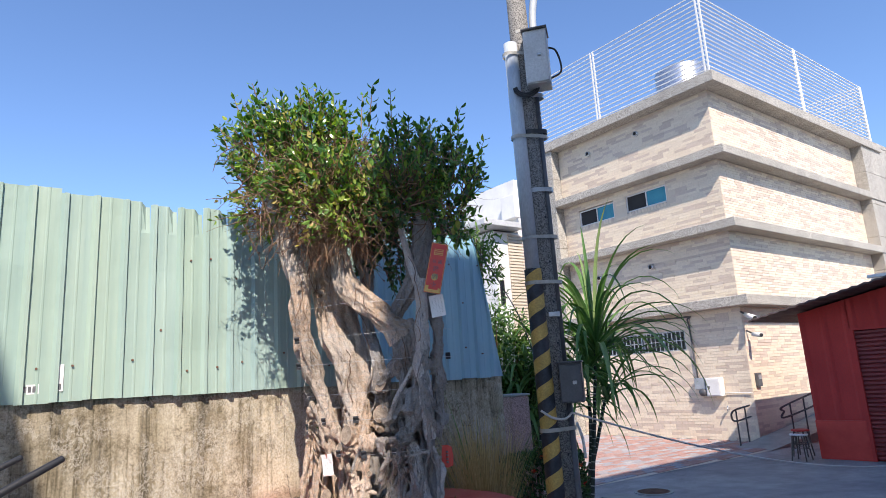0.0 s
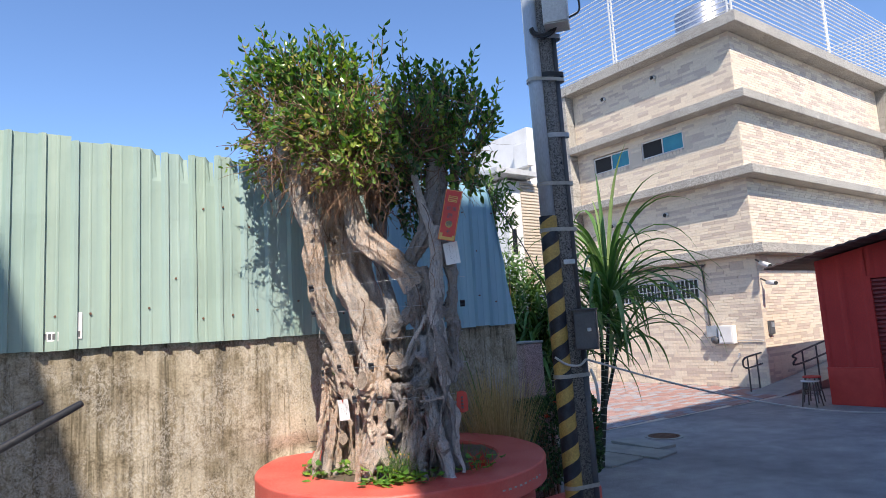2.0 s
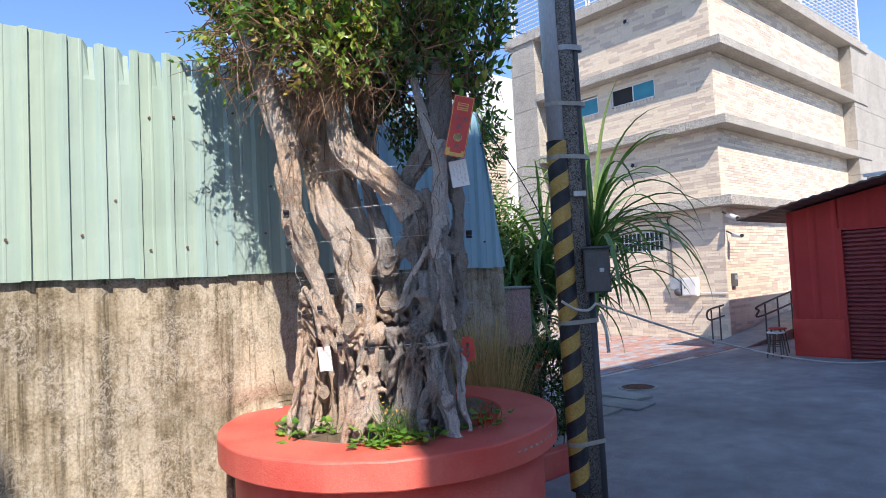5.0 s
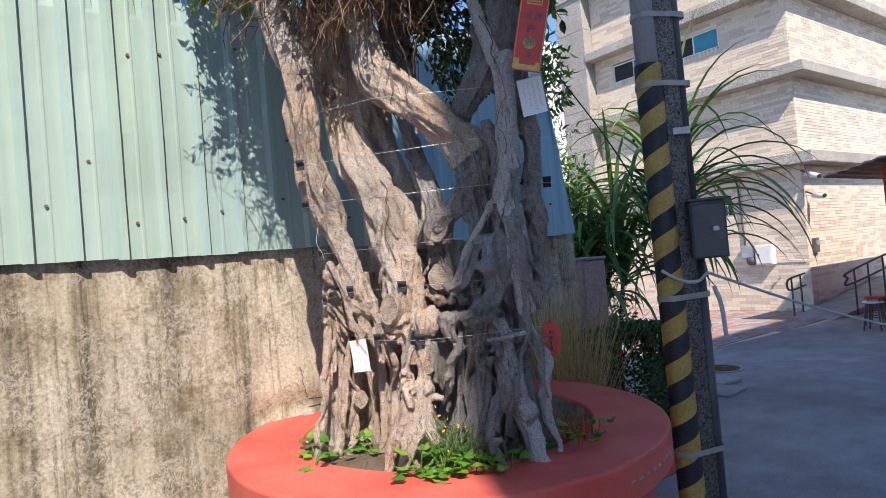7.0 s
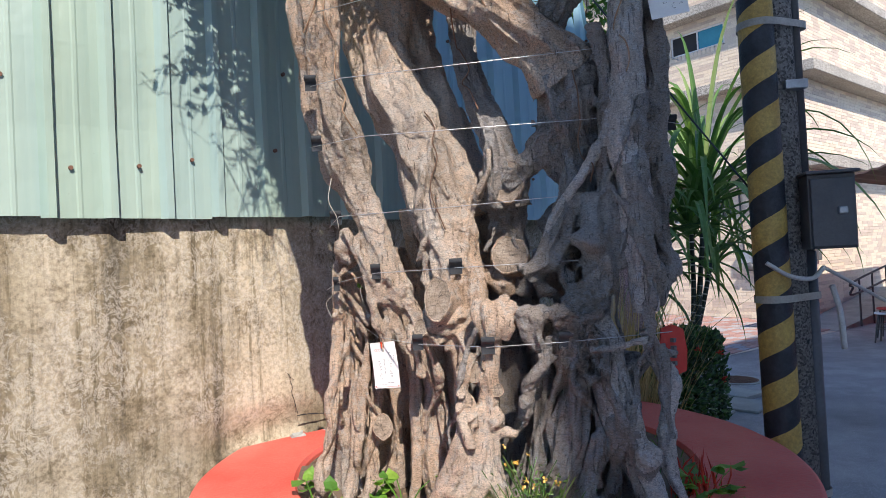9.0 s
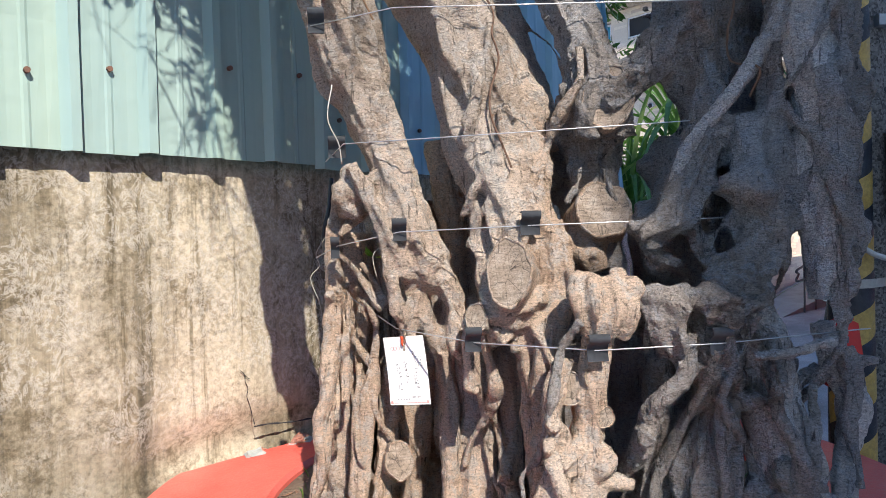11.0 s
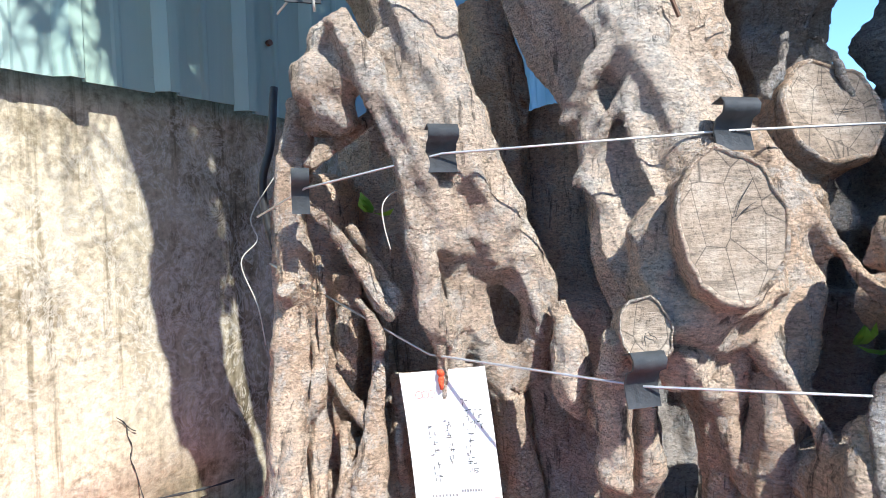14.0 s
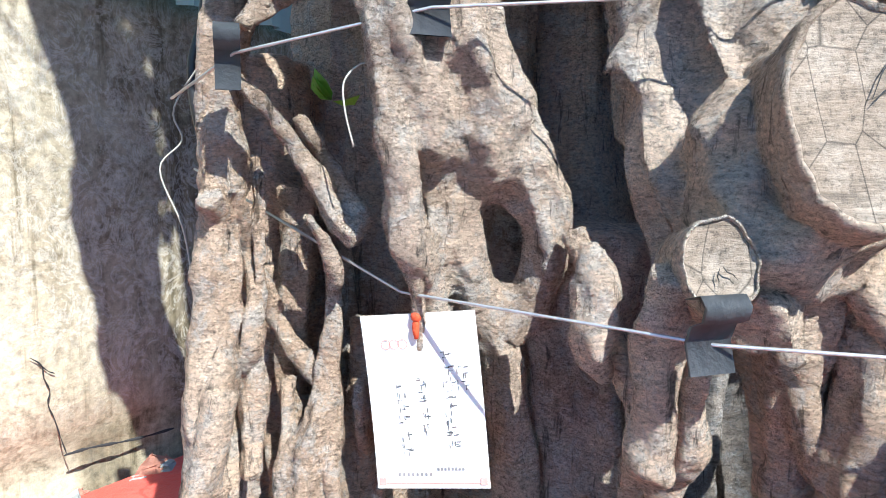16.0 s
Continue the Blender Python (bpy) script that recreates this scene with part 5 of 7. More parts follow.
limb("grey", [(0.316, -0.17, 1.974, 0.009), (0.298, -0.16, 1.938, 0.01), (0.291, -0.14, 1.903, 0.01), (0.283, -0.12, 1.851, 0.01), (0.255, -0.08, 1.816, 0.012), (0.227, -0.05, 1.768, 0.014)])
limb("grey", [(0.5, -0.06, 3.176, 0.072), (0.47, -0.07, 2.982, 0.072), (0.434, -0.08, 2.809, 0.071), (0.387, -0.09, 2.639, 0.067), (0.329, -0.09, 2.54, 0.063), (0.255, -0.09, 2.421, 0.067)])
limb("grey", [(0.515, -0.04, 3.045, 0.042), (0.521, -0.06, 2.694, 0.045), (0.532, -0.1, 2.441, 0.044), (0.542, -0.13, 2.307, 0.04)])
limb("pale", [(0.301, -0.14, 3.201, 0.022), (0.329, -0.15, 3.025, 0.026), (0.367, -0.16, 2.833, 0.028), (0.42, -0.18, 2.658, 0.033), (0.465, -0.21, 2.551, 0.04)])
limb("grey", [(0.108, 0.01, 2.017, 0.061), (0.113, 0.02, 1.936, 0.06), (0.128, 0.05, 1.867, 0.054), (0.137, 0.06, 1.781, 0.055), (0.136, 0.05, 1.703, 0.056), (0.12, 0.04, 1.625, 0.064)])
limb("grey", [(0.023, 0.17, 1.986, 0.049), (0.065, 0.17, 1.88, 0.051), (0.109, 0.13, 1.795, 0.044), (0.114, 0.08, 1.744, 0.036)])
limb("grey", [(0.085, -0.01, 1.842, 0.009), (0.07, -0.02, 1.805, 0.009), (0.048, -0.02, 1.764, 0.009)])
limb("grey", [(0.13, -0.01, 1.842, 0.008), (0.134, -0.03, 1.798, 0.008), (0.147, -0.03, 1.762, 0.008)])
limb("tan", [(0.007, -0.17, 1.62, 0.024), (0.037, -0.21, 1.607, 0.025), (0.083, -0.225, 1.598, 0.025)])
limb("grey", [(0.086, -0.22, 1.598, 0.025), (0.143, -0.235, 1.59, 0.023), (0.193, -0.24, 1.587, 0.023), (0.246, -0.235, 1.586, 0.018)])
limb("tan", [(0.003, -0.19, 1.636, 0.015), (-0.002, -0.22, 1.586, 0.016), (0.014, -0.22, 1.528, 0.014)])
limb("tan", [(0.025, -0.22, 1.635, 0.014), (0.024, -0.245, 1.581, 0.015), (0.024, -0.23, 1.52, 0.014)])
limb("tan", [(0.061, -0.22, 1.635, 0.013), (0.056, -0.25, 1.577, 0.015), (0.04, -0.235, 1.526, 0.014)])
limb("tan", [(0.089, -0.23, 1.62, 0.013), (0.083, -0.25, 1.569, 0.014), (0.074, -0.23, 1.52, 0.012)])
limb("grey", [(0.118, -0.24, 1.605, 0.013), (0.119, -0.25, 1.546, 0.014), (0.155, -0.22, 1.485, 0.013)])
limb("grey", [(0.15, -0.25, 1.605, 0.013), (0.151, -0.265, 1.536, 0.017), (0.186, -0.24, 1.458, 0.017)])
limb("grey", [(0.241, -0.25, 1.595, 0.013), (0.249, -0.26, 1.524, 0.017), (0.255, -0.24, 1.44, 0.018)])
limb("rgrey", [(0.222, -0.2, 1.569, 0.04), (0.237, -0.21, 1.505, 0.05), (0.258, -0.2, 1.437, 0.041), (0.265, -0.19, 1.363, 0.037), (0.243, -0.19, 1.273, 0.052), (0.229, -0.19, 1.169, 0.048), (0.21, -0.19, 1.017, 0.044)])
limb("rgrey", [(0.207, -0.1, 1.534, 0.031), (0.216, -0.09, 1.454, 0.036), (0.206, -0.09, 1.368, 0.033), (0.214, -0.09, 1.28, 0.036), (0.111, -0.1, 1.048, 0.036), (0.09, -0.12, 0.967, 0.032)])
limb("rtan", [(0.049, -0.2, 1.56, 0.027), (0.035, -0.2, 1.494, 0.028), (0.021, -0.2, 1.423, 0.03), (0.023, -0.19, 1.348, 0.033), (-0.022, -0.2, 1.18, 0.058), (-0.054, -0.22, 1.092, 0.042), (-0.085, -0.24, 1.016, 0.028)])
limb("rtan", [(-0.014, -0.19, 1.486, 0.016), (-0.042, -0.21, 1.441, 0.02), (-0.053, -0.21, 1.383, 0.019), (-0.028, -0.21, 1.344, 0.019), (-0.068, -0.22, 1.206, 0.038), (-0.131, -0.22, 1.076, 0.029), (-0.153, -0.22, 1.001, 0.025)])
limb("rtan", [(0.026, -0.2, 1.329, 0.022), (0.016, -0.21, 1.162, 0.034), (0.047, -0.22, 1.089, 0.029), (0.066, -0.23, 0.998, 0.025)])
limb("rpale", [(0.336, -0.18, 1.566, 0.035), (0.346, -0.2, 1.472, 0.048), (0.367, -0.21, 1.378, 0.053), (0.375, -0.22, 1.285, 0.053), (0.409, -0.22, 1.2, 0.049), (0.44, -0.23, 1.118, 0.043), (0.46, -0.25, 1.004, 0.039)])
limb("rpale", [(0.466, -0.2, 1.534, 0.025), (0.494, -0.2, 1.447, 0.025), (0.524, -0.2, 1.38, 0.027), (0.509, -0.2, 1.238, 0.024), (0.515, -0.2, 1.134, 0.021), (0.548, -0.21, 1.048, 0.015), (0.547, -0.22, 1.009, 0.013)])
limb("rpale", [(0.29, -0.26, 1.488, 0.011), (0.367, -0.27, 1.496, 0.013), (0.455, -0.25, 1.509, 0.013)])
limb("rgrey", [(0.208, -0.25, 1.556, 0.015), (0.279, -0.26, 1.573, 0.017), (0.343, -0.24, 1.587, 0.013)])
limb("rgrey", [(0.461, -0.2, 1.449, 0.015), (0.391, -0.21, 1.411, 0.017), (0.342, -0.2, 1.358, 0.015)])
limb("rgrey", [(0.302, -0.1, 1.359, 0.034), (0.312, -0.1, 1.16, 0.036), (0.275, -0.12, 0.981, 0.034)])
limb("rgrey", [(0.435, -0.1, 1.454, 0.036), (0.439, -0.1, 1.295, 0.038), (0.443, -0.12, 1.142, 0.034), (0.419, -0.14, 0.974, 0.031)])
limb("rgrey", [(0.343, -0.22, 1.249, 0.034), (0.291, -0.23, 1.178, 0.026), (0.266, -0.25, 1.092, 0.022), (0.297, -0.28, 1.038, 0.02)])
limb("rgrey", [(0.199, -0.12, 1.466, 0.028), (0.187, -0.13, 1.31, 0.026), (0.159, -0.15, 1.16, 0.026), (0.125, -0.17, 1.003, 0.023)])
limb("tan", [(0.004, -0.01, 1.721, 0.036), (0.005, -0.06, 1.64, 0.04), (-0.004, -0.09, 1.566, 0.033), (-0.021, -0.1, 1.501, 0.03)])
limb("rtan", [(-0.008, -0.1, 1.542, 0.028), (-0.027, -0.11, 1.479, 0.026), (-0.042, -0.11, 1.405, 0.023), (-0.034, -0.11, 1.339, 0.021), (-0.047, -0.12, 1.286, 0.021)])


def gnarls():
    """Short twisted stubs that stand out of the roots."""
    rng = random.Random(77)
    paths = [k for k in range(len(ROOTS)) if len(ROOTS[k][1]) > 15 and (Vector(ROOTS[k][1][0][:3]) - TC).dot(TU) > -0.08]
    for k in range(90):
        bm, path, _ = ROOTS[rng.choice(paths)]
        p = path[rng.randint(1, len(path) - 4)]
        if p[3] < 0.015 or p[2] < 1.05:
            continue
        d = (-TV * rng.uniform(0.3, 1.0) + TU * rng.uniform(-0.9, 0.9) + Vector((0, 0, rng.uniform(-0.5, 0.7)))).normalized()
        c = Vector(p[:3])
        r = min(p[3] * rng.uniform(0.45, 0.8), 0.034)
        ln = p[3] + rng.uniform(0.008, 0.04)
        bend = rnd(rng, 0.018)
        tube(bm, smooth_path([(*c, r * 1.3), (*(c + d * ln * 0.6 + bend), r * 1.1), (*(c + d * ln + bend * 2), r * rng.uniform(0.7, 1.15))], 5), 14, 0.35, 0.4, seed=k)




def front(u, z):
    """How far towards the yard the wood stands at u, z."""
    best = None
    for a, v, b, r in SKIN:
        d = r * r - (u - a) ** 2 - (z - b) ** 2
        if d > 0:
            w = v - math.sqrt(d)
            best = w if best is None or w < best else best
    return best


def strands(count, seed, u0, u1, z0, z1, r0, r1, ln, as_root):
    """Thin wandering roots that cling to the wood."""
    rng = random.Random(seed)
    for k in range(count):
        u, z = rng.uniform(u0, u1), rng.uniform(z0, z1)
        r = rng.uniform(r0, r1)
        end = z - ln * rng.uniform(0.6, 1.3)
        du = rng.uniform(-0.02, 0.02)
        pts, last = [], None
        while z > max(end, 0.95):
            f = front(u, z)
            if f is None and last is not None:
                break
            if f is not None:
                if last is not None:
                    f = max(min(f, last + 0.035), last - 0.035)
                last = f
                pts.append((*tw(u, f - r * rng.uniform(0.25, 0.95), z), r * rng.uniform(0.75, 1.3)))
            du = du * 0.6 + rng.uniform(-0.028, 0.028)
            u, z = u + du, z - rng.uniform(0.05, 0.075)
        if len(pts) < 4:
            continue
        q = smooth_path(pts, 5)
        bm = GREYSTEMS if u0 > 0.1 else STEMS
        if as_root:
            bm = bmesh.new()
            ROOTS.append((bm, q, M_BARKGREYSHADE if u0 > -0.03 else M_BARK))
        tube(bm, q, 16, 0.25, 0.35, seed=seed + k * 3.1)


strands(16, 5, 0.30, 0.58, 1.70, 2.40, 0.007, 0.014, 0.55, False)
strands(7, 8, -0.40, -0.02, 1.8, 2.5, 0.005, 0.009, 0.4, False)
strands(8, 9, -0.10, 0.08, 1.75, 2.3, 0.006, 0.011, 0.4, False)
strands(16, 6, -0.02, 0.55, 1.35, 1.62, 0.008, 0.016, 0.5, True)
strands(12, 7, -0.45, 0.0, 1.25, 1.60, 0.008, 0.014, 0.45, True)
gnarls()
for u, z, r in ((0.30, 1.60, 0.05), (0.24, 1.57, 0.042), (0.40, 1.62, 0.045), (0.14, 1.58, 0.04), (0.36, 1.28, 0.04), (0.43, 1.18, 0.04), (0.02, 1.30, 0.036), (0.47, 2.07, 0.045), (0.10, 1.68, 0.045), (0.56, 1.7, 0.04), (0.32, 1.78, 0.04)):
    f = front(u, z)
    knob(GREYSTEMS if u > 0.12 else STEMS, u, (f if f is not None else 0.0) + r * 0.45, z, r)
for u, v, z, r in ((0.023, -0.2, 1.621, 0.025), (0.044, -0.235, 1.586, 0.028), (0.08, -0.23, 1.555, 0.026), (0.09, -0.24, 1.613, 0.026), (0.118, -0.25, 1.585, 0.024), (0.078, -0.2, 1.634, 0.021), (0.035, -0.22, 1.538, 0.022), (0.164, -0.26, 1.598, 0.024), (0.21, -0.26, 1.597, 0.023), (0.165, -0.23, 1.552, 0.029), (0.272, -0.22, 1.547, 0.033), (0.279, -0.22, 1.441, 0.027), (0.231, -0.23, 1.476, 0.03)):
    knob(GREYSTEMS if u > 0.09 else STEMS, u, v, z, r * 0.8)
knob(STEMS, -0.398, 0.10, 1.805, 0.034)
knob(STEMS, -0.388, 0.11, 1.765, 0.032)
knob(STEMS, -0.392, 0.10, 1.838, 0.026)
knob(STEMS, -0.085, -0.07, 1.60, 0.062)
knob(STEMS, -0.105, -0.11, 1.565, 0.036)


def finish_wood(name, bm, mat, voxel, label, texs):
    ob = part(name, bm, mat, TREE, label, True)
    rm = ob.modifiers.new("fuse", "REMESH")
    rm.mode, rm.voxel_size, rm.use_smooth_shade = "VOXEL", voxel, True
    sm = ob.modifiers.new("soften", "SMOOTH")
    sm.factor, sm.iterations = 0.5, 2
    for tex, strength in texs:
        dm = ob.modifiers.new(tex.name, "DISPLACE")
        dm.texture, dm.strength, dm.mid_level, dm.texture_coords = tex, strength, 0.5, "LOCAL"
    return ob


def relief(name, size, depth, kind):
    tex = bpy.data.textures.new(name, "CLOUDS")
    tex.noise_scale, tex.noise_depth, tex.noise_type = size, depth, kind
    return tex


T_LUMP, T_CREASE, T_FINE = relief("lumps", 0.09, 2, "SOFT_NOISE"), relief("creases", 0.045, 3, "HARD_NOISE"), relief("wrinkles", 0.018, 2, "HARD_NOISE")
finish_wood("trunk", GREYSTEMS, M_BARKGREYSHADE, 0.006, "fused grey stems with hollows, toned darker for shade", [(T_LUMP, 0.012), (T_CREASE, 0.016), (T_FINE, 0.004)])
finish_wood("trunk", PALESTEMS, M_BARKPALE, 0.005, "pale grey stem worn smooth", [(T_LUMP, 0.010), (T_CREASE, 0.009), (T_FINE, 0.003)])
finish_wood("trunk", STEMS, M_BARK, 0.005, "fused tan-grey stems and cut branches", [(T_LUMP, 0.008), (T_CREASE, 0.007), (T_FINE, 0.003)])
for bm, path, mat in ROOTS:
    finish_wood("root", bm, mat, 0.005, "", [(T_LUMP, 0.008), (T_CREASE, 0.008), (T_FINE, 0.003)])


def sawn(u, v, z, r, nx, nz, squash=1.0, depth=0.07):
    """A sawn-off stub: a bark collar and a pale flat end. nx: turned to the side; nz: turned up."""
    c = tw(u, v, z)
    n = (-TV + TU * nx + Vector((0, 0, nz))).normalized()
    side = n.cross(Vector((0, 0, 1))).normalized()
    up = side.cross(n) * -1
    bm = bmesh.new()
    seg = 36
    rows = []
    for d, k in ((-depth, 1.22), (-depth * 0.7, 1.14), (-depth * 0.4, 1.05), (-0.012, 1.07), (0.0, 1.06), (0.0035, 1.02), (0.003, 0.975), (-0.001, 0.94)):
        row = []
        for i in range(seg):
            a = 2 * math.pi * i / seg
            q = 1 + 0.16 * noise.noise(Vector((math.cos(a) * 1.5 + u * 9, math.sin(a) * 1.5, z * 5))) + 0.08 * noise.noise(Vector((math.cos(a) * 5, math.sin(a) * 5 + u * 7, z * 5)))
            q *= 1 + min(1.0, -d * 60) * 0.14 * noise.noise((c + n * d * 0.6 + side * math.cos(a) * r + up * math.sin(a) * r) * 30) if d < 0 else 1
            row.append(bm.verts.new(c + n * d + (side * math.cos(a) + up * math.sin(a) * squash) * r * k * q))
        rows.append(row)
    for a, b in zip(rows, rows[1:]):
        for i in range(seg):
            bm.faces.new((a[i], a[(i + 1) % seg], b[(i + 1) % seg], b[i]))
    stub = part("stub", bm, M_BARK, TREE, "bark collar of a sawn branch", True)
    bm = bmesh.new()
    ring = [bm.verts.new(v) for v in [c + n * 0.001 + (side * math.cos(2 * math.pi * i / seg) + up * math.sin(2 * math.pi * i / seg) * squash) * r * 0.955 * (1 + 0.16 * noise.noise(Vector((math.cos(2 * math.pi * i / seg) * 1.5 + u * 9, math.sin(2 * math.pi * i / seg) * 1.5, z * 5))) + 0.08 * noise.noise(Vector((math.cos(2 * math.pi * i / seg) * 5, math.sin(2 * math.pi * i / seg) * 5 + u * 7, z * 5)))) for i in range(seg)]]
    mid = bm.verts.new(c - n * 0.002)
    for i in range(seg):
        bm.faces.new((ring[i], ring[(i + 1) % seg], mid))
    part("cut_face", bm, M_CUT, stub, "pale weathered sawn end")
    bm = bmesh.new()
    rk = random.Random(int(u * 1000 + z * 100))
    for k in range(2):
        a = rk.uniform(0, 6.28)
        dv = side * math.cos(a) + up * math.sin(a) * squash
        p0, p1 = c + n * 0.002 + dv * r * 0.1, c + n * 0.002 + dv * r * rk.uniform(0.5, 0.85)
        tube(bm, [(*p0, 0.0002), (*(p0.lerp(p1, 0.4) + side * r * 0.05), 0.0004), (*(p0.lerp(p1, 0.7) - up * r * 0.04), 0.0003), (*p1, 0.0001)], 5)
    part("crack", bm, M_DARKIN, stub)


sawn(-0.105, -0.150, 1.638, 0.040, -0.45, 0.30, 1.5, 0.11)
sawn(-0.160, -0.112, 1.553, 0.021, -0.5, 0.30, 1.25, 0.06)
sawn(-0.020, -0.205, 1.436, 0.030, -0.3, 0.25, 1.0, 0.08)
sawn(0.118, -0.035, 1.752, 0.052, -0.15, 0.30, 1.15, 0.10)
sawn(0.066, -0.195, 1.571, 0.024, -0.1, 0.1, 0.9, 0.07)
sawn(0.118, -0.070, 1.970, 0.048, -0.25, 0.06, 1.3, 0.08)
sawn(-0.300, 0.100, 1.220, 0.032, 0.2, 0.4, 1.2, 0.09)
sawn(0.022, -0.222, 1.457, 0.017, 0.2, 0.1, 1.0, 0.07)
sawn(0.045, -0.215, 1.385, 0.018, 0.3, 0.0, 1.0, 0.07)
sawn(0.270, -0.200, 1.290, 0.022, 0.1, 0.1, 1.0, 0.08)
sawn(0.475, -0.215, 1.865, 0.030, 0.0, 0.0, 1.0, 0.06)


def fine_roots():
    """Thin hanging and curling aerial roots under the crown and on the bark."""
    rng = random.Random(21)
    bm = bmesh.new()
    for k in range(1500):
        u = rng.choice((-0.62, -0.45, -0.2, 0.0, 0.05, 0.48)) + rng.gauss(0, 0.13)
        v = rng.uniform(-0.32, 0.34)
        z = rng.uniform(3.05, 3.72)
        if k % 4 == 0:
            u, v, z = rng.uniform(-0.36, 0.10), rng.uniform(-0.25, 0.15), rng.uniform(2.92, 3.35)
        p = tw(u, v, z)
        d = Vector((rng.uniform(-1, 1), rng.uniform(-1, 1), rng.uniform(-1.4, 0.4))).normalized()
        pts = []
        r = rng.uniform(0.0015, 0.0042)
        for i in range(6):
            pts.append((*p, r * (1 - i * 0.12)))
            d = (d + rnd(rng, 0.55) + Vector((0, 0, -0.12))).normalized()
            p = p + d * rng.uniform(0.04, 0.09)
        tube(bm, pts, 4, cap=False)
    for k in range(11):
        u, z = rng.choice((-0.42, -0.12, 0.0, 0.35, 0.47)) + rng.gauss(0, 0.05), rng.uniform(2.0, 2.9)
        pts = []
        for i in range(9):
            f = front(u, z)
            if f is None:
                break
            pts.append((*tw(u, f - 0.012, z), 0.0022))
            u, z = u + rng.uniform(-0.025, 0.03), z - rng.uniform(0.02, 0.07)
        if len(pts) > 3:
            tube(bm, smooth_path(pts, 5), 5, cap=False)
    tagged(part("aerial_root", bm, M_TWIG, TREE, "tangle of dry brown hanging roots"), kind="stuff")


def crown(blobs, mat, seed, label, size=0.062):
    rng = random.Random(seed)
    bm = bmesh.new()
    tw_bm = bmesh.new()
    for u, v, z, ru, rv, rz, n, up in blobs:
        for k in range(int(n * 0.75)):
            while True:
                q = rnd(rng)
                if q.length < 1:
                    break
            if q.length > 1e-3:
                q *= q.length ** -0.35
            p = tw(u + q.x * ru, v + q.y * rv, z + q.z * rz)
            out = TU * q.x + TV * q.y
            d = (out * 0.7 + Vector((0, 0, up + 0.4 * q.z)) + rnd(rng, 0.45)).normalized()
            length = rng.uniform(0.10, 0.26)
            m = rng.randint(6, 11)
            pts = [(*(p - d * 0.08), 0.004)]
            for i in range(m):
                t = i / m
                pos = p + d * length * t
                pts.append((*pos, 0.0035 * (1 - t) + 0.001))
                a = i * 2.4 + rng.random()
                s = d.cross(Vector((math.cos(a), math.sin(a), 0.3))).normalized()
                ld = (s * 0.9 + d * rng.uniform(0.4, 1.0) + rnd(rng, 0.25)).normalized()
                ln = size * rng.uniform(0.7, 1.25)
                leaf(bm, pos, ld, ld.cross(d + rnd(rng, 0.3)), ln, ln * 0.48)
            tube(tw_bm, pts, 4, cap=False)
    c = part("crown", bm, mat, TREE, label)
    tagged(part("twig", tw_bm, M_TWIG, c), kind="stuff")
    return c


fine_roots()
crown([(-0.68, 0.10, 3.72, 0.30, 0.22, 0.32, 190, 0.6), (-0.38, 0.10, 3.80, 0.32, 0.30, 0.28, 200, 0.8), (-0.22, -0.22, 3.40, 0.34, 0.18, 0.22, 130, 0.3), (0.30, -0.22, 3.32, 0.32, 0.18, 0.2, 80, 0.4), (-0.12, 0.12, 3.62, 0.20, 0.30, 0.28, 90, 0.7)], M_LEAF, 1, "dense dark and mid green leaves on upright shoots")
crown([(0.38, 0.12, 3.50, 0.27, 0.30, 0.32, 190, 0.8), (0.66, 0.05, 3.40, 0.22, 0.26, 0.36, 150, 0.7), (0.62, 0.05, 3.05, 0.16, 0.2, 0.2, 30, 0.1)], M_LEAF, 2, "dark green leaves on upright shoots", 0.066)
crown([(-0.70, 0.05, 3.40, 0.26, 0.15, 0.22, 85, 0.1), (-0.42, -0.08, 3.38, 0.24, 0.16, 0.20, 80, 0.2), (-0.18, -0.12, 3.28, 0.2, 0.15, 0.2, 55, 0.2), (-0.74, 0.06, 3.20, 0.13, 0.12, 0.10, 20, -0.1), (-0.12, -0.25, 3.14, 0.30, 0.14, 0.16, 60, 0.0), (0.05, 0.0, 3.2, 0.3, 0.2, 0.2, 45, 0.1)], M_LEAFYELLOW, 3, "yellow-green young leaves low in the crown", 0.05)
# low inner fig leaves: crown shade put into a darker leaf colour
crown([(0.20, 0.40, 2.95, 0.20, 0.16, 0.24, 90, -0.2), (0.20, 0.25, 3.15, 0.28, 0.2, 0.15, 80, 0.0), (0.20, -0.10, 3.20, 0.34, 0.2, 0.14, 70, 0.1)], M_LEAFDARK, 4, "leaves hanging low, coloured dark to stand for crown shade", 0.055)


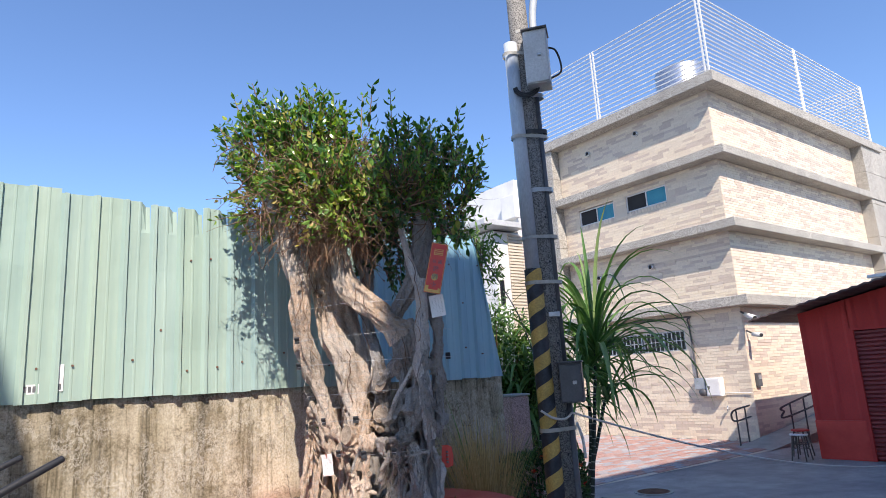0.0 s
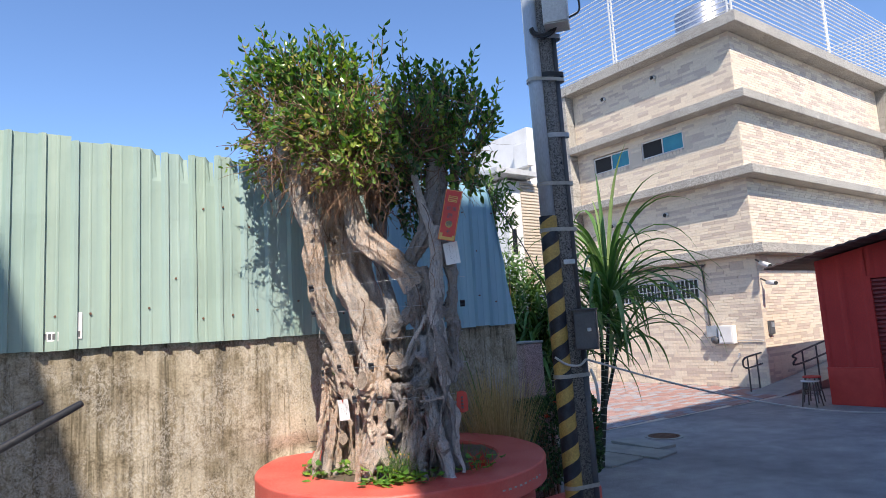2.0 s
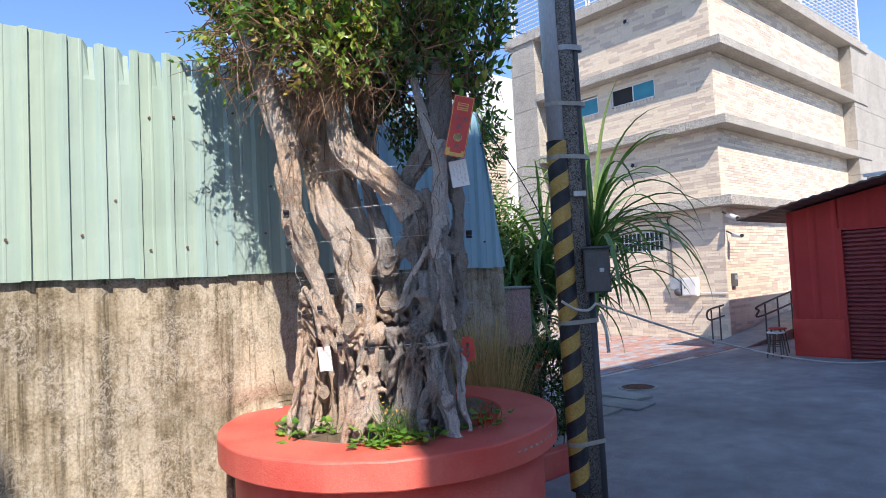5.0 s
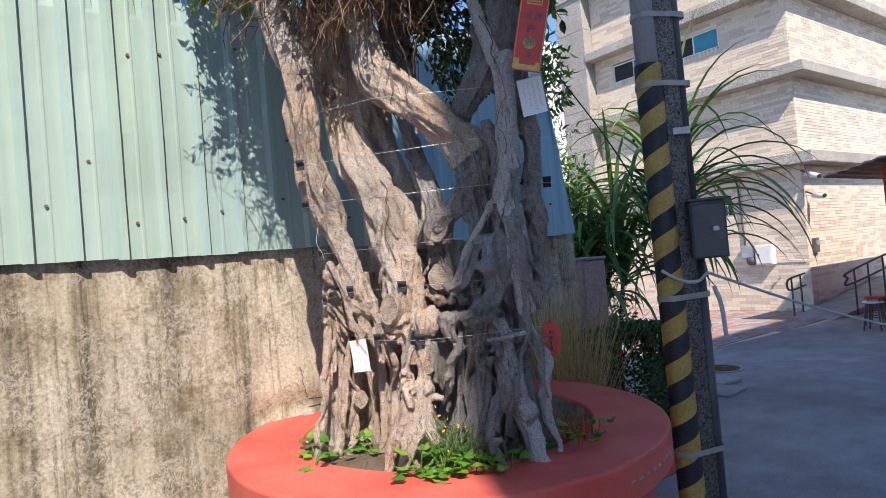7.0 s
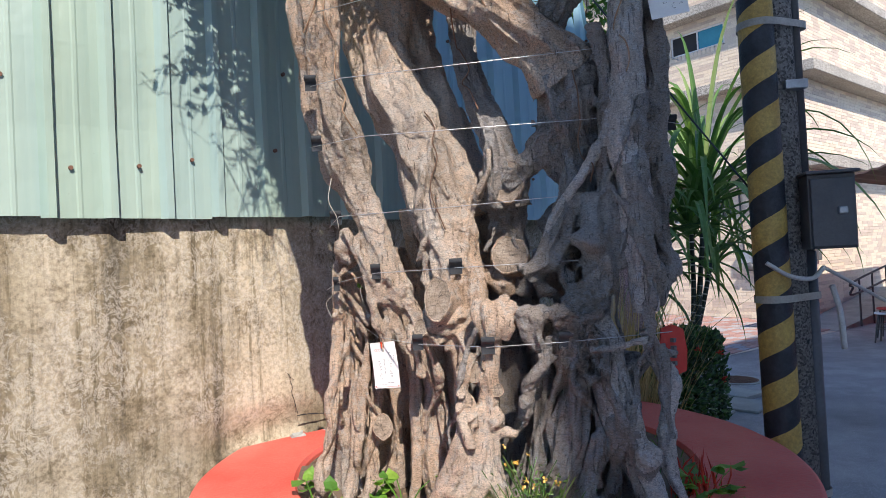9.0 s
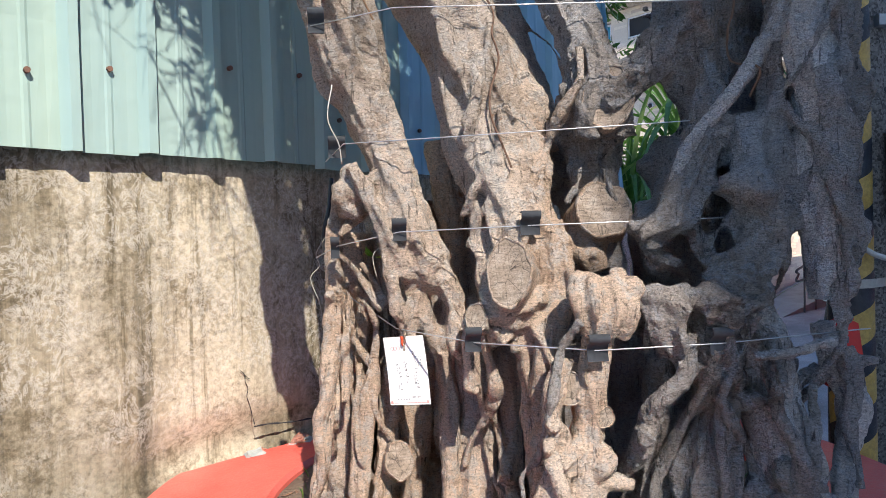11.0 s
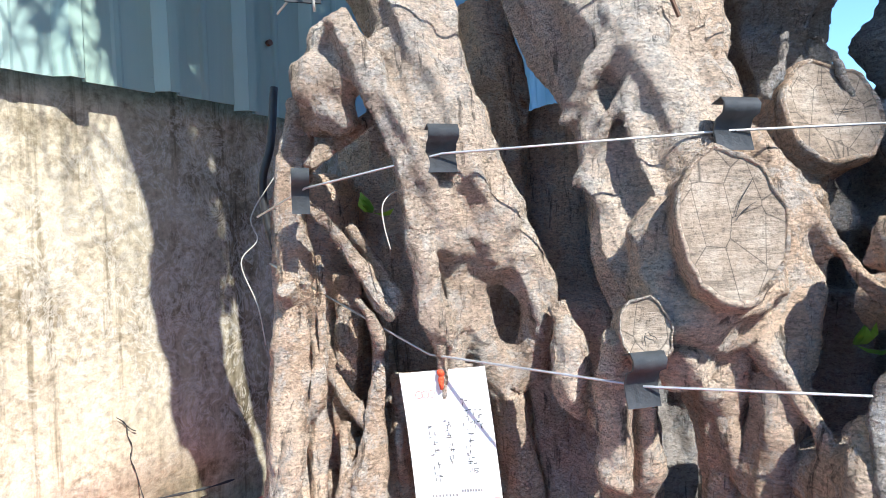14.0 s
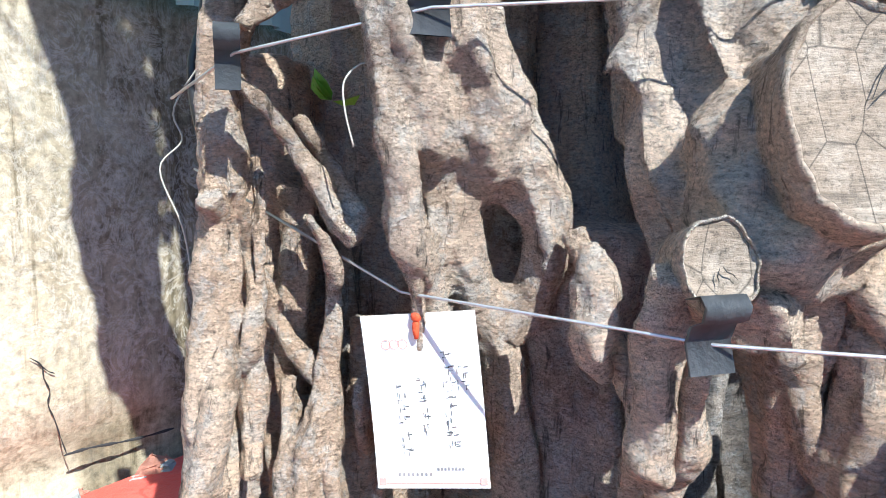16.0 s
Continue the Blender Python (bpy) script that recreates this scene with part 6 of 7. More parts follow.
def tall_shoots():
    """Single long shoots that stand over the crown's outline."""
    rng = random.Random(33)
    bm = bmesh.new()
    tb = bmesh.new()
    for u, z, h in ((-0.88, 4.0, 0.30), (-0.55, 4.0, 0.32), (-0.22, 4.0, 0.22), (0.02, 3.88, 0.38), (0.12, 3.85, 0.36), (0.28, 3.78, 0.42), (0.40, 3.7, 0.32), (0.66, 3.55, 0.48), (0.74, 3.5, 0.46), (0.85, 3.4, 0.42), (0.80, 3.2, 0.3), (-1.0, 3.8, 0.22), (-0.7, 4.05, 0.25), (0.5, 3.72, 0.3)):
        p = tw(u, rng.uniform(-0.1, 0.2), z)
        d = (Vector((0, 0, 1)) + TU * (u * 0.35) + rnd(rng, 0.15)).normalized()
        pts = []
        m = int(h / 0.026)
        for i in range(m):
            t = i / m
            pos = p + d * h * t
            pts.append((*pos, 0.005 * (1 - t) + 0.0015))
            a = i * 2.4
            s = d.cross(Vector((math.cos(a), math.sin(a), 0.2))).normalized()
            ld = (s + d * 0.8 + rnd(rng, 0.2)).normalized()
            ln = 0.085 * (1.1 - 0.4 * t) * rng.uniform(0.85, 1.15)
            leaf(bm, pos, ld, ld.cross(d + rnd(rng, 0.2)), ln, ln * 0.42)
        tube(tb, pts, 5, cap=False)
    c = part("crown", bm, M_LEAF, TREE, "tall leafy shoots standing over the crown")
    tagged(part("twig", tb, M_TWIG, c), kind="stuff")


tall_shoots()

# ---- wires, rubber pads, cards on the tree ----
def tree_wires():
    rows = [([(-0.44, -0.06, 2.50), (-0.1, -0.20, 2.515), (0.48, -0.205, 2.52), (0.62, -0.1, 2.50)]),
            ([(-0.46, -0.06, 2.28), (-0.35, -0.12, 2.285), (0.48, -0.205, 2.32), (0.64, -0.1, 2.30)]),
            ([(-0.46, -0.06, 2.10), (-0.3, -0.14, 2.11), (0.46, -0.205, 2.12), (0.64, -0.1, 2.11)]),
            ([(-0.44, 0.10, 1.87), (-0.40, 0.04, 1.898), (-0.03, -0.075, 1.903), (0.30, -0.13, 1.915), (0.47, -0.20, 1.93), (0.60, -0.10, 1.93)]),
            ([(-0.47, 0.16, 1.665), (-0.42, 0.085, 1.690), (-0.292, 0.020, 1.716), (-0.047, -0.085, 1.722), (0.46, -0.205, 1.73), (0.62, -0.10, 1.72)]),
            ([(-0.46, 0.24, 1.61), (-0.30, 0.075, 1.512), (-0.165, -0.118, 1.508), (0.023, -0.245, 1.508), (0.228, -0.27, 1.515), (0.52, -0.25, 1.525)])]
    for pts in rows:
        bm = bmesh.new()
        q = [(*tw(*p), 0.0012) for p in pts]
        tube(bm, q, 6)
        tagged(part("steel_wire", bm, M_WIRE, smooth=True), "thin bright steel wire strung round the tree", "wire", "wires on the tree")


def pad(u, v, z, w=0.03, tilt=0.0):
    """A folded strip of rubber that keeps the wire off the bark."""
    t = thing("rubber_pad", tw(u, v, z), "folded dark rubber strip under a wire", "rubber strip", "pads under the wires")
    bm = bmesh.new()
    prof = [(0.0, 0.018), (0.012, 0.022), (0.017, 0.016), (0.015, 0.008), (0.006, 0.004), (0.002, -0.006), (0.007, -0.024)]
    rows = []
    for s in (-0.5, 0.5):
        rows.append([[bm.verts.new(tw(u + s * w, v - d - o, z + h + s * w * tilt)) for d, h in prof] for o in (0.0, 0.0025)])
    n = len(prof)
    for i in range(n - 1):
        bm.faces.new((rows[0][1][i], rows[1][1][i], rows[1][1][i + 1], rows[0][1][i + 1]))
        bm.faces.new((rows[0][0][i + 1], rows[1][0][i + 1], rows[1][0][i], rows[0][0][i]))
        for r in rows:
            bm.faces.new((r[0][i], r[1][i], r[1][i + 1], r[0][i + 1]))
    part("strip", bm, M_RUBBER, t, smooth=True)


def card(name, u, v, z, w, h, lean, rows_of_ink, label, yaw=0.0):
    """A hanging card; ink: short strokes in upright columns."""
    t = thing(name, tw(u, v, z), label, "card")
    nu = TU * math.cos(yaw) + TV * math.sin(yaw)
    nn = nu.cross(Vector((0, 0, 1)))
    def at(a, b, o=0.0):
        ca, sa = math.cos(lean), math.sin(lean)
        return tw(u, v, z) + nu * (a * ca + b * sa) + Vector((0, 0, b * ca - a * sa)) + nn * (o + 0.004 * math.sin(3 * b / h))
    bm = bmesh.new()
    n = 8
    for side, o in ((1, 0.0008), (-1, -0.0004)):
        rows = [[bm.verts.new(at(a * w / 2, -h * i / n, o)) for a in (-1, 1)] for i in range(n + 1)]
        for a, b in zip(rows, rows[1:]):
            bm.faces.new((a[0], a[1], b[1], b[0]) if side < 0 else (b[0], b[1], a[1], a[0]))
    part("sheet", bm, M_PAPER, t)
    rng = random.Random(4)
    bm = bmesh.new()
    for cx, y0, y1 in rows_of_ink:
        y = y0
        while y < y1:
            for k in range(7):
                a, b = cx * w + rng.uniform(-0.004, 0.004) * w / 0.1, -(y * h) - rng.uniform(0, 0.009) * h / 0.15
                if rng.random() < 0.6:
                    q = [at(a, b, 0.0014), at(a + 0.004 * w / 0.1, b + rng.uniform(-0.001, 0.001), 0.0014), at(a + 0.004 * w / 0.1, b - 0.0006, 0.0014), at(a, b - 0.0006, 0.0014)]
                else:
                    q = [at(a, b, 0.0014), at(a + 0.0006, b, 0.0014), at(a + 0.0006, b - 0.004, 0.0014), at(a, b - 0.004, 0.0014)]
                bm.faces.new([bm.verts.new(p) for p in q])
            y += 0.085
    part("writing", bm, M_INK, t)
    return t, at


tree_wires()
for u, v, z, w in ((-0.292, 0.030, 1.722, 0.030), (-0.047, -0.080, 1.728, 0.038), (-0.168, -0.112, 1.516, 0.030), (0.023, -0.238, 1.514, 0.036), (0.228, -0.262, 1.521, 0.036), (-0.415, 0.085, 1.898, 0.036), (-0.425, 0.095, 1.688, 0.018),
                   (0.46, -0.205, 1.735, 0.034), (0.475, -0.19, 2.53, 0.034), (0.475, -0.19, 2.33, 0.034), (0.465, -0.195, 2.13, 0.036), (0.46, -0.20, 1.935, 0.034), (-0.45, -0.06, 2.29, 0.034), (-0.44, -0.06, 2.11, 0.03), (0.61, -0.08, 2.12, 0.034)):
    pad(u, v, z, w)
CARD, card_at = card("wish_card", -0.288, 0.072, 1.495, 0.094, 0.145, -0.10, [(0.33, 0.30, 0.42), (0.20, 0.22, 0.80), (-0.03, 0.36, 0.62), (-0.22, 0.40, 0.78)], "white hand-written wish card tied to a wire", -0.50)
bm = bmesh.new()
for a, b in (((-0.30, -0.91), (0.02, -0.915)), ((0.05, -0.88), (0.30, -0.885))):
    n = 8
    for k in range(n):
        p0 = a[0] + (b[0] - a[0]) * k / n
        q = [card_at(p0 * 0.094, a[1] * 0.145, 0.0015), card_at((p0 + 0.02) * 0.094, a[1] * 0.145, 0.0015), card_at((p0 + 0.02) * 0.094, (a[1] - 0.018) * 0.145, 0.0015), card_at(p0 * 0.094, (a[1] - 0.018) * 0.145, 0.0015)]
        bm.faces.new([bm.verts.new(p) for p in q])
part("small_print", bm, M_PALEINK, CARD)
bm = bmesh.new()
for k in range(3):
    c0 = -0.30 + k * 0.075
    ring = []
    for i in range(16):
        a = 2 * math.pi * i / 16
        for r in (0.0035, 0.0042):
            ring.append(bm.verts.new(card_at(c0 * 0.094 + r * math.cos(a), -0.17 * 0.145 + r * math.sin(a), 0.0015)))
    for i in range(16):
        bm.faces.new((ring[2 * i], ring[2 * i + 1], ring[(2 * i + 3) % 32], ring[(2 * i + 2) % 32]))
for sx, sy in ((-0.45, -0.96), (0.45, -0.96)):
    q = [card_at((sx + dx) * 0.094, (sy + dy) * 0.145, 0.0015) for dx, dy in ((-0.03, -0.02), (0.03, -0.02), (0.03, 0.02), (-0.03, 0.02))]
    bm.faces.new([bm.verts.new(p) for p in q])
q = [card_at(a * 0.094, b * 0.145, 0.0013) for a, b in ((-0.42, -0.975), (0.42, -0.975), (0.42, -0.967), (-0.42, -0.967))]
bm.faces.new([bm.verts.new(p) for p in q])
tagged(part("printed_mark", bm, M_PINKINK, CARD, "pale red printed rings and border"), kind="stuff")
bm = bmesh.new()
p = card_at(0, -0.006, 0.003)
tube(bm, smooth_path([(*(p + Vector((0, 0, 0.022))), 0.0014), (*(p + Vector((0.001, 0, 0.006))), 0.0018), (*(p + Vector((-0.001, 0, -0.004))), 0.003), (*(p + Vector((0, 0, -0.014))), 0.0018)], 4), 8)
res = bmesh.ops.create_icosphere(bm, subdivisions=2, radius=0.0048)
for w in res["verts"]:
    w.co += p + Vector((0, 0, 0.004))
part("string", bm, M_STRING, CARD, "knotted red string", True)
card("wish_card", 0.55, -0.235, 2.53, 0.10, 0.15, -0.12, [(0.3, 0.1, 0.8), (0.1, 0.15, 0.9), (-0.1, 0.1, 0.7), (-0.3, 0.2, 0.6)], "white hand-written wish card by the red board", -0.2)


def loose_strands():
    for name, pts, r, mat, label, cat in (
            ("cable", [(-0.445, 0.38, 1.86), (-0.453, 0.36, 1.776), (-0.466, 0.36, 1.725), (-0.462, 0.36, 1.665), (-0.44, 0.36, 1.58)], 0.006, M_CABLE, "black hose behind the roots", "hose"),
            ("thin_root", [(-0.44, 0.28, 1.735), (-0.481, 0.30, 1.673), (-0.475, 0.30, 1.64), (-0.497, 0.30, 1.61), (-0.478, 0.30, 1.552), (-0.470, 0.30, 1.50)], 0.0010, M_STRAP, "pale curling dry root", "root"),
            ("thin_root", [(-0.318, 0.06, 1.678), (-0.331, 0.06, 1.684), (-0.345, 0.06, 1.671), (-0.345, 0.06, 1.65), (-0.339, 0.06, 1.624)], 0.0008, M_STRAP, "pale curling dry root", "root"),
            ("thin_root", [(-0.42, 0.05, 2.02), (-0.43, 0.04, 1.95), (-0.41, 0.05, 1.90), (-0.405, 0.06, 1.86)], 0.0014, M_STRAP, "pale curling dry root", "root")):
        bm = bmesh.new()
        tube(bm, smooth_path([(*tw(*p), r) for p in pts], 6), 7)
        tagged(part(name, bm, mat, smooth=True), label, cat)
    # a small leafy shoot among the roots
    for u, v, z in ((-0.345, 0.13, 1.665), (0.025, -0.14, 1.53)):
        t = thing("leaf_shoot", tw(u, v, z), "small bright green shoot among the roots", "shoot", "shoots on the roots")
        bm = bmesh.new()
        rng = random.Random(int(z * 100))
        for k in range(5):
            d = -TV * 0.7 + TU * rng.uniform(-1, 1) + Vector((0, 0, rng.uniform(-0.3, 1)))
            leaf(bm, tw(u, v, z), d, d.cross(Vector((0, 0, 1)) + rnd(rng, 0.4)), rng.uniform(0.02, 0.034), 0.013)
        part("foliage", bm, M_WEED, t)


loose_strands()


def red_board():
    """The red board with gold ornament and dark characters."""
    t = thing("red_sign_board", tw(0.567, -0.31, 2.70), "red lacquered hanging board with gold ornament and characters", "sign")
    R = Matrix.Rotation(math.atan2(TU.y, TU.x), 3, "Z") @ Matrix.Rotation(radians(13), 3, "Y")
    c = tw(0.567, -0.33, 2.70)
    def slab(bm, x0, z0, x1, z1, y0, y1, bev=0.0):
        m = Vector(((x0 + x1) / 2, (y0 + y1) / 2, (z0 + z1) / 2))
        vs = box(bm, (x0 - m.x, y0 - m.y, z0 - m.z), (x1 - m.x, y1 - m.y, z1 - m.z), bev)
        for v in vs:
            v.co = c + R @ (v.co + m)
    bm = bmesh.new()
    slab(bm, -0.057, -0.172, 0.057, 0.172, -0.005, 0.005, 0.002)
    part("board", bm, M_SIGNRED, t)
    bm = bmesh.new()
    for a in ((-0.054, -0.169, -0.051, 0.169), (0.051, -0.169, 0.054, 0.169), (-0.051, -0.169, 0.051, -0.166), (-0.051, 0.166, 0.051, 0.169), (-0.05, -0.165, 0.05, -0.148), (-0.05, -0.148, -0.03, -0.125),
              (0.035, -0.148, 0.05, -0.135), (-0.025, 0.115, 0.025, 0.12), (-0.03, 0.09, 0.03, 0.095), (-0.022, 0.1, 0.022, 0.106), (-0.03, 0.127, 0.03, 0.131), (-0.03, 0.095, -0.026, 0.127), (0.026, 0.095, 0.03, 0.127)):
        slab(bm, *a, -0.0062, -0.0048)
    for i in range(20):
        a, b = 2 * math.pi * i / 20, 2 * math.pi * (i + 1) / 20
        q = [c + R @ Vector((x, -0.0062, z)) for x, z in ((0, -0.062), (0.024 * math.cos(a), -0.062 + 0.024 * math.sin(a)), (0.024 * math.cos(b), -0.062 + 0.024 * math.sin(b)))]
        bm.faces.new([bm.verts.new(p) for p in q])
    part("gold_ornament", bm, M_GOLD, t)
    for ch, x, z, s in (("祈", -0.018, 0.042, 0.026), ("福", 0.020, 0.042, 0.026), ("許", 0.0, -0.006, 0.036), ("願", 0.0, -0.062, 0.036), ("卡", 0.0, -0.118, 0.036)):
        cu = bpy.data.curves.new("character", "FONT")
        cu.body, cu.size, cu.align_x, cu.align_y = ch, s * 1.15, "CENTER", "CENTER"
        cu.extrude = 0.0006
        ob = new("character", cu)
        ob.data.materials.append(M_INK)
        ob.parent = t
        ob.matrix_basis = Matrix.Translation(c + R @ Vector((x, -0.0075, z)) - t.location) @ R.to_4x4() @ Matrix.Rotation(radians(90), 4, "X")
    bm = bmesh.new()
    tube(bm, smooth_path([(*(c + R @ Vector((-0.055, 0.0, 0.165))), 0.0015), (*tw(0.50, -0.12, 2.93), 0.0015), (*tw(0.45, -0.05, 3.0), 0.0015)], 4), 5)
    part("cord", bm, M_CABLE, t)


def red_tag():
    t = thing("red_hanging_tag", tw(0.60, -0.24, 1.45), "small red lacquered shield-shaped tag hung on the root", "tag")
    bm = bmesh.new()
    c = tw(0.565, -0.13, 1.455)
    out = [(-0.035, 0.065), (0.0, 0.075), (0.035, 0.06), (0.045, 0.0), (0.04, -0.06), (0.0, -0.072), (-0.04, -0.06), (-0.045, 0.0)]
    fr = [bm.verts.new(c + TU * a * 0.9 + Vector((0, 0, b)) - TV * 0.004) for a, b in out]
    bk = [bm.verts.new(c + TU * a * 0.9 + Vector((0, 0, b)) + TV * 0.004) for a, b in out]
    bm.faces.new(fr[::-1])
    bm.faces.new(bk)
    for i in range(8):
        bm.faces.new((fr[i], fr[(i + 1) % 8], bk[(i + 1) % 8], bk[i]))
    part("plate", bm, M_SIGNRED, t)
    bm = bmesh.new()
    for k in range(4):
        z = 0.03 - k * 0.022
        box(bm, c + Vector((-0.006, -0.006, z - 0.006)) - TV * 0.006, c + Vector((0.006, 0.006, z + 0.006)) - TV * 0.006)
    part("print", bm, M_INK, t)
    bm = bmesh.new()
    tube(bm, [(*(c + Vector((0, 0, 0.07))), 0.002), (*tw(0.53, -0.2, 1.535), 0.002)], 5)
    part("string", bm, M_STRING, t)


red_board()
red_tag()


def weeds():
    rng = random.Random(9)
    spots = [(-0.52, 0.06, 4), (-0.50, -0.10, 2), (-0.24, 0.03, 4), (-0.02, -0.30, 7), (0.08, -0.33, 8), (0.20, -0.32, 6), (0.34, -0.32, 4), (0.64, -0.10, 4), (0.72, 0.02, 4)]
    for u, v, n in spots:
        p = tw(u, v, 0.955)
        t = thing("weed", p, "low broad-leaved green weed growing in the soil", "weed", "weeds in the planter")
        bm = bmesh.new()
        sb = bmesh.new()
        for k in range(n * 2):
            a = rng.uniform(0, 6.28)
            h = rng.uniform(0.03, 0.13)
            q = p + Vector((math.cos(a), math.sin(a), 0)) * rng.uniform(0.02, 0.11) + Vector((0, 0, h))
            tube(sb, [(*p, 0.0025), (*((p + q) / 2 + Vector((0, 0, 0.02))), 0.002), (*q, 0.0015)], 4, cap=False)
            for j in range(3):
                a2 = a + rng.uniform(-1.2, 1.2)
                d = Vector((math.cos(a2), math.sin(a2), rng.uniform(-0.3, 0.4)))
                ln = rng.uniform(0.035, 0.07)
                leaf(bm, q, d, d.cross(Vector((0, 0, 1))) + rnd(rng, 0.2), ln, ln * 0.7, fold=0.15)
        part("foliage", bm, M_WEED, t)
        tagged(part("stalk", sb, M_WEED, t), kind="stuff")
    # thin grassy herb in front of the roots
    t = thing("wispy_herb", tw(0.16, -0.27, 0.955), "wispy dark green herb with small yellow flowers", "herb")
    bm = bmesh.new()
    fb = bmesh.new()
    for k in range(60):
        a = rng.uniform(0, 6.28)
        p = tw(0.14 + rng.gauss(0, 0.05), -0.25 + rng.gauss(0, 0.03), 0.955)
        d = Vector((math.cos(a) * 0.35, math.sin(a) * 0.35, 1)).normalized()
        h = rng.uniform(0.12, 0.30)
        pts = [(*(p + d * h * i / 5 + Vector((math.cos(a), math.sin(a), 0)) * 0.03 * (i / 5) ** 2), 0.0014) for i in range(6)]
        tube(bm, pts, 3, cap=False)
        for i in range(7):
            q = p + d * h * rng.uniform(0.3, 1)
            ld = rnd(rng)
            leaf(bm, q, ld, ld.cross(rnd(rng)), 0.018, 0.006)
        if rng.random() < 0.35:
            for i in range(4):
                ld = rnd(rng)
                leaf(fb, p + d * h, ld, ld.cross(rnd(rng)), 0.01, 0.007)
    part("stalk", bm, M_LEAFBUSH, t)
    tagged(part("flower", fb, M_GOLD, t), kind="stuff")
    bm = bmesh.new()
    for k in range(650):
        a, r = rng.uniform(0, 6.28), 0.70 * math.sqrt(rng.random())
        q = Vector((PC[0] + r * math.cos(a), PC[1] + r * math.sin(a), 0.958))
        u = (q - TC).dot(TU)
        if u < 0.25 and rng.random() < 0.75:
            continue
        d = Vector((rng.uniform(-0.7, 0.7), rng.uniform(-0.7, 0.7), 1))
        leaf(bm, q, d, d.cross(rnd(rng)), rng.uniform(0.03, 0.09), 0.005)
    tagged(part("grass", bm, M_LEAFBUSH), "short grass growing on the planter's soil", "grass", kind="stuff")
    bm = bmesh.new()
    for k in range(420):
        a, r = rng.uniform(0, 6.28), 0.70 * math.sqrt(rng.random())
        q = Vector((PC[0] + r * math.cos(a), PC[1] + r * math.sin(a), 0.972 + rng.uniform(0, 0.012)))
        d = Vector((rng.uniform(-1, 1), rng.uniform(-1, 1), rng.uniform(-0.1, 0.1)))
        leaf(bm, q, d, d.cross(Vector((0, 0, 1)) + rnd(rng, 0.3)), rng.uniform(0.02, 0.06), rng.uniform(0.008, 0.022))
    tagged(part("leaf_litter", bm, M_TWIG), "dry brown fallen leaves on the soil", "leaf litter", kind="stuff")
    t = thing("red_stalk_plant", tw(0.66, -0.02, 0.96), "tuft of thin reddish stalks beside the root", "plant")
    bm = bmesh.new()
    for k in range(40):
        p = tw(0.66 + rng.gauss(0, 0.04), -0.02 + rng.gauss(0, 0.04), 0.96)
        d = Vector((rng.uniform(-0.4, 0.4), rng.uniform(-0.4, 0.4), 1))
        leaf(bm, p, d, d.cross(rnd(rng)), rng.uniform(0.08, 0.17), 0.006)
    part("stalk", bm, M_PETAL, t)


weeds()

# ---- the utility pole ----
PX, PY = 3.982, 3.768


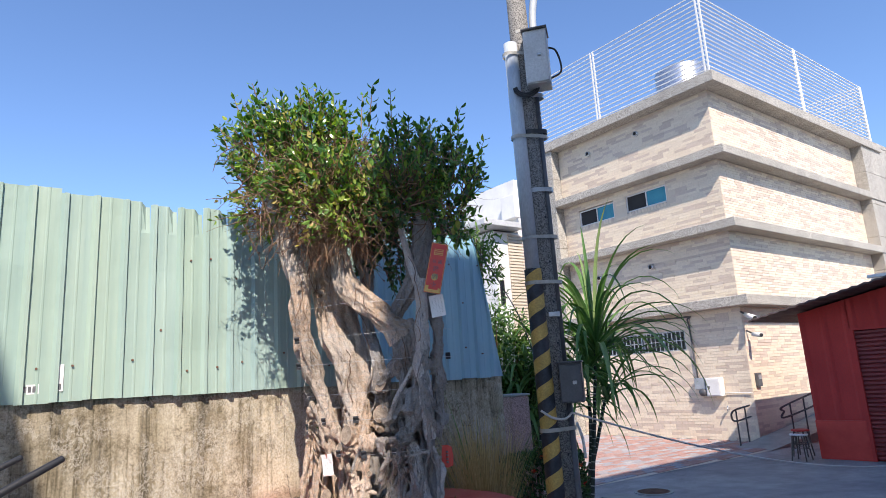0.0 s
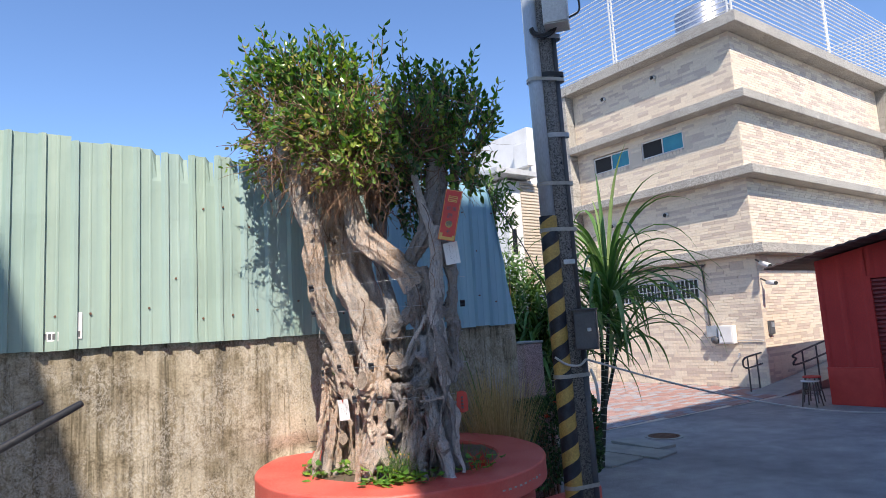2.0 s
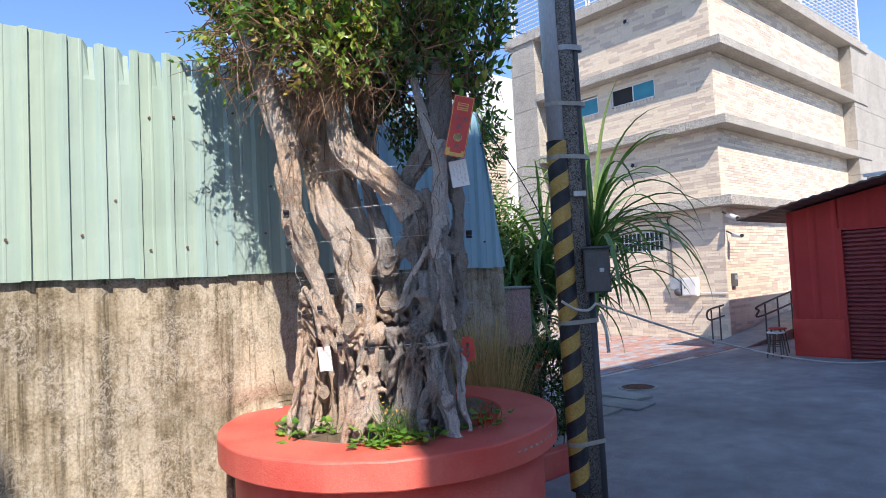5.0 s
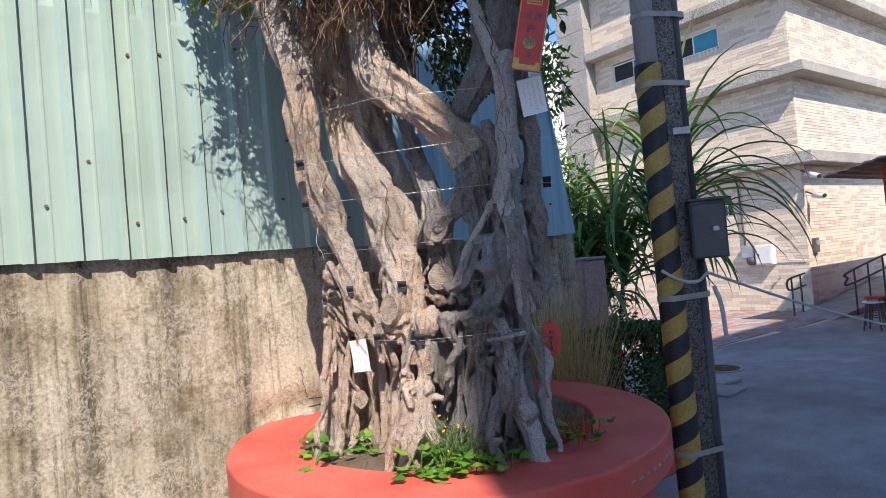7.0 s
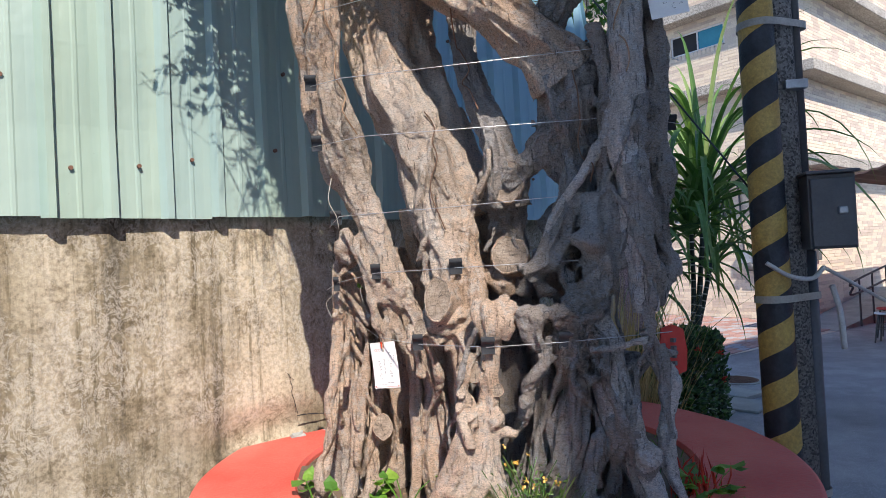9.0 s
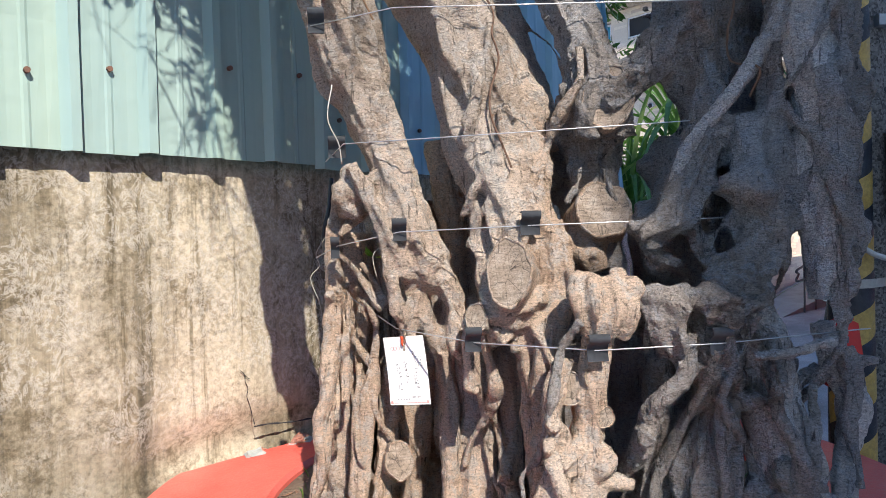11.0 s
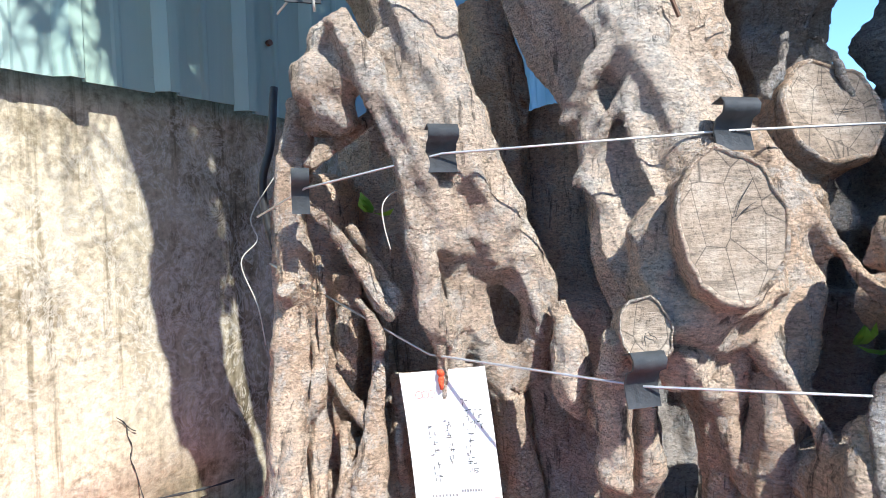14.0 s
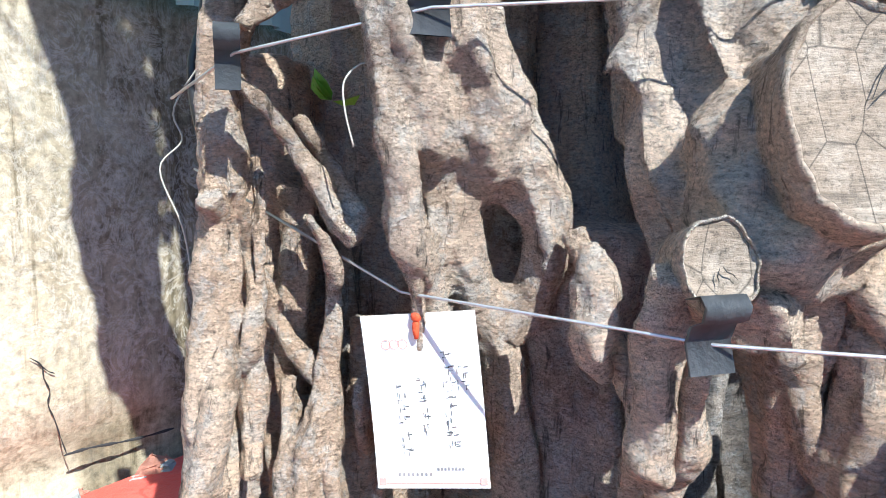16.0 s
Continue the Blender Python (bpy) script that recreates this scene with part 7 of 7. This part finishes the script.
def pole():
    t = thing("utility_pole", (PX, PY, 0), "dark weathered concrete utility pole with fittings", "utility pole")
    bm = bmesh.new()
    tube(bm, [(PX + 0.02, PY, 0, 0.104), (PX, PY, 3, 0.096), (PX - 0.03, PY + 0.02, 7.5, 0.084)], 28)
    part("shaft", bm, M_POLE, t, smooth=True)
    # holes up the shaft
    away = Vector((-0.70, -0.71, 0))
    side = Vector((0.71, -0.70, 0))
    for z in (0.9, 1.3, 1.75, 2.2, 2.55, 2.9, 3.3, 4.6, 4.9):
        bm = bmesh.new()
        c = Vector((PX, PY, z)) + (away * 0.75 + side * 0.62).normalized() * 0.096
        d = (away * 0.75 + side * 0.62).normalized()
        tube(bm, [(*(c - d * 0.01), 0.010), (*(c + d * 0.003), 0.010)], 10)
        part("step_hole", bm, M_DARKIN, t)
    # the striped guard: half-round shell on the front
    bm = bmesh.new()
    gz0, gz1, gr = 0.28, 2.84, 0.074
    gc = Vector((PX, PY, 0)) + away * 0.07 - side * 0.055
    seg, k, band = 28, -0.020, 0.118
    nb = int((gz1 - gz0) / band) + 4
    rows = []
    for j in range(-3, nb * 2 + 3):
        row = []
        for i in range(seg + 1):
            a = radians(-130 + 260 * i / seg)
            z = gz0 + j * band * 0.5 + 0.55 * band * 2 * ((i / seg) - 0.5) * 1.4
            z = min(max(z, gz0), gz1)
            d = away * math.cos(a) + side * math.sin(a)
            lean = Vector((-0.012 * z, 0.006 * z, 0))
            row.append(bm.verts.new(gc + d * gr + lean + Vector((0, 0, z))))
        rows.append(row)
    for j, (a, b) in enumerate(zip(rows, rows[1:])):
        for i in range(seg):
            if (a[i].co - b[i].co).length + (a[i + 1].co - b[i + 1].co).length < 1e-5:
                continue
            f = bm.faces.new((a[i], a[i + 1], b[i + 1], b[i]))
            f.material_index = (j // 2) % 2
    part("striped_guard", bm, [M_YELLOW, M_BLACK], t, "yellow and black striped cable guard", True)
    bm = bmesh.new()
    p0 = gc + Vector((-0.012 * 2.8, 0.006 * 2.8, 2.82))
    p1 = gc + Vector((-0.05, 0.03, 4.98))
    tube(bm, [(*p0, 0.062), (*p1, 0.062)], 20)
    part("conduit", bm, M_PVC, t, "pale grey plastic conduit", True)
    bm = bmesh.new()
    q = Vector((PX, PY, 0)) + side * 0.115 + away * 0.02
    tube(bm, [(*(q + Vector((0, 0, 0.0))), 0.030), (*(q + Vector((-0.01, 0, 1.7))), 0.030)], 12)
    tube(bm, [(*(q + Vector((-0.01, 0, 1.7))), 0.022), (*(q + Vector((-0.03, 0.01, 4.6))), 0.022)], 12)
    part("conduit", bm, M_DARKGREY, t, "thin dark side conduit", True)
    bm = bmesh.new()
    q2 = Vector((PX, PY, 0)) + side * 0.13 - away * 0.02
    tube(bm, smooth_path([(*(q2 + Vector((0, 0, 4.6))), 0.035), (*(q2 + Vector((0, 0, 5.35))), 0.035), (*(q2 + side * 0.16 + Vector((0, 0, 5.75))), 0.035), (*(q2 + side * 0.6 + Vector((0, 0, 6.1))), 0.035)], 6), 14)
    part("bent_pipe", bm, M_PVC, t, "bent grey pipe over the box", True)
    # bands
    for z, mt in ((0.62, M_STRAP), (1.50, M_STRAP), (2.72, M_STRAP), (3.12, M_STRAP), (3.55, M_STEEL), (4.05, M_STRAP), (4.10, M_CABLE), (4.45, M_STEEL), (4.86, M_STRAP), (5.1, M_STRAP)):
        bm = bmesh.new()
        wide = mt in (M_STRAP,)
        ring = []
        hull = []
        cs = [(Vector((PX, PY, 0)), 0.100)]
        if wide and z < 5:
            cs.append((gc + Vector((-0.012 * min(z, 2.8) - 0.017 * max(z - 2.8, 0), 0.006 * z, 0)), 0.079 if z < 2.84 else 0.067))
        cs.append((q, 0.036))
        rows = []
        for i in range(48):
            a = 2 * math.pi * i / 48
            d = away * math.cos(a) + side * math.sin(a)
            c0 = cs[0][0]
            r = max((c - c0).dot(d) + rad for c, rad in cs) 
            rows.append((d, r))
        pts = []
        for i, (d, r) in enumerate(rows):
            d2, r2 = rows[(i + 1) % 48]
            # meeting point of neighbouring support lines
            det = d.x * d2.y - d.y * d2.x
            pts.append(Vector(((r * d2.y - r2 * d.y) / det, (d.x * r2 - d2.x * r) / det, 0)) + cs[0][0])
        h = 0.016 if wide else 0.02
        lo = [bm.verts.new(p + Vector((0, 0, z - h + 0.02 * (p - cs[0][0]).dot(side)))) for p in pts]
        hi = [bm.verts.new(p + Vector((0, 0, z + h + 0.02 * (p - cs[0][0]).dot(side)))) for p in pts]
        for i in range(48):
            bm.faces.new((lo[i], lo[(i + 1) % 48], hi[(i + 1) % 48], hi[i]))
        part("band", bm, mt, t, smooth=False)
    bm = bmesh.new()
    b0 = Vector((PX, PY, 2.44)) + away * 0.1 + side * 0.05
    box(bm, b0 - Vector((0.04, 0.03, 0.02)), b0 + Vector((0.055, 0.03, 0.02)), 0.003, Matrix.Rotation(math.atan2(side.y, side.x), 3, "Z"))
    part("tag_plate", bm, M_STEEL, t)
    return away, side


AWAY, SIDE = pole()


def pole_box(name, centre, half, mat, label, hood):
    t = thing(name, centre, label, "switch box")
    R = Matrix.Rotation(math.atan2(SIDE.y, SIDE.x) + radians(-8), 3, "Z")
    C = Vector(centre)
    def slab(lo, hi, bev):
        bm = bmesh.new()
        lo, hi = Vector(lo), Vector(hi)
        m = (lo + hi) / 2
        vs = box(bm, lo - m, hi - m, bev)
        for v in bm.verts:
            v.co = C + R @ (v.co + m)
        return bm
    x, y, z = half
    part("body", slab((-x, -y, -z), (x, y, z), 0.006), mat, t)
    door = part("door", slab((-x + 0.008, -y - 0.014, -z + 0.008), (x - 0.008, -y - 0.001, z - 0.02), 0.005), mat, t)
    part("hood", slab((-x - 0.012, -y - 0.03, z - 0.002), (x + 0.012, y, z + 0.012), 0.004), hood, t)
    part("handle", slab((x * 0.15, -y - 0.035, -0.015), (x * 0.15 + 0.035, -y - 0.014, 0.015), 0.006), M_STEEL, door, "small metal latch")


pole_box("meter_cabinet", Vector((PX, PY, 1.87)) + AWAY * 0.12 + SIDE * 0.145, (0.092, 0.085, 0.16), M_DARKGREY, "dark grey steel box strapped to the pole", M_DARKGREY)
pole_box("cable_box", Vector((PX, PY, 4.74)) + AWAY * 0.16 + SIDE * 0.12, (0.105, 0.10, 0.26), M_LIGHTBOX, "light grey weathered steel box high on the pole", M_DARKGREY)


def hanging_lines():
    def line(name, pts, r, mat, label, cat):
        bm = bmesh.new()
        tube(bm, smooth_path([(*p, r) for p in pts], 8), 8)
        tagged(part(name, bm, mat, smooth=True), label, cat)
    a = Vector((PX, PY, 1.63)) + AWAY * 0.13 + SIDE * 0.12
    end = Vector((13.2, 3.6, 0.25))
    pts = []
    for i in range(11):
        t = i / 10
        p = a.lerp(end, t)
        p.z -= 1.25 * t * (1 - t)
        pts.append(p)
    line("rope", pts, 0.0085, M_ROPE, "pale grey rope sagging from the pole to the shed", "rope")
    loop = [Vector((PX, PY, 1.66)) + AWAY * 0.16 - SIDE * 0.13, Vector((PX, PY, 1.60)) + AWAY * 0.17 - SIDE * 0.04, Vector((PX, PY, 1.585)) + AWAY * 0.15 + SIDE * 0.06, a]
    line("rope", loop, 0.010, M_ROPE, "pale rope looped round the pole", "rope")
    line("rope", [a + Vector((0, 0, -0.08)) + SIDE * 0.03, a + Vector((0.02, 0, -0.2)) + SIDE * 0.05, a + Vector((0.02, 0, -0.36)) + SIDE * 0.06], 0.012, M_ROPE, "loose end of rope hanging by the pole", "rope")
    q = Vector((PX, PY, 4.52)) + AWAY * 0.14
    for k in range(3):
        r = 0.09 + 0.012 * k
        line("cable", [q + SIDE * r * math.cos(t) + Vector((0, 0, r * 0.8 * math.sin(t) - 0.01 * k)) + AWAY * 0.01 * k for t in [math.pi + i * math.pi / 8 for i in range(9)]], 0.009, M_CABLE, "coiled dark cable under the box", "cable")
    line("cable", [Vector((PX, PY, 4.9)) + SIDE * 0.21 + AWAY * 0.1, Vector((PX, PY, 4.85)) + SIDE * 0.30 + AWAY * 0.1, Vector((PX, PY, 4.65)) + SIDE * 0.33 + AWAY * 0.1, Vector((PX, PY, 4.58)) + SIDE * 0.22 + AWAY * 0.1], 0.009, M_CABLE, "black cable looping from the box", "cable")
    line("cable", [(4.15, 4.9, 3.35), (4.2, 4.4, 2.6), (PX - 0.05, PY + 0.1, 2.0)], 0.005, M_CABLE, "thin black cable from fence to pole", "cable")


hanging_lines()

# ---- posts, hedge, canes, bushes ----
def granite_post():
    t = thing("granite_post", (4.95, 5.35, 0), "speckled reddish granite gate post with a stepped base", "post")
    for lo, hi, b, nm in (((4.80, 5.20, 1.0), (5.08, 5.48, 1.72), 0.02, "shaft"), ((4.74, 5.14, 0), (5.14, 5.54, 1.0), 0.025, "base"), ((4.79, 5.19, 1.72), (5.09, 5.49, 1.745), 0.008, "cap")):
        bm = bmesh.new()
        box(bm, lo, hi, b)
        part(nm, bm, M_GRANITE if nm != "cap" else M_CONCRETE, t)


def hedge():
    t = thing("hedge", (5.0, 5.0, 0), "clipped dark green hedge with a few red flowers", "hedge")
    rng = random.Random(17)
    bm = bmesh.new()
    fb = bmesh.new()
    sb = bmesh.new()
    lo, hi = Vector((4.45, 4.85, 0.25)), Vector((5.55, 5.20, 1.12))
    for k in range(9500):
        q = Vector((rng.uniform(lo.x, hi.x), rng.uniform(lo.y, hi.y), rng.uniform(lo.z, hi.z)))
        f = rng.randint(0, 4)
        if f == 0: q.z = hi.z - abs(rng.gauss(0, 0.05))
        elif f == 1: q.x = lo.x + abs(rng.gauss(0, 0.06))
        elif f == 2: q.y = lo.y + abs(rng.gauss(0, 0.06))
        elif f == 3: q.x = hi.x - abs(rng.gauss(0, 0.06))
        c = (lo + hi) / 2
        e = Vector(((q.x - c.x) / (hi.x - lo.x), (q.y - c.y) / (hi.y - lo.y), (q.z - c.z) / (hi.z - lo.z))) * 2
        m = max(1, (abs(e.x) ** 5 + abs(e.y) ** 5 + abs(e.z) ** 5) ** 0.2)
        q = c + (q - c) / m + rnd(rng, 0.03)
        d = ((q - c).normalized() + rnd(rng, 0.8) + Vector((0, 0, 0.3))).normalized()
        ln = rng.uniform(0.03, 0.055)
        leaf(bm, q, d, d.cross(rnd(rng)), ln, ln * 0.5)
    part("foliage", bm, M_LEAFDARK, t)
    for k in range(14):
        x, y = rng.uniform(lo.x + 0.1, hi.x - 0.1), rng.uniform(lo.y + 0.1, hi.y - 0.1)
        rod(sb, (5.0 + (x - 5.0) * 0.6, 5.0 + (y - 5.0) * 0.5, 0.0), (x, y, 0.9), 0.008, 5)
    part("stem", sb, M_TWIG, t)
    for p in ((4.85, 4.86, 1.10), (4.70, 4.84, 0.98), (5.1, 4.83, 1.02), (5.45, 4.84, 0.75), (4.95, 5.0, 1.12), (5.4, 4.84, 0.95)):
        for k in range(16):
            d = rnd(rng) + Vector((-0.3, -0.3, 0.5))
            leaf(fb, Vector(p) + rnd(rng, 0.012), d, d.cross(rnd(rng)), 0.026, 0.014)
    tagged(part("flower", fb, M_PETAL, t, "small red flower heads"), kind="stuff")
    bm = bmesh.new()
    box(bm, (3.9, 4.62, 0.0), (5.2, 4.74, 0.24), 0.015)
    tagged(part("kerb", bm, M_RED), "low red-painted kerb before the hedge", "kerb", kind="structure")


def blade(bm, base, d, length, width, droop, rng, n=9):
    """A long arching strap leaf."""
    d = d.normalized()
    s = d.cross(Vector((0, 0, 1)))
    if s.length < 1e-3:
        s = Vector((1, 0, 0))
    s.normalize()
    p = Vector(base)
    prev = None
    for i in range(n + 1):
        t = i / n
        w = width * (0.55 + 0.45 * math.sin(min(t * 2.2, 1.57))) * (1 - t ** 2.2) + 0.001
        nrm = s.cross(d)
        row = [bm.verts.new(p - s * w / 2 + nrm * w * 0.25), bm.verts.new(p), bm.verts.new(p + s * w / 2 + nrm * w * 0.25)]
        if prev:
            for k in range(2):
                bm.faces.new((prev[k], prev[k + 1], row[k + 1], row[k]))
        prev = row
        p = p + d * length / n
        d = (d + Vector((0, 0, -droop / n * (0.4 + 1.4 * t)))).normalized()


def cane_plant(at, heads, seed, label):
    t = thing("cane_plant", at, label, "plant", "cane plants")
    rng = random.Random(seed)
    bm = bmesh.new()
    for hx, hy, hz, n, ln in heads:
        base = Vector(at) + Vector((rng.uniform(-0.15, 0.15), rng.uniform(-0.15, 0.15), 0))
        head = Vector((hx, hy, hz))
        mid = base.lerp(head, 0.5) + rnd(rng, 0.06)
        st = smooth_path([(*base, 0.028), (*mid, 0.026), (*head, 0.02)], 12)
        sb = bmesh.new()
        for i, (a, b) in enumerate(zip(st, st[1:])):
            tube(sb, [a, b], 8, mat=0, cap=False)
            c = Vector(a[:3]).lerp(Vector(b[:3]), 0.82)
            d = (Vector(b[:3]) - Vector(a[:3])).normalized() * 0.006
            tube(sb, [(*(c - d), a[3] * 1.08), (*(c + d), a[3] * 1.08)], 8, mat=1)
        part("stem", sb, [M_CANE, M_CANERING], t, "dark cane with pale rings", True)
        for k in range(n):
            a = k * 2.4 + rng.uniform(-0.3, 0.3)
            el = rng.uniform(0.35, 1.45)
            d = Vector((math.cos(a) * math.cos(el), math.sin(a) * math.cos(el), math.sin(el)))
            blade(bm, head - Vector((0, 0, rng.uniform(0, 0.18))), d, ln * rng.uniform(0.65, 1.1), rng.uniform(0.06, 0.095), rng.uniform(1.8, 4.2), rng, 11)
    part("foliage", bm, M_BLADE, t, "long arching strap leaves")


def bush(at, size, n, seed, mat, label, ln=0.07, name="bush"):
    t = thing(name, at, label, "bush", "bushes behind the wall")
    rng = random.Random(seed)
    bm = bmesh.new()
    sb = bmesh.new()
    for k in range(n):
        q = rnd(rng)
        q = q.normalized() * rng.random() ** 0.4 if q.length > 0 else q
        lump = 1 + 0.35 * noise.noise(q * 2.2 + Vector((seed, 0, 0)))
        p = Vector(at) + Vector((q.x * size[0] * lump, q.y * size[1] * lump, size[2] * (0.55 + 0.5 * q.z * lump)))
        d = (Vector((q.x, q.y, 0.6 * q.z + 0.3)) + rnd(rng, 0.5)).normalized()
        m = rng.randint(5, 8)
        for i in range(m):
            a = i * 2.4
            s = d.cross(Vector((math.cos(a), math.sin(a), 0.2))).normalized()
            ld = (s + d * 0.5 + rnd(rng, 0.2) - Vector((0, 0, 0.25))).normalized()
            l2 = ln * rng.uniform(0.7, 1.25)
            leaf(bm, p + d * 0.025 * i, ld, ld.cross(d), l2, l2 * 0.32)
        if k % 6 == 0:
            tube(sb, [(at[0] + rng.uniform(-0.1, 0.1), at[1] + rng.uniform(-0.1, 0.1), at[2], 0.010), (*p.lerp(Vector(at), 0.4), 0.007), (*p, 0.003)], 5, cap=False)
    part("foliage", bm, mat, t)
    part("stem", sb, M_TWIG, t)


granite_post()
hedge()
cane_plant((6.05, 6.05, 0.0), [(5.95, 6.1, 1.75, 34, 1.35), (6.15, 5.9, 1.95, 36, 1.45), (6.35, 6.0, 1.55, 28, 1.3), (5.8, 6.2, 1.5, 24, 1.2), (6.1, 6.2, 1.2, 16, 1.1)], 41, "leafy cane clump with dark ringed stems")
cane_plant((6.55, 5.95, 0.0), [(6.95, 5.72, 2.30, 60, 2.0), (6.8, 5.8, 1.95, 36, 1.7), (7.1, 5.75, 1.65, 26, 1.5)], 42, "tall cane clump with drooping strap leaves")
bush((5.5, 6.3, 0.2), (0.55, 0.5, 2.7), 900, 51, M_LEAFBUSH, "tall loose bush of narrow green leaves", 0.10)
bush((6.4, 6.8, 0.2), (0.7, 0.5, 1.9), 700, 52, M_LEAFBUSH, "loose green bush behind the post", 0.10)
bush((4.55, 5.35, 2.75), (0.28, 0.2, 0.85), 130, 53, M_LEAFBUSH, "creeper spilling over the fence's end", 0.08, "creeper")


def dry_grass():
    t = thing("dry_grass_tuft", (3.90, 4.68, 0.0), "tuft of dry straw-coloured grass beside the planter", "grass")
    rng = random.Random(61)
    bm = bmesh.new()
    for k in range(700):
        a = rng.uniform(0, 6.28)
        el = rng.uniform(1.25, 1.52)
        d = Vector((math.cos(a) * math.cos(el), math.sin(a) * math.cos(el), math.sin(el)))
        blade(bm, Vector((3.90, 4.68, 0.02)) + Vector((rng.gauss(0, 0.06), rng.gauss(0, 0.06), 0)), d, rng.uniform(1.15, 1.62), 0.009, rng.uniform(0.3, 1.2), rng, 7)
    part("straw", bm, M_STRAW, t)
    bm = bmesh.new()
    for k in range(26):
        a = rng.uniform(0, 6.28)
        el = rng.uniform(1.0, 1.5)
        d = Vector((math.cos(a) * math.cos(el), math.sin(a) * math.cos(el), math.sin(el)))
        blade(bm, Vector((4.0, 4.85, 0.5)) + Vector((rng.gauss(0, 0.1), rng.gauss(0, 0.06), 0)), d, rng.uniform(0.8, 1.5), 0.016, rng.uniform(0.2, 1.3), rng, 7)
    part("green_blade", bm, M_BLADE, t, "tall thin green blades")


def black_rods():
    for k, (tip, tail) in enumerate((((0.22, 2.0, 1.82), (-0.30, 1.78, 1.58)), ((0.16, 2.5, 1.80), (-0.42, 2.25, 1.56)))):
        t = thing("black_rod", (tail[0], tail[1], 0), "thin black metal rod of a parked stand", "rod", "black rods")
        bm = bmesh.new()
        tube(bm, smooth_path([(*tail, 0.011), (*Vector(tail).lerp(Vector(tip), 0.5), 0.0105), (*Vector(tail).lerp(Vector(tip), 0.96), 0.010), (*tip, 0.007)], 4), 12)
        part("rod", bm, M_CABLE, t, smooth=True)
        bm = bmesh.new()
        rod(bm, (tail[0], tail[1], 0), tail, 0.012)
        part("upright", bm, M_CABLE, t)


dry_grass()
black_rods()


def pavers():
    """Block paving, the nearest blocks singly."""
    rng = random.Random(71)
    bm = bmesh.new()
    spots = []
    w, d = 0.30, 0.15
    y = 7.1
    r = 0
    while y < 13.2:
        x = 7.7 + (0.15 if r % 2 else 0)
        while x < 15.2:
            front = 7.6 - (x - 7.6) * 0.0786
            if y > front + 0.02 and not (x > 14.4 and y < 8.0) and x > 7.7 - (y - 7.6) * 0.07:
                if y < 8.15 and len(spots) < 290:
                    spots.append((x, y))
                else:
                    z = 0.022 + rng.uniform(-0.002, 0.002)
                    q = [bm.verts.new(p) for p in ((x, y, 0.009), (x + w - 0.012, y, 0.009), (x + w - 0.012, y + d - 0.012, 0.009), (x, y + d - 0.012, 0.009))]
                    p = [bm.verts.new(v.co + Vector((0.006 if i in (0, 3) else -0.006, 0.006 if i < 2 else -0.006, z - 0.009))) for i, v in enumerate(q)]
                    bm.faces.new(p)
                    for k in range(4):
                        bm.faces.new((q[k], q[(k + 1) % 4], p[(k + 1) % 4], p[k]))
            x += w
        y += d
        r += 1
    tagged(part("pavers", bm, M_PAVERS, PAVEMENT), kind="stuff")
    bm = bmesh.new()
    q = [bm.verts.new(p) for p in ((0, 0, 0.009), (w - 0.012, 0, 0.009), (w - 0.012, d - 0.012, 0.009), (0, d - 0.012, 0.009))]
    p = [bm.verts.new(v.co + Vector((0.006 if i in (0, 3) else -0.006, 0.006 if i < 2 else -0.006, 0.013))) for i, v in enumerate(q)]
    bm.faces.new(p)
    for k in range(4):
        bm.faces.new((q[k], q[(k + 1) % 4], p[(k + 1) % 4], p[k]))
    me = bpy.data.meshes.new("paver")
    bm.normal_update()
    bm.to_mesh(me)
    bm.free()
    me.materials.append(M_PAVER)
    for x, y in spots:
        ob = new("paver", me)
        ob.parent = PAVEMENT
        ob.location = (x, y, rng.uniform(-0.001, 0.002))


pavers()
